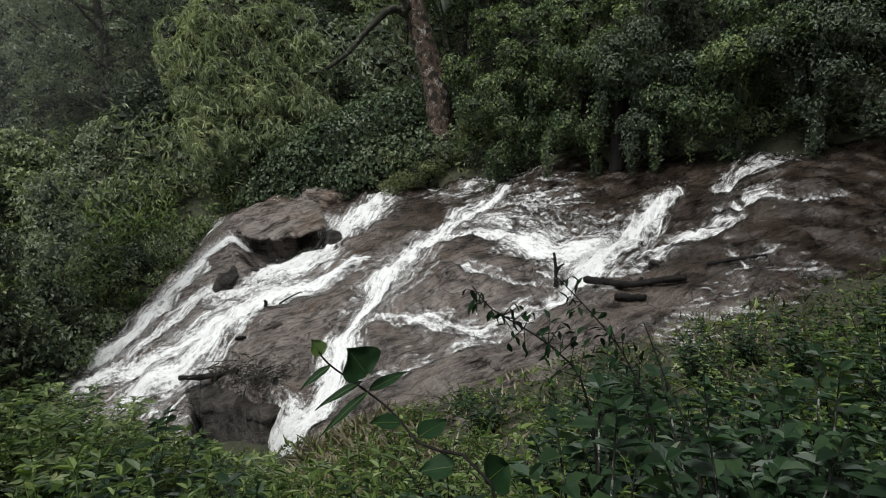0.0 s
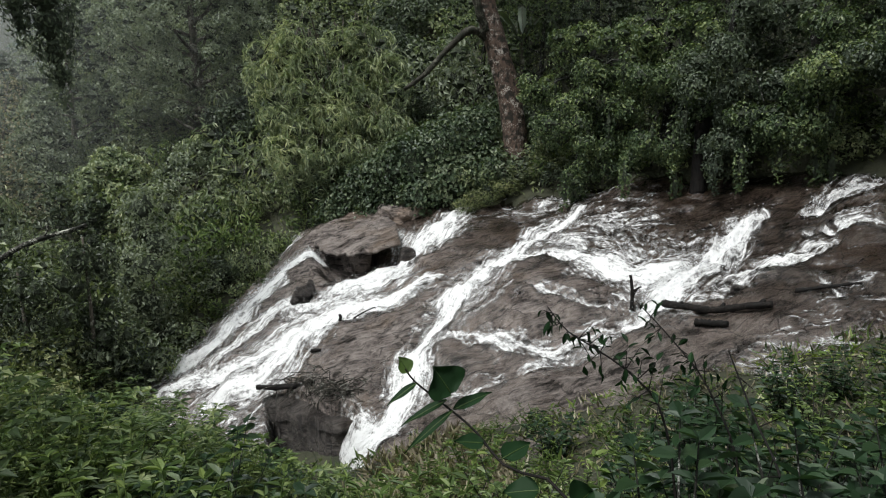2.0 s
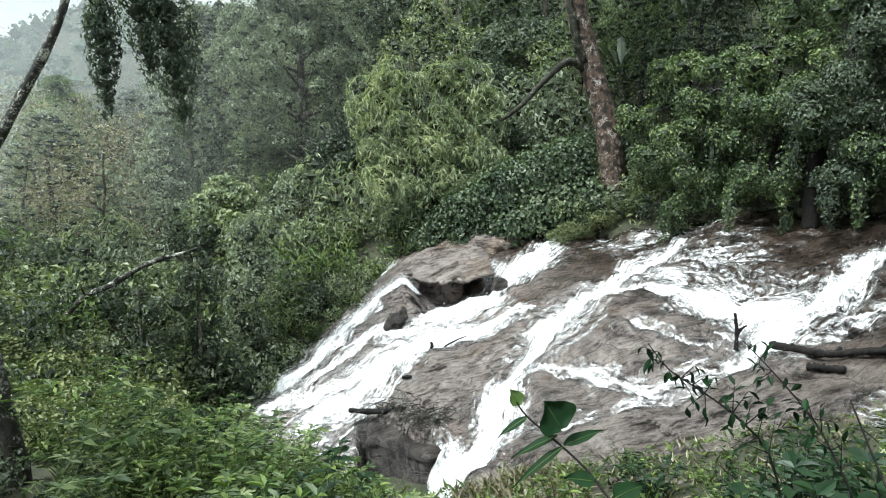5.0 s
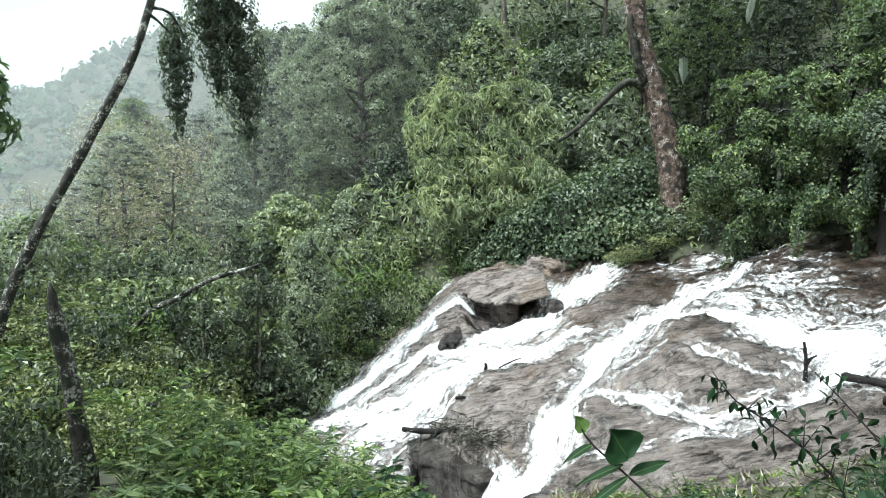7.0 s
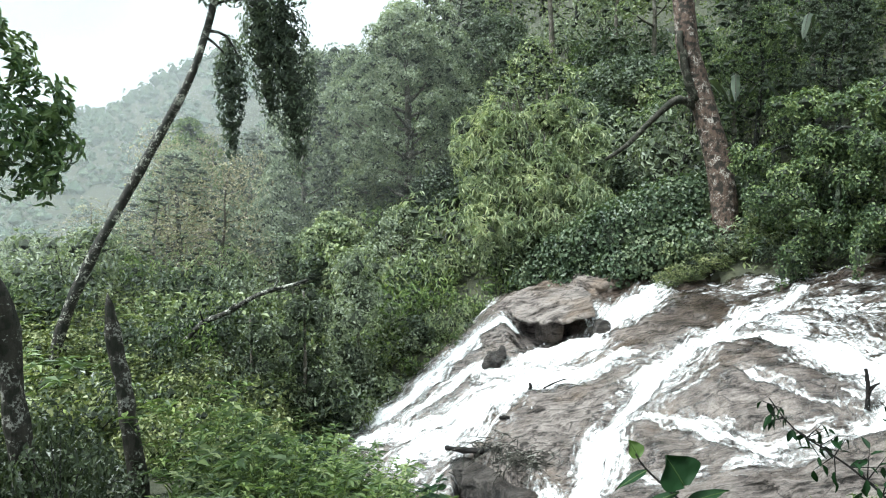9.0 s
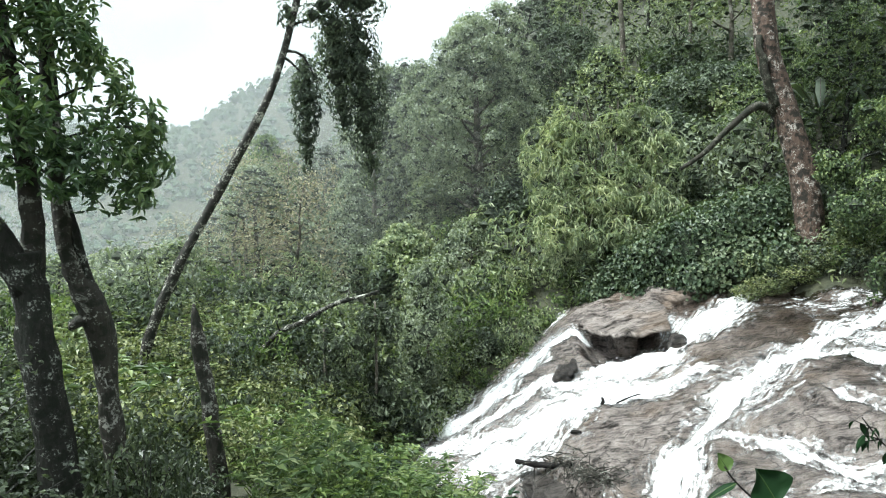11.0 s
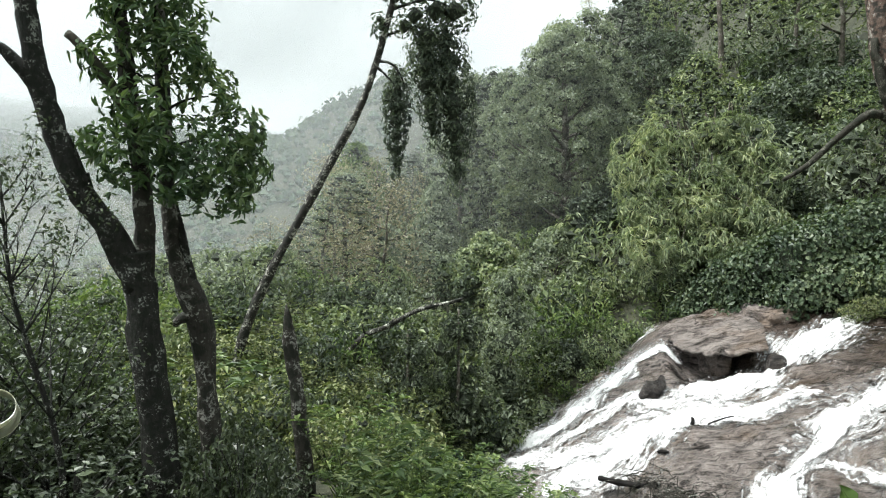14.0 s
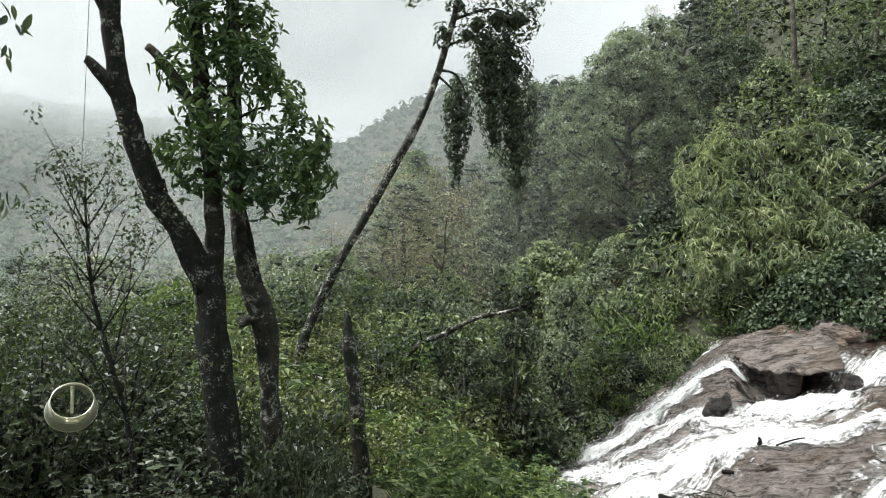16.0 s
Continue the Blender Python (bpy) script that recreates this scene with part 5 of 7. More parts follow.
# climber-hung trees over the stream on the far bank
def hung_tree(x, y, boughs, label, mat, leaf=0.08, n=12500, r_=0.75):
    """A tree whose leafy boughs hang out over the water; boughs are the clump centres."""
    z = float(ground_z(x, y))
    root = thing("overhanging_tree", (x, y, z), label, "tree", "trees overhanging the stream")
    ctr = np.mean([b[:3] for b in boughs], 0)
    hi = max(b[2] for b in boughs) - z
    stem = bend([(0, 0, -0.2), (0.1, -0.05, hi * 0.4), (0.0, 0.1, hi * 0.75), (0.1, 0.0, hi)], 10)
    link("trunk", tubes("trunk", [(stem, np.linspace(0.15, 0.05, 10))], 9), BARK_DARK, root)
    for b in boughs:
        e = np.array(b[:3]) - [x, y, z]
        s0 = stem[int(np.clip(9 * (0.45 * e[2] / hi + 0.3), 2, 9))]
        link("limb", tubes("limb", [(bend([s0, (s0 + e) / 2 + [0, 0, 0.35], e], 7), np.linspace(0.045, 0.012, 7))], 6), BARK_DARK, root)
    cl = []
    for b in boughs:
        e = np.array(b[:3]) - [x, y, z]
        rr = b[3] if len(b) > 3 else r_
        for k in range(7):
            p = e + unit(g.normal(size=3)) * rr * (0.35 + 0.55 * g.random()) * [1, 1, 0.8]
            q = rr * (0.24 + 0.26 * g.random())
            cl.append((*p, q, q, q * 0.75))
        for k in range(3):
            p = e + g.normal(size=3) * [0.45, 0.45, 0.1] * rr - [0, 0, rr * (0.7 + 0.5 * g.random())]
            cl.append((*p, 0.11, 0.11, 0.35 + 0.2 * g.random()))
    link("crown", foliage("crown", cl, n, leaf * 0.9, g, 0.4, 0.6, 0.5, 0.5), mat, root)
    return root


hung_tree(7.6, 13.6, [(6.5, 12.7, 0.55), (6.95, 12.2, 0.0, 0.6), (7.1, 12.4, 1.1), (7.8, 12.0, 1.6), (6.3, 13.4, 1.2, 0.6), (7.2, 13.0, 2.2), (6.5, 12.2, -0.5, 0.4)], "leafy green tree hung with climbers over the water", LEAF_VINE)
hung_tree(8.4, 11.9, [(7.5, 11.3, 1.1), (7.35, 10.9, 0.1, 0.6), (8.0, 10.9, 1.9), (8.3, 11.2, 2.8), (7.5, 11.6, 2.3), (7.9, 10.5, 0.7, 0.6)], "bright green climber-clad tree leaning over the stream", LEAF_VINE)
hung_tree(9.3, 11.0, [(8.2, 10.1, 1.4), (8.2, 9.8, 0.4, 0.6), (8.8, 9.7, 2.0), (9.0, 10.2, 3.0), (8.6, 9.4, 0.8)], "overhanging tree with long leafy boughs", LEAF_DARK)
hung_tree(10.0, 9.8, [(8.6, 9.3, 0.5, 0.6), (8.9, 8.7, 1.2), (8.95, 8.6, 0.25, 0.5), (9.3, 8.8, 2.2), (9.7, 9.0, 3.0), (9.5, 8.2, 1.6)], "overhanging tree with pale green hanging boughs", LEAF_VINE)
hung_tree(11.0, 8.5, [(9.6, 7.9, 1.5), (9.8, 7.7, 0.6, 0.6), (10.0, 7.2, 1.2), (10.1, 7.9, 2.4), (10.4, 7.0, 2.2), (10.4, 6.6, 0.8, 0.5)], "dark leafy tree shading the upper stream", LEAF_DARK)
hung_tree(12.0, 6.6, [(10.8, 6.6, 1.9), (11.2, 5.8, 1.2), (11.4, 6.2, 2.4), (11.6, 5.2, 0.6), (11.3, 4.8, 1.8)], "dark leafy tree shading the upper stream", LEAF_DARK)
post = thing("dead_trunk", (8.06, 10.32, float(slab_plane(8.06, 10.32)) - 0.2), "dark wet dead trunk standing in the water", "trunk")
link("trunk", tubes("trunk", [(bend([(0, 0, -0.2), (0.02, 0, 0.5), (0.04, 0.02, 1.1), (0.08, 0.02, 1.9)], 9), np.linspace(0.15, 0.12, 9))], 12, 0.15), BARK_WET, post)

# wild bananas
def banana(x, y, h, turn, label):
    root = thing("banana_plant", (x, y, float(ground_z(x, y))), label, "plant", "wild bananas")
    link("stem", tubes("stem", [(bend([(0, 0, -0.1), (0.05, 0, h * 0.5), (0.02, 0.05, h)], 6), np.linspace(0.1, 0.05, 6))], 9), BARK_PALE, root)
    for k in range(7):
        a_ = radians(turn + k * 52)
        d = np.array([math.cos(a_), math.sin(a_), 0])
        mid = bend([np.array([0, 0, h * 0.95]), d * 0.7 + [0, 0, h + 0.65], d * 1.45 + [0, 0, h + 0.1 - 0.2 * (k % 3)]], 9)
        w = 0.11 * np.array([0.15, 0.5, 0.85, 1, 1, 0.95, 0.8, 0.5, 0.05]) * (0.75 + 0.5 * g.random(9))
        side = np.array([-d[1], d[0], 0])
        v = np.concatenate([mid, mid + side * w[:, None] - [0, 0, 0.05], mid - side * w[:, None] - [0, 0, 0.05]])
        i_ = np.arange(8)
        q_ = np.concatenate([np.stack([i_, i_ + 1, i_ + 10, i_ + 9], -1), np.stack([i_, i_ + 18, i_ + 19, i_ + 1], -1)])
        blade = link("leaf", raw_mesh("leaf", v, quads=q_, shade=True), LEAF_DARK, root)
        link("midrib", tubes("midrib", [(mid + [0, 0, 0.006], np.linspace(0.018, 0.004, 9))], 5), BARK_PALE, blade, "pale fleshy midrib")
    return root


banana(7.2, 16.6, 1.7, 40, "wild banana plant with torn arching leaves")
banana(9.0, 16.4, 2.0, 25, "wild banana plant with long arching leaves")

# ---- loose rocks and driftwood on the bed ----
def boulder(name, label, at, size, seed, mat, turn=0.0, tilt=(0, 0), undercut=0.0, box=0.75):
    """An angular water-worn block."""
    bm = bmesh.new()
    bmesh.ops.create_icosphere(bm, subdivisions=5, radius=1.0)
    for v in bm.verts:
        p = np.array(v.co)
        q = p / (np.abs(p) ** (2 / (1 - box * 0.8))).sum() ** ((1 - box * 0.8) / 2)
        q = q * (1 + 0.34 * float(fbm(q[0] * 1.5 + seed, q[1] * 1.5 + q[2] * 1.1, 4, seed)) + 0.12 * float(fbm(q[0] * 4 + q[2] * 3, q[1] * 4 + seed, 3, seed + 5)))
        if undercut:
            q[1] += undercut * max(0.0, -q[2] + 0.1) * (1 if q[1] < 0 else 0)
        v.co = Vector((q[0] * size[0], q[1] * size[1], q[2] * size[2]))
    me = bpy.data.meshes.new(name)
    bm.to_mesh(me)
    bm.free()
    me.polygons.foreach_set("use_smooth", np.full(len(me.polygons), True))
    ob = link(name, me, mat)
    ob.matrix_basis = pose(*at, tilt[0], tilt[1], turn)
    return tagged(ob, label, "rock")


def on_rock(x, y):
    return float(rock_z(np.array(x, float), np.array(y, float)))


def ledge_rock(name, label, outline, top, thick, inset, mat, seed, crumble=0.03):
    """A flat-topped slab whose front is undercut: outline in plan, heights of its top, thickness, inset of its foot."""
    pts = bend([*outline, outline[0]], 97)[:-1]
    pts = pts + 0.06 * np.stack([fbm(pts[:, 0] * 5, pts[:, 1] * 5, 3, seed), fbm(pts[:, 0] * 5 + 9, pts[:, 1] * 5, 3, seed + 1)], -1) * 2
    ctr = pts.mean(0)
    tz = lambda p: top + 0.36 * (p[:, 0] - ctr[0]) + 0.125 * (p[:, 1] - ctr[1]) + 0.08 * fbm(p[:, 0] * 2.5, p[:, 1] * 2.5, 4, seed + 3)
    rings = []
    for f in (0.12, 0.35, 0.6, 0.8, 0.92):
        p = ctr + (pts - ctr) * f
        rings.append(np.column_stack([p, tz(p)]))
    for d, k in ((0.0, 0.985), (0.06, 1.0), (0.13, 0.985), (0.17, 1 - inset * 0.3), (0.21, 1 - inset * 0.6), (0.4, 1 - inset * 0.66), (0.6, 1 - inset * 0.68), (0.8, 1 - inset * 0.7), (1.0, 1 - inset * 0.72)):
        turn = np.arange(96) * 0.31
        k = k + (crumble * np.floor(3 * (0.5 + fbm(turn + 3 * d, d * 9 + 0 * turn, 3, seed + 8))) / 3 if d > 0.1 else 0 * turn)[:, None]
        p = ctr + (pts - ctr) * k
        rings.append(np.column_stack([p, tz(p) - thick * d + 0.02 * fbm(p[:, 0] * 6 + d * 7, p[:, 1] * 6, 3, seed + 6)]))
    v = np.concatenate(rings + [[[ctr[0], ctr[1], top]]])
    i_, j_ = np.meshgrid(np.arange(len(rings) - 1), np.arange(96), indexing="ij")
    q_ = np.stack([i_ * 96 + j_, (i_ + 1) * 96 + j_, (i_ + 1) * 96 + (j_ + 1) % 96, i_ * 96 + (j_ + 1) % 96], -1).reshape(-1, 4)
    j_ = np.arange(96)
    return tagged(link(name, raw_mesh(name, v, np.stack([j_, (j_ + 1) % 96, 0 * j_ + len(v) - 1], -1), q_, True), mat), label, "rock")


ledge_rock("overhanging_boulder", "flat brown boulder with a dark undercut edge", [(1.5, 15.6), (1.5, 15.0), (1.6, 14.4), (1.8, 14.0), (2.05, 13.45), (2.35, 13.1), (2.6, 13.0), (2.9, 12.9), (3.05, 12.95), (3.15, 13.5), (3.2, 14.3), (3.1, 15.3), (2.6, 16.0), (1.9, 16.1)], -1.87, 0.72, 0.98, ROCK, 4)
boulder("boulder", "brown wet boulder beside the falls", (3.7, 15.6, on_rock(3.75, 15.4) - 0.08), (0.6, 0.7, 0.3), 9, ROCK, -20)
z_ = on_rock(1.12, 12.95)
spike = tubes("pointed_rock", [(bend([(0.84, 12.8, z_ - 0.06), (0.98, 12.88, z_ + 0.02), (1.14, 12.95, z_ + 0.1), (1.24, 12.98, z_ + 0.24), (1.22, 13.0, z_ + 0.36)], 14), np.array([0.03, 0.07, 0.1, 0.13, 0.15, 0.17, 0.17, 0.15, 0.13, 0.1, 0.08, 0.06, 0.04, 0.01]))], 16, 0.3, 6)
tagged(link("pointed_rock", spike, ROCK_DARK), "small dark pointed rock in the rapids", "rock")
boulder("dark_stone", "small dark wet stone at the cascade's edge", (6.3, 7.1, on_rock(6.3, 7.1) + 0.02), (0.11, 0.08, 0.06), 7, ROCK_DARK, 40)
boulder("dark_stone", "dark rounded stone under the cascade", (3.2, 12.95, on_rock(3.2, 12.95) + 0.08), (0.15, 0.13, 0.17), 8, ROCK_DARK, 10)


def driftwood(name, label, pts, r0, r1, seed, forks=()):
    pts = [(x, y, on_rock(x, y) + h) for x, y, h in pts]
    lines = [(bend(pts, 30), np.linspace(r0, r1, 30))]
    for f, way, r_ in forks:
        p = np.array(lines[0][0][int(f * 29)])
        lines.append((bend([p, p + np.array(way) * 0.5, p + np.array(way)], 5), np.linspace(r_, r_ * 0.6, 5)))
    ob = link(name, tubes(name, lines, 12, 0.24, seed), BARK_WET)
    return tagged(ob, label, "driftwood")


# the darker rock carries both the wetness and the shade of this face
ledge_rock("broken_block", "broken block with a sheer crumbled face, its wetness and shade in the colour", [(0.18, 10.22), (0.2, 9.98), (0.45, 9.6), (0.72, 9.2), (1.02, 8.8), (1.3, 8.45), (1.52, 8.5), (1.62, 8.9), (1.3, 9.6), (0.8, 10.2), (0.45, 10.4)], -3.7, 0.8, 0.14, ROCK_DARK, 14, 0.12)
driftwood("log", "dark wet fallen log lying on the rock", [(5.33, 7.36, 0.14), (5.55, 6.95, 0.09), (5.66, 6.75, 0.1), (5.8, 6.5, 0.06), (6.0, 6.18, 0.08)], 0.047, 0.043, 2, [(0.62, (0.05, 0.03, 0.07), 0.035), (0.93, (0.05, -0.02, 0.07), 0.035), (0.2, (-0.03, 0.06, 0.06), 0.03)])
driftwood("log", "short dark wet log on the rock", [(5.36, 6.72, 0.06), (5.45, 6.55, 0.06), (5.55, 6.37, 0.06)], 0.042, 0.036, 3)
driftwood("stick", "bare forked twig sticking out of the foam", [(5.1, 7.72, 0.0), (5.12, 7.75, 0.22), (5.1, 7.78, 0.46)], 0.03, 0.018, 4, [(0.55, (0.1, -0.06, 0.08), 0.018), (0.4, (0.03, -0.1, 0.16), 0.014)])
driftwood("stick", "thin brown branch lying on wet rock", [(6.45, 6.3, 0.04), (6.65, 6.05, 0.04), (6.9, 5.8, 0.05)], 0.025, 0.015, 5)
tagged(link("plank", tubes("plank", [(bend([(0.12, 10.12, -3.62), (0.36, 9.98, -3.6), (0.66, 9.78, -3.54), (0.95, 9.6, -3.46)], 14), np.linspace(0.04, 0.05, 14))], 6, 0.2, 6), BARK_WET), "dark plank-like branch jutting from the block", "driftwood")
driftwood("stick", "pale bare stick on the rock slab", [(1.75, 10.9, 0.03), (1.95, 10.95, 0.03), (2.15, 11.05, 0.03)], 0.015, 0.01, 7)
driftwood("stick", "short dark stub standing on the slab", [(1.56, 11.17, -0.02), (1.57, 11.17, 0.05), (1.55, 11.18, 0.1)], 0.035, 0.02, 8)
driftwood("stick", "small dark chip of wood on the slab", [(0.98, 10.35, 0.03), (1.05, 10.3, 0.03), (1.12, 10.26, 0.03)], 0.03, 0.02, 9)

gd = np.random.default_rng(41)
lines = []
for k in range(260):
    f = gd.random()
    p = np.array([0.5 + 0.85 * f, 9.9 - 1.0 * f, 0]) + [*gd.normal(size=2) * 0.14, 0]
    p[2] = on_rock(p[0], p[1]) + 0.03 + 0.1 * gd.random()
    way = unit(gd.normal(size=3) * [1, 0.8, 0.35] + [0.3, -0.6, -0.3]) * (0.15 + 0.35 * gd.random())
    lines.append((bend([p, p + way * 0.5 + gd.normal(size=3) * 0.03, p + way], 4), np.linspace(0.009, 0.004, 4)))
tagged(link("debris_tangle", tubes("debris_tangle", lines, 4), BARK_KNOT), "tangle of dry twigs and roots caught on the block", "debris", kind="stuff")

# fallen branch on the slope
ob = tagged(link("fallen_branch", tubes("fallen_branch", [(bend([(-5.2, 12.95, -2.75), (-4.8, 13.12, -2.26), (-4.3, 13.25, -2.03), (-3.75, 13.4, -1.69), (-3.1, 13.61, -1.5), (-2.8, 13.7, -1.4)], 16), np.linspace(0.06, 0.035, 16)),
    (bend([(-4.3, 13.25, -2.0), (-4.2, 13.2, -1.9), (-4.15, 13.2, -1.85)], 4), np.linspace(0.03, 0.015, 4)),
    (bend([(-3.5, 13.5, -1.62), (-3.4, 13.45, -1.48), (-3.38, 13.4, -1.36)], 4), np.linspace(0.022, 0.01, 4)), (bend([(-4.75, 13.13, -2.26), (-4.8, 13.05, -2.1), (-4.78, 13.0, -2.0)], 4), np.linspace(0.025, 0.01, 4))], 8, 0.22, 11), BARK_LICHEN), "pale bare fallen branch caught in the shrubs", "branch")

# ---- things on the near slope, down to the valley side ----
g = np.random.default_rng(51)
fork = thing("forked_tree", (-3.52, 4.87, float(ground_z(-3.52, 4.87))), "forked lichen-grey tree with a leafy climber tuft", "tree")
o = np.array(fork.location)
z0 = o[2] - 0.2
link("trunk", tubes("trunk", [(bend([(-3.5, 4.88, z0), (-3.56, 4.82, -2.2), (-3.66, 4.74, -1.2), (-3.74, 4.68, -0.45), (-3.76, 4.66, -0.25)], 18) - o, np.linspace(0.145, 0.122, 18))], 16, 0.14, 12), BARK_DARK, fork)
link("limb", tubes("limb", [(bend([(-3.74, 4.68, -0.55), (-3.9, 4.55, -0.12), (-4.08, 4.39, 0.26), (-4.2, 4.28, 0.65), (-4.29, 4.2, 1.02), (-4.35, 4.14, 1.5), (-4.37, 4.12, 1.8), (-4.4, 4.1, 3.2)], 24) - o, np.linspace(0.108, 0.066, 24))], 14, 0.18, 13), BARK_DARK, fork)
link("limb", tubes("limb", [(bend([(-4.29, 4.2, 1.0), (-4.36, 4.12, 1.12), (-4.45, 4.02, 1.26), (-4.47, 4.0, 1.28)], 7) - o, np.linspace(0.07, 0.03, 7))], 9, 0.15), BARK_DARK, fork, "broken limb stub")
link("limb", tubes("limb", [(bend([(-4.36, 4.14, 1.62), (-4.43, 4.08, 1.8), (-4.58, 3.95, 2.1)], 6) - o, np.linspace(0.07, 0.05, 6))], 9, 0.12), BARK_DARK, fork)
link("knob", tubes("knob", [(bend([(-4.02, 4.42, 0.3), (-4.14, 4.33, 0.31), (-4.18, 4.3, 0.34)], 4) - o, np.array([0.09, 0.075, 0.05, 0.02]))], 9, 0.15), BARK_DARK, fork)
link("limb", tubes("limb", [(bend([(-3.73, 4.72, -0.6), (-3.76, 4.76, -0.1), (-3.8, 4.76, 0.35), (-3.86, 4.71, 0.9), (-3.93, 4.65, 1.46), (-3.96, 4.63, 1.95), (-4.0, 4.6, 3.4)], 22) - o, np.linspace(0.09, 0.055, 22))], 12, 0.14, 15), BARK_KNOT, fork)
link("limb", tubes("limb", [(bend([(-3.87, 4.6, 0.95), (-4.0, 4.5, 1.2), (-4.13, 4.4, 1.4), (-4.2, 4.36, 1.47)], 7) - o, np.linspace(0.055, 0.035, 7))], 9, 0.12), BARK_PALE, fork, "pale broken limb stub")

mate = thing("knotted_tree", (-3.31, 5.22, float(ground_z(-3.31, 5.22))), "slim knotted tree with lichen and peeling bark", "tree")
o2 = np.array(mate.location)
kpts = bend([(-3.3, 5.22, o2[2] - 0.2), (-3.32, 5.21, -2.4), (-3.38, 5.17, -1.6), (-3.45, 5.13, -0.85), (-3.58, 5.04, -0.5), (-3.65, 4.99, -0.2), (-3.7, 4.96, 0.4), (-3.74, 4.93, 1.03), (-3.79, 4.9, 2.02), (-3.82, 4.88, 3.5)], 30)
krad = np.linspace(0.095, 0.05, 30)
krad[9:13] *= 1.35
link("trunk", tubes("trunk", [(kpts - o2, krad)], 14, 0.2, 16), BARK_KNOT, mate)
link("limb", tubes("limb", [(bend([(-3.46, 5.12, -0.95), (-3.51, 5.09, -0.55), (-3.6, 5.04, -0.1), (-3.68, 4.97, 0.35), (-3.64, 5.0, 0.45)], 9) - o2, np.linspace(0.055, 0.02, 9))], 8, 0.2, 17), BARK_DARK, mate, "dead dark side stem")
link("knob", tubes("knob", [(bend([(-3.5, 5.08, -0.8), (-3.58, 5.0, -0.85), (-3.6, 4.98, -0.9)], 4) - o2, np.array([0.06, 0.055, 0.04, 0.015]))], 9, 0.3), BARK_KNOT, mate)

tuft = [(-3.81, 4.63, 1.64, 0.26), (-3.61, 4.9, 1.75, 0.26), (-3.87, 4.45, 1.26, 0.22), (-3.42, 4.72, 1.31, 0.24), (-3.36, 5.02, 1.1, 0.25), (-3.63, 4.52, 0.94, 0.26), (-3.13, 5.08, 0.78, 0.25), (-3.47, 4.63, 0.68, 0.28), (-3.78, 4.52, 0.47, 0.24),
        (-3.2, 4.71, 0.52, 0.25), (-3.12, 5.2, 0.53, 0.24), (-3.14, 4.97, 0.26, 0.22), (-3.33, 4.61, 0.34, 0.24), (-3.95, 4.5, 0.64, 0.18), (-3.9, 4.6, 2.1, 0.35), (-3.6, 4.8, 2.3, 0.35), (-3.6, 4.7, 1.4, 0.25)]
for p in tuft[::2]:
    e = np.array(p[:3])
    s0 = np.array([np.interp(e[2] - 0.15, kpts[:, 2], kpts[:, c]) for c in range(3)])
    link("twig", tubes("twig", [(bend([s0, (s0 + e) / 2 + [0, 0, 0.04], e], 5) - o2, np.linspace(0.016, 0.006, 5))], 5), BARK_DARK, mate)
link("crown", foliage("crown", [(p[0] - o2[0], p[1] - o2[1], p[2] - o2[2], p[3], p[3], p[3] * 0.9) for p in tuft], 5600, 0.085, g, 0.3, 0.4, 0.7, 0.35, 1, 0.35, 0, 4), LEAF_TUFT, mate, "tuft of broad glossy green leaves")

# unseen crown high over the fork, added to shade the growth below
link("crown", foliage("crown", [(-4.2 - 0.3 * k + 3.52, 4.2 + 0.25 * k - 4.87, 3.6 + 0.3 * (k % 3) - fork.location[2], 0.7, 0.7, 0.5) for k in range(-2, 4)], 900, 0.16, g), LEAF_DARK, fork)
snag = thing("tree_stump", (-2.92, 6.34, float(ground_z(-2.92, 6.34))), "tall broken mossy stump with a pointed top", "stump")
o = np.array(snag.location)
spts = bend([(-2.9, 6.35, o[2] - 0.2), (-2.93, 6.33, -2.65), (-3.0, 6.3, -2.1), (-3.05, 6.27, -1.7), (-3.12, 6.24, -1.2), (-3.15, 6.22, -0.95), (-3.17, 6.22, -0.8)], 20)
link("trunk", tubes("trunk", [(spts - o, np.concatenate([np.linspace(0.1, 0.068, 14), [0.058, 0.05, 0.04, 0.028, 0.018, 0.004]]))], 12, 0.2, 18), BARK_KNOT, snag)

sap = thing("thin_sapling", (-3.8, 3.97, float(ground_z(-3.8, 3.97))), "thin sparsely leaved sapling with upright twigs", "sapling")
o = np.array(sap.location)
lines = [(bend([(-3.78, 3.98, o[2] - 0.1), (-3.8, 3.97, -1.76), (-3.95, 3.83, -0.97), (-4.03, 3.75, -0.54), (-4.07, 3.71, -0.1), (-4.09, 3.69, 0.28)], 12) - o, np.linspace(0.028, 0.006, 12))]
leaf_at = []
for k in range(26):
    f = 0.3 + 0.68 * k / 26
    p = lines[0][0][int(f * 11)]
    a_ = k * 2.4
    way = np.array([math.cos(a_), math.sin(a_), 1.2 + 0.6 * g.random()]) * (0.45 - 0.25 * f) * (0.7 + 0.6 * g.random())
    lines.append((bend([p, p + way * 0.45 + [0, 0, -0.02], p + way], 5), np.linspace(0.009, 0.002, 5)))
    for q in range(2):
        b_ = p + way * (0.5 + 0.5 * g.random())
        w3 = way * 0.4 + g.normal(size=3) * 0.08
        lines.append((bend([b_, b_ + w3 * 0.5, b_ + w3], 4), np.linspace(0.004, 0.0015, 4)))
        leaf_at.append((*(b_ + w3), 0.09, 0.09, 0.09))
link("stem", tubes("stem", lines, 5), BARK_DARK, sap)
link("leaves", foliage("leaves", leaf_at[:56], 1300, 0.04, g, 0.2, 0.5, core=0), LEAF_DUSK, sap)

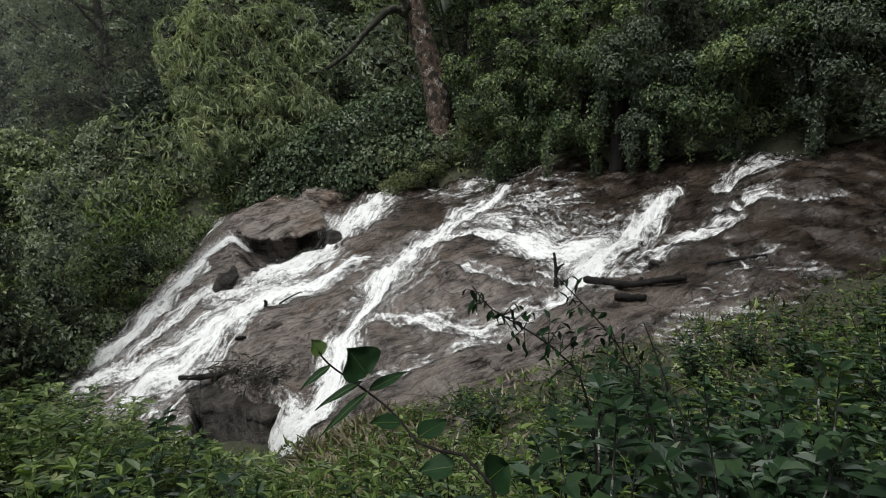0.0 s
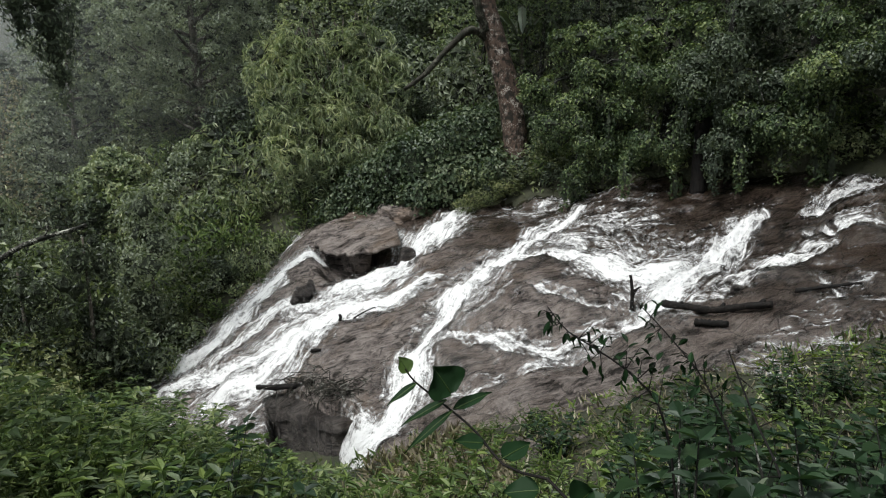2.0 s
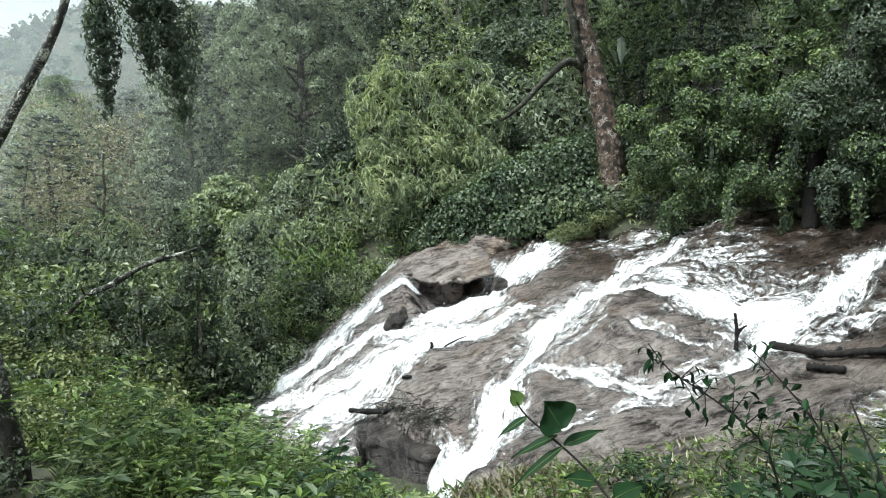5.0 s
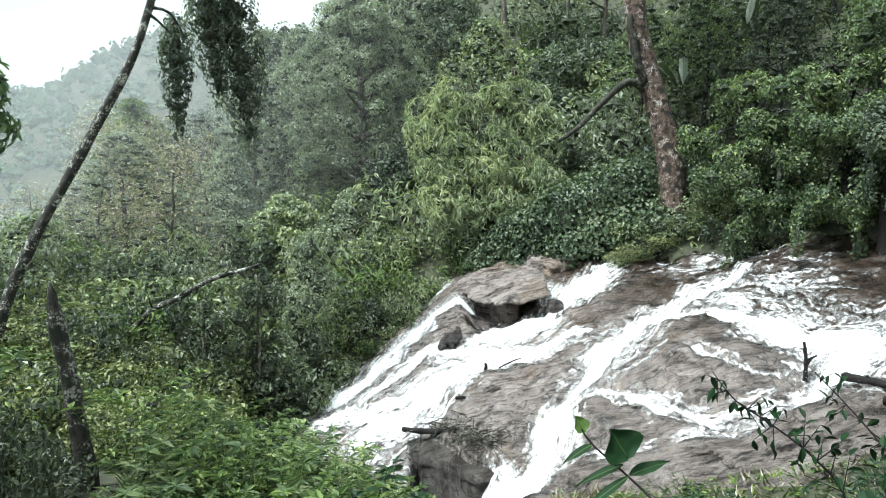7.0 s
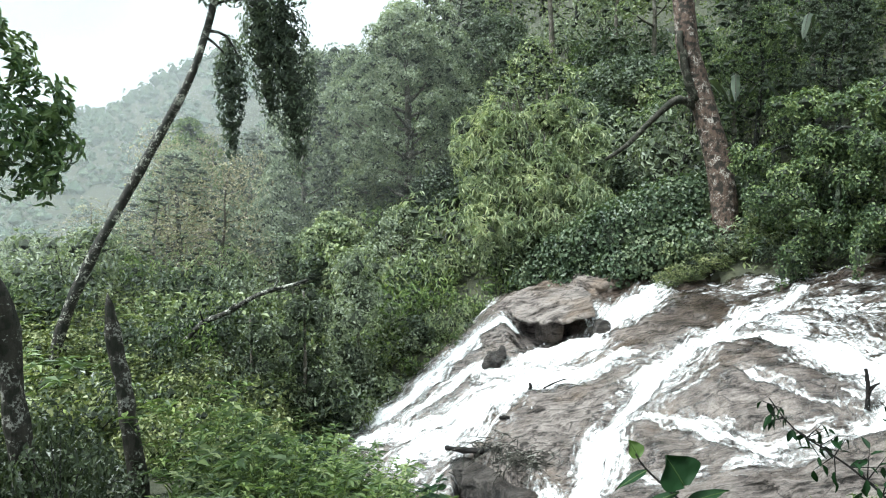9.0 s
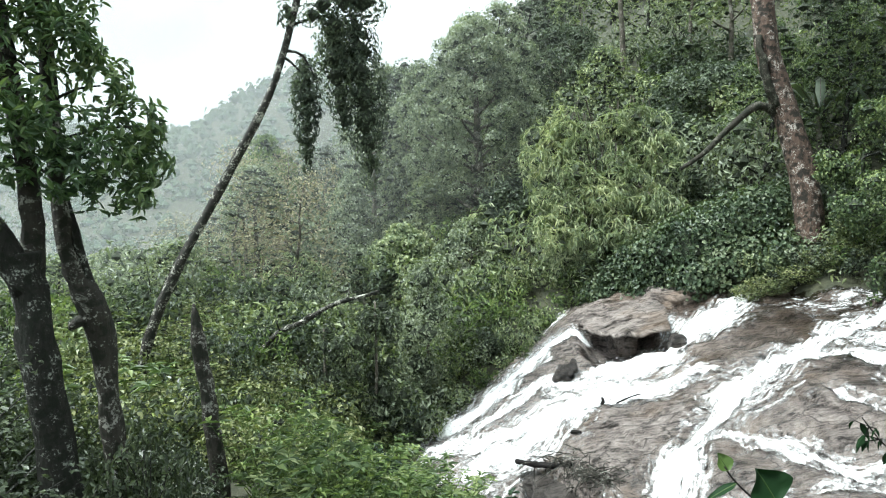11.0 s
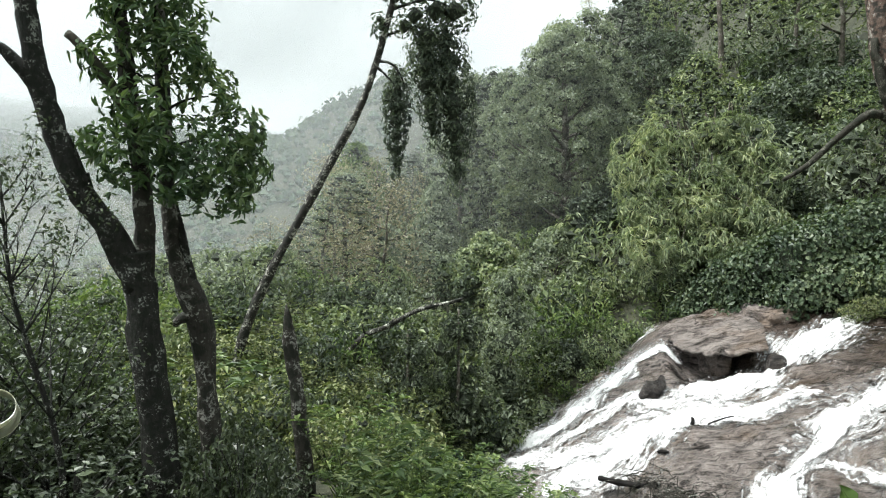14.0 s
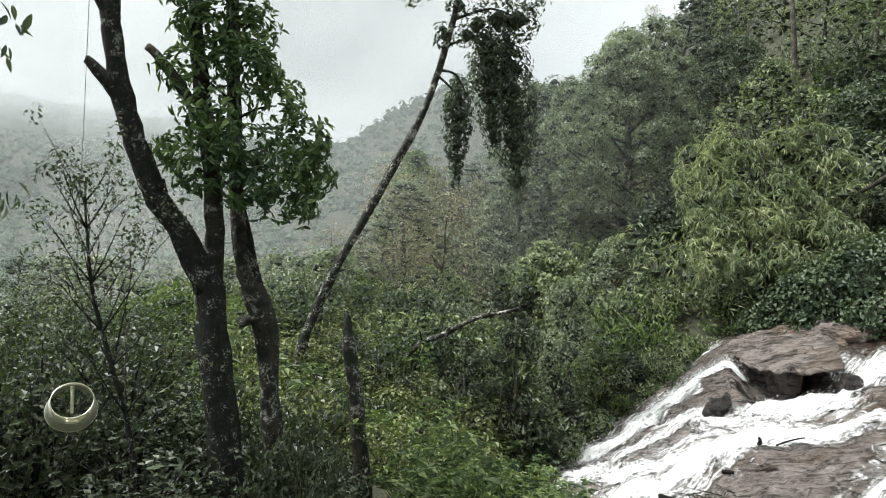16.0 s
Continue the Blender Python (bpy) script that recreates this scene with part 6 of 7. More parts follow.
# hanging hoop lamp on a cord
HX, HY, HZ = -3.73, 3.33, -1.24
hoop = thing("hanging_hoop", (HX, HY, HZ), "pale translucent plastic hoop hanging on a cord", "hanging ornament")
mp, n_, l_, out_ = node_material("hoop_plastic")
p_ = n_.new("ShaderNodeBsdfPrincipled")
nz = noise_node(n_, l_, 8, 4)
rp = ramp(n_, [(0.3, (0.62, 0.60, 0.38)), (0.7, (0.80, 0.79, 0.60))])
l_.new(nz.outputs[0], rp.inputs[0])
l_.new(rp.outputs[0], p_.inputs["Base Color"])
p_.inputs["Roughness"].default_value, p_.inputs["Transmission Weight"].default_value = 0.3, 0.65
l_.new(p_.outputs[0], out_.inputs[0])
HOOP = mp
ang = np.linspace(0, 2 * np.pi, 49)[:-1]
prof = [(0.124, -0.075), (0.129, -0.075), (0.144, 0.0), (0.158, 0.07), (0.153, 0.071), (0.139, 0.0)]
v = np.concatenate([np.stack([r_ * np.cos(ang), 0 * ang + z_, r_ * np.sin(ang)], -1) for r_, z_ in prof])
i_, j_ = np.meshgrid(np.arange(6), np.arange(48), indexing="ij")
q_ = np.stack([i_ * 48 + j_, i_ * 48 + (j_ + 1) % 48, ((i_ + 1) % 6) * 48 + (j_ + 1) % 48, ((i_ + 1) % 6) * 48 + j_], -1).reshape(-1, 4)
ring = link("ring", raw_mesh("ring", v, quads=q_, shade=True), HOOP, hoop)
ring.rotation_euler = (radians(-40), 0, radians(48))
link("rim", tubes("rim", [(np.stack([0.156 * np.cos(ang), 0 * ang + 0.071, 0.156 * np.sin(ang)], -1)[list(range(48)) + [0]], [0.0045] * 49)], 6, 0.0), HOOP, ring, "thin rolled rim")
turn = Euler(ring.rotation_euler).to_matrix()
def hoop_pt(x_, z_, y_=0.0):
    return np.array(turn @ Vector((x_, y_, z_)))
link("spoke", tubes("spoke", [([hoop_pt(-0.142, 0.0), hoop_pt(0, 0.0), hoop_pt(0.142, 0.0)], [0.005] * 3)], 6), BARK_DARK, hoop)
link("stem", tubes("stem", [([hoop_pt(0, 0.155), hoop_pt(0.0, 0.08), hoop_pt(0, -0.06)], [0.016, 0.013, 0.012])], 8), HOOP, hoop)
link("foot", tubes("foot", [([hoop_pt(-0.04, -0.138, -0.03), hoop_pt(0.04, -0.138, -0.03)], [0.016, 0.016])], 8), HOOP, hoop)
link("cord", tubes("cord", [(bend([(*hoop_pt(0, 0.15),), (-0.01, 0.0, 0.8), (0.02, -0.02, 2.2), (0.0, 0.0, 4.6)], 12), [0.0022] * 12)], 5), BARK_PALE, hoop)

# tree at the viewer's left whose boughs reach in
side = thing("near_tree", (-4.5, 2.0, float(ground_z(-4.5, 2.0))), "dark near tree with hanging leafy twigs", "tree")
o = np.array(side.location)
link("trunk", tubes("trunk", [(bend([(-4.5, 2.0, o[2] - 0.2), (-4.52, 2.0, -0.5), (-4.5, 2.05, 1.5), (-4.4, 2.2, 3.6)], 14) - o, np.linspace(0.17, 0.1, 14))], 12), BARK_DARK, side)
for t in ([(-4.5, 2.05, 1.1), (-4.0, 2.4, 1.5), (-3.62, 2.62, 1.2)], [(-4.5, 2.03, 0.5), (-4.1, 2.4, 0.62), (-3.73, 2.73, 0.67)], [(-4.5, 2.0, 0.0), (-4.2, 2.5, 0.15), (-3.88, 2.86, 0.12)]):
    link("limb", tubes("limb", [(bend(t, 7) - o, np.linspace(0.05, 0.03, 7) if t[0][2] == 0.5 else np.linspace(0.04, 0.012, 7))], 8), BARK_DARK, side)
# the big clumps above z 3 are unseen, added to shade the thicket
cl = [(-3.55, 2.62, 1.15, 0.1), (-3.5, 2.68, 1.16, 0.09), (-3.62, 2.68, 0.98, 0.12), (-3.75, 2.55, 1.05, 0.2), (-3.86, 2.88, 0.16, 0.1), (-3.95, 2.78, 0.1, 0.16), (-3.7, 2.5, 1.5, 0.2), (-4.2, 2.4, 3.6, 0.8), (-4.6, 3.2, 3.9, 0.8), (-3.8, 1.8, 3.7, 0.8), (-5.2, 2.4, 3.4, 0.9), (-4.9, 3.9, 3.8, 0.7)]
link("crown", foliage("crown", [(p[0] - o[0], p[1] - o[1], p[2] - o[2], p[3], p[3], p[3]) for p in cl], 1500, 0.11, g, 1.2, 0.3, 0.35, 0.2, 2, core=0), LEAF_DARK, side)

# shrubs of the valley side
LEFT_TOP = ((-62, -4), (-52.3, -4.1), (-47.6, -3.6), (-42.9, -4.8), (-39.2, -9.5), (-31.6, -10.5), (-26.7, -12.6), (-22.9, -10.9), (-19.0, -10.8), (-15.3, -14.8), (-11.7, -17.7), (-7.2, -19.1), (-4.3, -20.1), (0.4, -23.4))
BANK_TOP = ((-12.4, -18.5), (-4.9, -20), (0.4, -23.6), (5.3, -26.4), (9.2, -27.1), (13.4, -25), (18.7, -22), (25.4, -20.5), (34.1, -22), (40.3, -18.5), (45.6, -15.4), (53.7, -13.4), (55.2, -10), (57.5, -8.5), (80, -5))
FOOT_TOP = ((-20, -17), (-12.4, -18.5), (-4.9, -20), (0.4, -23.6), (5.3, -26.4), (9.2, -27.1))
VALLEY = [
    make_herb("valley_shrub", "broad-leaved fresh green shrub on the slope", 0.7, 1.0, 0.12, 24, 5, LEAF_BRIGHT, g, 0.32, 0.45, fine=0, tip=6, spring=0.35),
    make_shrub("valley_shrub", "dark thicket of small leaves", 0.7, 1.0, 0.08, 1400, LEAF_DUSK, g, 12, 0.5, 0.4, whorl=2, core=0),
    make_herb("valley_shrub", "light green shrub with broad leaves in whorls", 0.65, 1.0, 0.155, 20, 3, LEAF_WHORL, g, 0.34, 0.5, fine=0, tip=8, spring=0.45),
    make_shrub("valley_shrub", "olive feathery shrub with tiny leaves", 0.95, 2.0, 0.068, 1700, LEAF_DUSK, g, 16, 0.6, 0.2, ruffle=0.6, whorl=2, core=0),
    make_shrub("valley_shrub", "yellow-green climber heap with mottled leaves", 0.7, 1.0, 0.078, 1500, LEAF_FRESH, g, 12, 0.6, 0.3, core=0.3),
]
places, tries, seen = [], 0, set()
while len(places) < 105 and tries < 9000:
    tries += 1
    r, a_ = 4.3 + 12.5 * g.random() ** 1.1, radians(-66 + 63 * g.random())
    x, y = r * math.sin(a_), r * math.cos(a_)
    if x > -1.9 and y > 8.2 or min([9e9] + [math.hypot(x - p[0], y - p[1]) for p in places]) < 0.55 + 0.03 * r:
        continue
    if math.hypot(x + 3.73, y - 3.33) < 0.9 or (math.degrees(a_) < -43 and r < 5.0):
        continue
    deg = math.degrees(a_)
    if deg > -41 and r < 6.2 + 0.5 * g.random() or (-42 < deg < -30 and r < 6.9) or (-28.5 < deg < -21.5 and r < 7.5):
        continue
    room = min(room_below(x, y, LEFT_TOP), (2.6 if deg < -41 else 0.6 + 0.17 * (r - 5)) * (0.8 + 0.4 * g.random()))
    k = (3 if r < 8 or g.random() < 0.5 else int(g.choice([1, 0]))) if deg < -39 else 1 if -40 < deg < -24 and r < 8.2 and g.random() < 0.85 else 4 if -26 < deg < -13 and r > 7.5 and g.random() < 0.55 else int(g.choice([0, 0, 2, 2, 2, 4, 4]))
    size = room / 1.05 * (0.5 + 0.5 * g.random() ** 0.7)
    if size < 0.3:
        continue
    places.append((x, y))
    w_ = min(max(size, 0.75), 1.1 if deg < -39 else 1.5)
    plant(VALLEY, k, seen, x, y, size / 2 if k == 3 else min(size, 1.15 * w_), "valley side shrubs", w_)
# dark thicket round the hoop and low plants at the forked tree's foot
for k in range(22):
    deg, r = -61 + 23 * float(g.random()), 4.9 + 3.6 * float(g.random())
    x, y = r * math.sin(radians(deg)), r * math.cos(radians(deg))
    if math.hypot(x + 3.73, y - 3.33) > 0.95 and not (deg > -43 and r < 6.9):
        h_ = room_below(x, y, LEFT_TOP) * (0.45 + 0.5 * float(g.random()))
        plant(VALLEY, 3, seen, x, y, min(h_ / 2, 1.1), "valley side shrubs", 0.7 + 0.25 * float(g.random()))
for k in range(34):
    deg, r = -40 + 32 * float(g.random()), 4.5 + 2.6 * float(g.random())
    x, y = r * math.sin(radians(deg)), r * math.cos(radians(deg))
    if min(math.hypot(x + 3.52, y - 4.87), math.hypot(x + 3.31, y - 5.22)) > 0.35 and not (x > -1.9 and y > 6.0) and not (-28.5 < deg < -21.5 and r < 7.2) and not (deg < -31 and r < 6.6):
        dark = deg < -27
        w_ = (0.6 if dark else 0.5) + 0.35 * float(g.random())
        h_ = min(w_ * (0.6 + 0.8 * float(g.random())) * (1.15 if dark and r > 5.4 else 0.75), room_below(x, y, LEFT_TOP) / 1.1)
        if h_ > 0.25:
            plant(VALLEY, 1 if dark else [2, 2, 0][k % 3], seen, x, y, h_, "valley side shrubs", w_)

for k in range(30):
    deg, r = -24 + 15 * float(g.random()), 8.5 + 5.5 * float(g.random())
    x, y = r * math.sin(radians(deg)), r * math.cos(radians(deg))
    h_ = room_below(x, y, LEFT_TOP) * (0.5 + 0.45 * float(g.random()))
    if h_ > 0.3 and x < -1.8:
        plant(VALLEY, [4, 0, 4, 2][k % 4], seen, x, y, min(h_, 1.5), "valley side shrubs", 0.8 + 0.5 * float(g.random()))
for k in range(16):
    deg, r = -37 + 13 * float(g.random()), 8.6 + 4.5 * float(g.random())
    x, y = r * math.sin(radians(deg)), r * math.cos(radians(deg))
    h_ = room_below(x, y, LEFT_TOP) * (0.55 + 0.35 * float(g.random()))
    if h_ > 0.25:
        plant(VALLEY, [4, 0, 4, 1][k % 4], seen, x, y, min(h_, 1.5), "valley side shrubs", 0.9 + 0.5 * float(g.random()))
for k in range(26):
    deg, r = -16 + 24 * float(g.random()), 4.6 + 3.6 * float(g.random())
    x, y = r * math.sin(radians(deg)), r * math.cos(radians(deg))
    h_ = room_below(x, y, FOOT_TOP) * (0.6 + 0.4 * float(g.random()))
    if h_ > 0.2 and y < near_edge(x) + 0.2:
        plant(VALLEY, [0, 0, 2, 0][k % 4], seen, x, y, min(h_, 1.1), "valley side shrubs", 0.5 + 0.3 * float(g.random()))

for k in range(40):
    deg, r = -40 + 16 * float(g.random()), 10.5 + 8.5 * float(g.random())
    plant(VALLEY, [4, 2, 4, 0][k % 4], seen, r * math.sin(radians(deg)), r * math.cos(radians(deg)), 0.55 + 0.4 * float(g.random()), "valley side shrubs", 1.0 + 0.5 * float(g.random()))
# low growth along the far rock edge
for x, y, w_ in ((5.3, 13.95, 0.6), (5.75, 13.85, 0.7), (6.2, 13.75, 0.65), (6.6, 13.6, 0.7), (5.0, 14.1, 0.5)):
    plant(VALLEY, 4, seen, x, y, 0.4, "valley side shrubs", w_)

# climber-covered columns below the fallen branch
def column(x, y, z1, r_, n, label):
    z = float(ground_z(x, y))
    root = thing("climber_column", (x, y, z), label, "climber", "climber-covered dead trees")
    h = z1 - z
    link("trunk", tubes("trunk", [(bend([(0, 0, -0.1), (0.06, 0, h * 0.5), (0, 0.05, h)], 8), np.linspace(0.05, 0.02, 8))], 7), BARK_PALE, root)
    cl_ = []
    for k in range(26):
        f, w = g.random(), r_ * (0.25 + 0.3 * g.random())
        p = g.normal(size=2) * r_ * 0.42
        cl_.append((p[0], p[1], h * (0.02 + 0.95 * f), w, w, w * 1.3))
    link("leaves", foliage("leaves", cl_, n, 0.085, g, 0.5, 0.55), LEAF_DUSK if r_ < 0.6 else LEAF_OLIVE, root)
    return root


column(-2.75, 13.0, -1.55, 0.55, 3600, "dead tree smothered in dark hanging climbers")
column(-3.7, 12.6, -2.0, 0.42, 2600, "dead tree smothered in dark hanging climbers")
column(-1.9, 14.6, -1.0, 0.65, 3600, "olive tree smothered in fine-leaved climbers")

# unseen trees added round the viewer to shade the bank and upper stream
for k, (x, y, h, w_) in enumerate(((8.2, 1.6, 8.5, 3.4), (5.5, -3.0, 9.0, 3.6), (-1.5, -5.0, 9.0, 3.6), (11.5, 2.5, 9.5, 3.6), (-8.0, -3.0, 8.0, 3.4), (4.6, -0.6, 6.5, 2.6), (7.0, 0.4, 6.5, 3.0), (13.2, 6.0, 9.5, 4.2), (14.4, 9.4, 9.5, 4.2), (12.6, 3.6, 9.0, 3.8))):
    stand(make_tree("added_shade_tree", "unseen tall broadleaf tree added to shade the bank and stream", h, w_, 0.36, 1500, LEAF_DARK, BARK_DARK, g, 0.16, 0.5, 14, group="shade trees of the near bank"), x, y, 60 * k)

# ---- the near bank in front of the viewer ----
# leaf colour darkened to look like a silhouette against the light
LEAF_BACKLIT = leaf_material("backlit_leaf", (0.006, 0.016, 0.006), (0.010, 0.028, 0.009), (0.02, 0.05, 0.018), gloss=0.6, through_light=0.12, shine=0.1)
BANKS = [
    make_herb("bank_shrub", "bright green leafy herb on the bank", 0.34, 0.6, 0.085, 17, 7, LEAF_HERB, g, 0.4),
    make_herb("bank_shrub", "narrow-leaved yellow-green herb on the bank", 0.34, 0.55, 0.095, 17, 8, LEAF_HERB, g, 0.24, 0.4),
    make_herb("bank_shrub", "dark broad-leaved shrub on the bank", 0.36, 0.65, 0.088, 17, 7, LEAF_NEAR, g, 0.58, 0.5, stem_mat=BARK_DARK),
    make_herb("bank_shrub", "low mid-green small-leaved shrub", 0.36, 0.5, 0.06, 22, 8, LEAF_BRIGHT, g, 0.48, stem_mat=BARK_DARK),
]
places, tries, seen = [], 0, set()
while len(places) < 120 and tries < 9000:
    tries += 1
    r, a_ = 1.9 + 5.6 * g.random(), radians(-14 + 84 * g.random())
    x, y = r * math.sin(a_), r * math.cos(a_)
    if y > near_edge(x) - 0.25 or min([9e9] + [math.hypot(x - p[0], y - p[1]) for p in places]) < 0.26 + 0.03 * r:
        continue
    deg = math.degrees(a_)
    if 3 < deg < 15 and r > 3.5 and g.random() < 0.8:
        continue
    room = room_below(x, y, BANK_TOP)
    size = min(room / 0.62 * (0.55 + 0.45 * g.random() ** 0.6), 0.8 + 0.7 * g.random())
    if size < 0.25:
        continue
    k = int(g.choice(4, p=[0.13, 0.13, 0.44, 0.30] if deg > 36 else [0.3, 0.2, 0.1, 0.4] if deg < 6 else [0.38, 0.3, 0.1, 0.22]))
    places.append((x, y))
    plant(BANKS, k, seen, x, y, size, "bank shrubs", max(size, 0.75))

# grass and dry stalks of the bank
def blades(name, label, n, where, length, mat, seed):
    gg = np.random.default_rng(seed)
    x0, x1, y0, y1 = where
    x, y = x0 + (x1 - x0) * gg.random(n), y0 + (y1 - y0) * gg.random(n)
    keep = y < near_edge(x) + 0.05
    x, y = x[keep], y[keep]
    keep = fbm(x * 1.2, y * 1.2, 2, seed) > -0.25
    x, y = x[keep], y[keep]
    c = np.stack([x, y, ground_z(x, y)], -1)
    axis = gg.normal(size=c.shape) * [0.75, 0.75, 0.2] + [0, 0, 0.75]
    L = length * (0.5 + gg.random(len(x)))
    ob = link(name, leaf_mesh(name, c, axis, gg.normal(size=c.shape), L, L * 0.05 + 0.004, 0.2, 0.35), mat)
    return tagged(ob, label, "grass", kind="stuff")


blades("bank_grass", "thin green grass on the bank", 6000, (-2.5, 8.5, 1.6, 7.6), 0.15, LEAF_HERB, 71)
blades("dry_grass", "dry straw-coloured grass at the bank's edge", 4200, (0.5, 2.6, 3.2, 5.6), 0.17, LEAF_DRY, 72)
blades("dry_grass", "dry brown grass litter on the bank", 1000, (2.2, 6.5, 3.6, 6.6), 0.11, LEAF_DRY, 73)

blades("dry_grass", "scattered dry stalks among the herbs", 2200, (-1.5, 7.5, 1.6, 6.3), 0.09, LEAF_DRY, 75)
blades("dry_grass", "matted dry brown plants beside the falls", 2600, (0.8, 2.5, 5.0, 7.0), 0.17, LEAF_DRY, 74)

gd = np.random.default_rng(76)
n = 15000
x, y = -1.8 + 10.5 * gd.random(n), 1.5 + 6.4 * gd.random(n)
ok = (y < near_edge(x) + 0.15) & (np.hypot(x, y) > 1.6)
x, y = x[ok], y[ok]
c = np.stack([x, y, ground_z(x, y) + 0.02 + 0.16 * gd.random(len(x)) ** 1.5 * np.maximum(0.2, 0.6 + fbm(x * 1.6, y * 1.6, 3, 63))], -1)
L = 0.035 + 0.045 * gd.random(len(x))
cover = link("bank_cover", leaf_mesh("bank_cover", c, gd.normal(size=c.shape) * [1, 1, 0.3] + [0, 0, 0.2], gd.normal(size=c.shape) * 0.5 + [0, 0, 1], L, L * 0.45), LEAF_HERB)
tagged(cover, "low creeping green leaves covering the near bank", "undergrowth", kind="stuff")

# seedling with broad leaves close to the viewer
near = thing("broadleaf_seedling", (0.47, 0.55, float(ground_z(0.47, 0.55))), "broad-leaved seedling leaning over the bank, coloured dark as if backlit", "plant")
o = np.array(near.location)
stem = bend([(0.47, 0.55, -1.62), (0.46, 0.55, -0.9), (0.42, 0.62, -0.43), (0.38, 0.76, -0.41), (0.36, 0.82, -0.385), (0.325, 0.85, -0.355), (0.29, 0.86, -0.325), (0.275, 0.865, -0.305)], 24)
link("stem", tubes("stem", [(stem - o, np.linspace(0.0024, 0.0012, 24))], 7), BARK_WET, near)


def broad_leaf(parent, base, tip, wide, o, mat, cup=0.12, up=(0, 0, 1), name="leaf"):
    """One heart-shaped leaf with a raised midrib line and a wavy edge."""
    base, tip = np.array(base, float), np.array(tip, float)
    ax = tip - base
    side_ = unit(np.cross(ax, up))
    nn = np.cross(side_, unit(ax))
    Ln = np.linalg.norm(ax)
    f = np.linspace(0, 1, 10)
    w = wide * 0.5 * np.array([0.12, 0.66, 0.92, 1.0, 0.98, 0.88, 0.7, 0.47, 0.22, 0.0])
    rows = []
    for s_ in (-1, -0.5, 0, 0.5, 1):
        wav = 0.03 * wide * np.sin(f * 14 + s_ * 3) * abs(s_)
        rows.append(base + f[:, None] * ax + side_ * (w * s_)[:, None] + nn * ((cup * wide * s_ * s_ + wav) - 0.12 * Ln * f * f)[:, None])
    v_ = np.concatenate(rows) - o
    i2, j2 = np.meshgrid(np.arange(4), np.arange(9), indexing="ij")
    a2 = i2 * 10 + j2
    blade = link(name, raw_mesh(name, v_, quads=np.stack([a2, a2 + 1, a2 + 11, a2 + 10], -1).reshape(-1, 4), shade=True), mat, parent)
    link("midrib", tubes("midrib", [(rows[2] - o, np.linspace(0.0011, 0.0004, 10))], 5), LEAF_HERB, blade)


for b_, t_, w_, u_ in (((0.336, 0.85, -0.341), (0.314, 0.856, -0.302), 0.066, (0.3, -1, 0.25)), ((0.28, 0.865, -0.31), (0.268, 0.87, -0.288), 0.026, (0.4, -1, 0.4)), ((0.33, 0.85, -0.35), (0.262, 0.845, -0.372), 0.014, (0, -0.4, 1)),
                       ((0.335, 0.84, -0.362), (0.262, 0.83, -0.405), 0.013, (0, -0.5, 1)), ((0.29, 0.86, -0.325), (0.245, 0.85, -0.345), 0.013, (0, -0.4, 1)), ((0.34, 0.85, -0.365), (0.40, 0.86, -0.345), 0.02, (0, -0.4, 1)),
                       ((0.365, 0.8, -0.395), (0.325, 0.80, -0.385), 0.025, (0, -0.6, 1)), ((0.38, 0.77, -0.405), (0.43, 0.79, -0.395), 0.03, (0, -0.5, 1)), ((0.42, 0.66, -0.42), (0.47, 0.69, -0.42), 0.05, (0, -1, 0.6)), ((0.4, 0.7, -0.415), (0.36, 0.72, -0.42), 0.035, (0, -0.6, 1))):
    broad_leaf(near, b_, t_, w_, o, LEAF_HERB if t_[2] > -0.295 else LEAF_BACKLIT, up=u_)

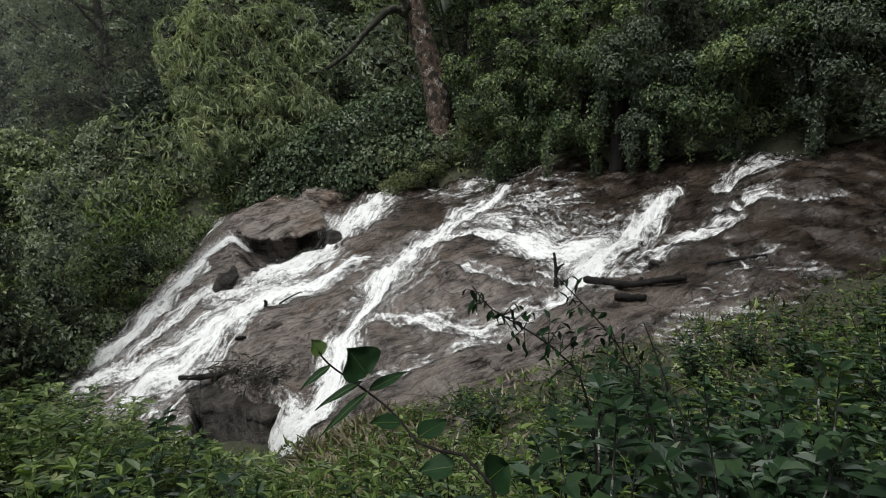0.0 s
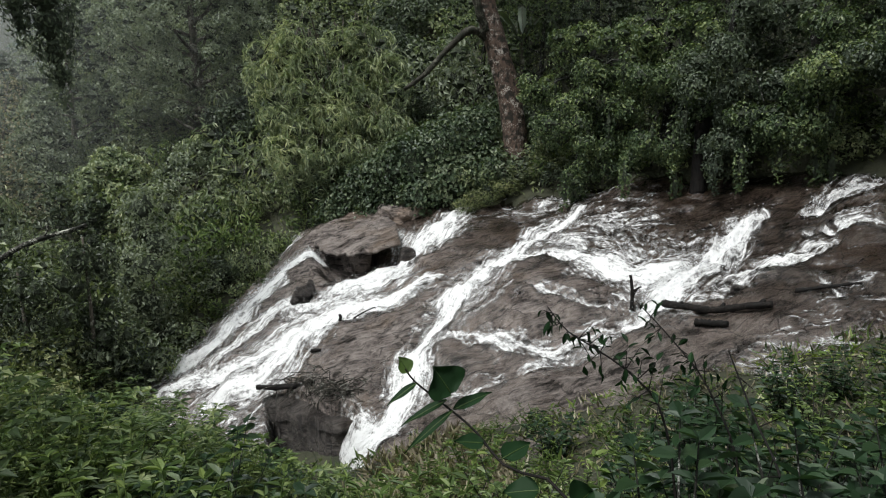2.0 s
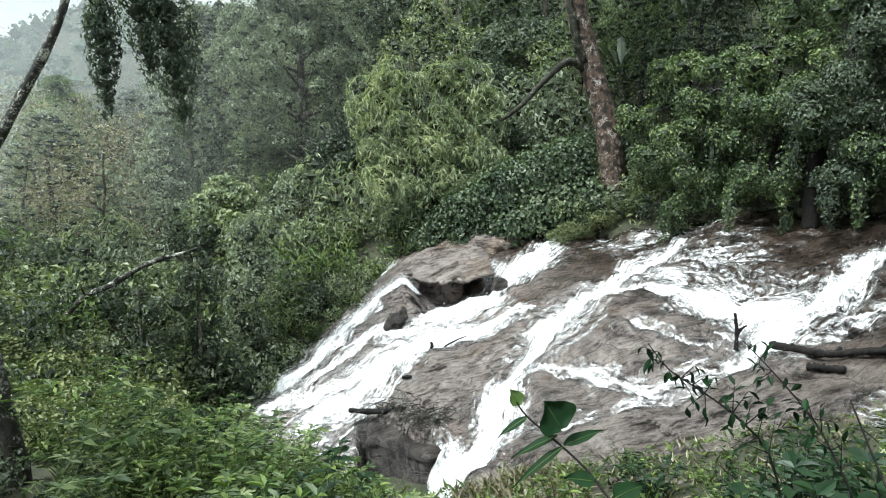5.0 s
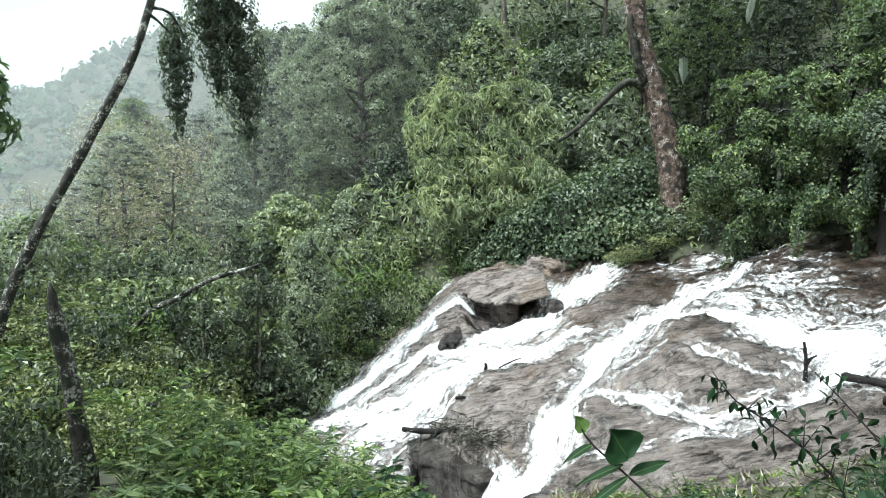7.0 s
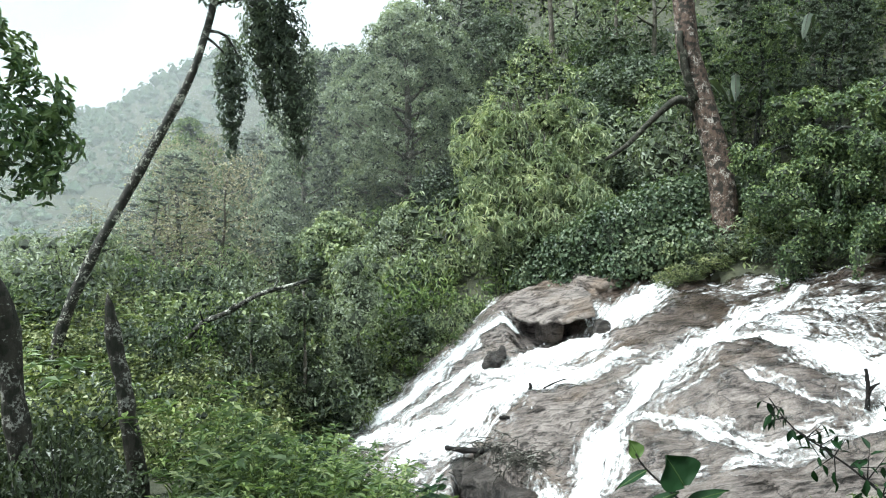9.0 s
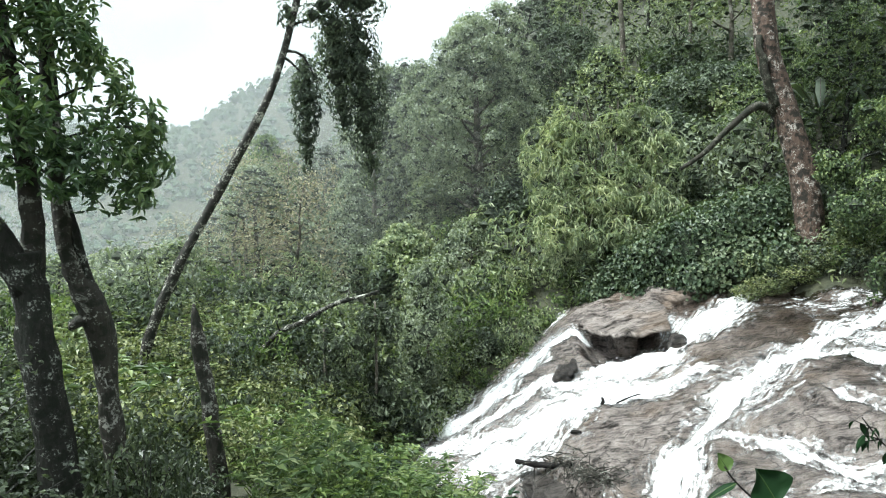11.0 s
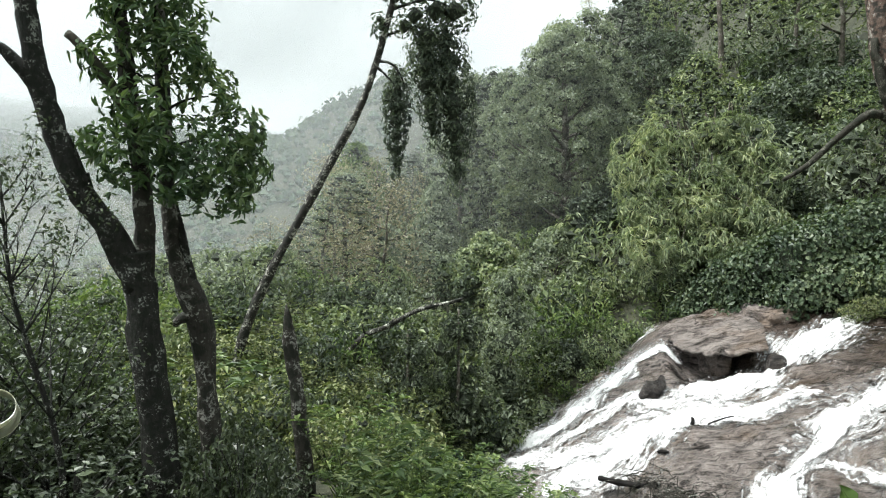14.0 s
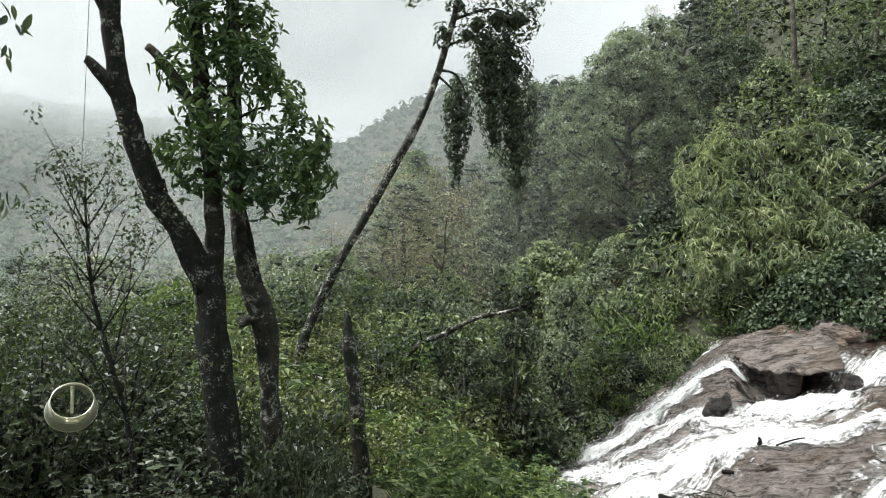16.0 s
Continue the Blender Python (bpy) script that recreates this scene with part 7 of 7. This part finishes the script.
# twiggy saplings of the near bank
def twig_plant(label, pts, leaves, leaf, seed, mat):
    gg = np.random.default_rng(seed)
    b_ = np.array(pts[0], float)
    b_[2] = float(ground_z(b_[0], b_[1]))
    root = thing("twiggy_sapling", b_, label, "sapling")
    line_ = bend([b_, *pts], 18)
    lines_, cs, axs = [(line_ - b_, np.linspace(0.0075, 0.0025, 18))], [], []
    for k in range(leaves):
        f = 0.35 + 0.65 * k / leaves
        p = line_[int(f * 17)]
        w_ = unit(gg.normal(size=3) + [0, 0, 0.1]) * 0.16 * (1.3 - f)
        lines_.append((bend([p, p + w_ * 0.6, p + w_], 4) - b_, np.linspace(0.003, 0.0012, 4)))
        for q in (0.6, 1.0):
            cs.append(p + w_ * q - b_)
            axs.append(w_ + gg.normal(size=3) * 0.09 + [0, 0, -0.1])
    link("stem", tubes("stem", lines_, 5), BARK_WET, root)
    cs, axs = np.array(cs), np.array(axs)
    L = leaf * (0.7 + 0.6 * gg.random(len(cs)))
    link("leaves", leaf_mesh("leaves", cs, axs, gg.normal(size=cs.shape) * 0.4 + [0, 0, 1], L, L * 0.42, fine=2), mat, root)
    return root


twig_plant("slender twiggy sapling with drooping dark leaves", [(1.9, 2.4, -1.6), (1.85, 2.47, -1.19), (1.74, 2.55, -1.03), (1.6, 2.63, -0.92), (1.48, 2.69, -0.84), (1.4, 2.74, -0.73)], 36, 0.058, 81, LEAF_BACKLIT)
twig_plant("slender twiggy sapling with drooping dark leaves", [(2.2, 2.35, -1.5), (2.13, 2.5, -1.13), (2.06, 2.69, -0.94), (1.96, 2.88, -0.77)], 26, 0.058, 82, LEAF_BACKLIT)
twig_plant("bare brown stalk with a few leaves", [(1.66, 1.5, -1.4), (1.67, 1.58, -1.07), (1.73, 1.79, -0.92), (1.73, 1.93, -0.73)], 7, 0.07, 83, LEAF_DARK)

# dark bent stems under the near tree
bent = thing("bent_stem", (-3.55, 2.0, float(ground_z(-3.55, 2.0))), "dark bent bare stems low in the thicket", "branch")
o = np.array(bent.location)
for line_, r0 in (([(-3.3, 2.0, -1.9), (-3.24, 2.13, -1.72), (-3.26, 2.2, -1.3), (-3.3, 2.2, -0.95)], 0.028), ([(-3.1, 2.25, -1.98), (-3.02, 2.45, -1.76), (-2.9, 2.6, -1.68), (-2.76, 2.75, -1.7), (-2.6, 2.9, -1.85)], 0.018)):
    line_ = np.array(line_)
    link("stem", tubes("stem", [(bend(line_, 14) - o, np.linspace(r0, r0 * 0.5, 14))], 8, 0.15, 21), BARK_DARK, bent)
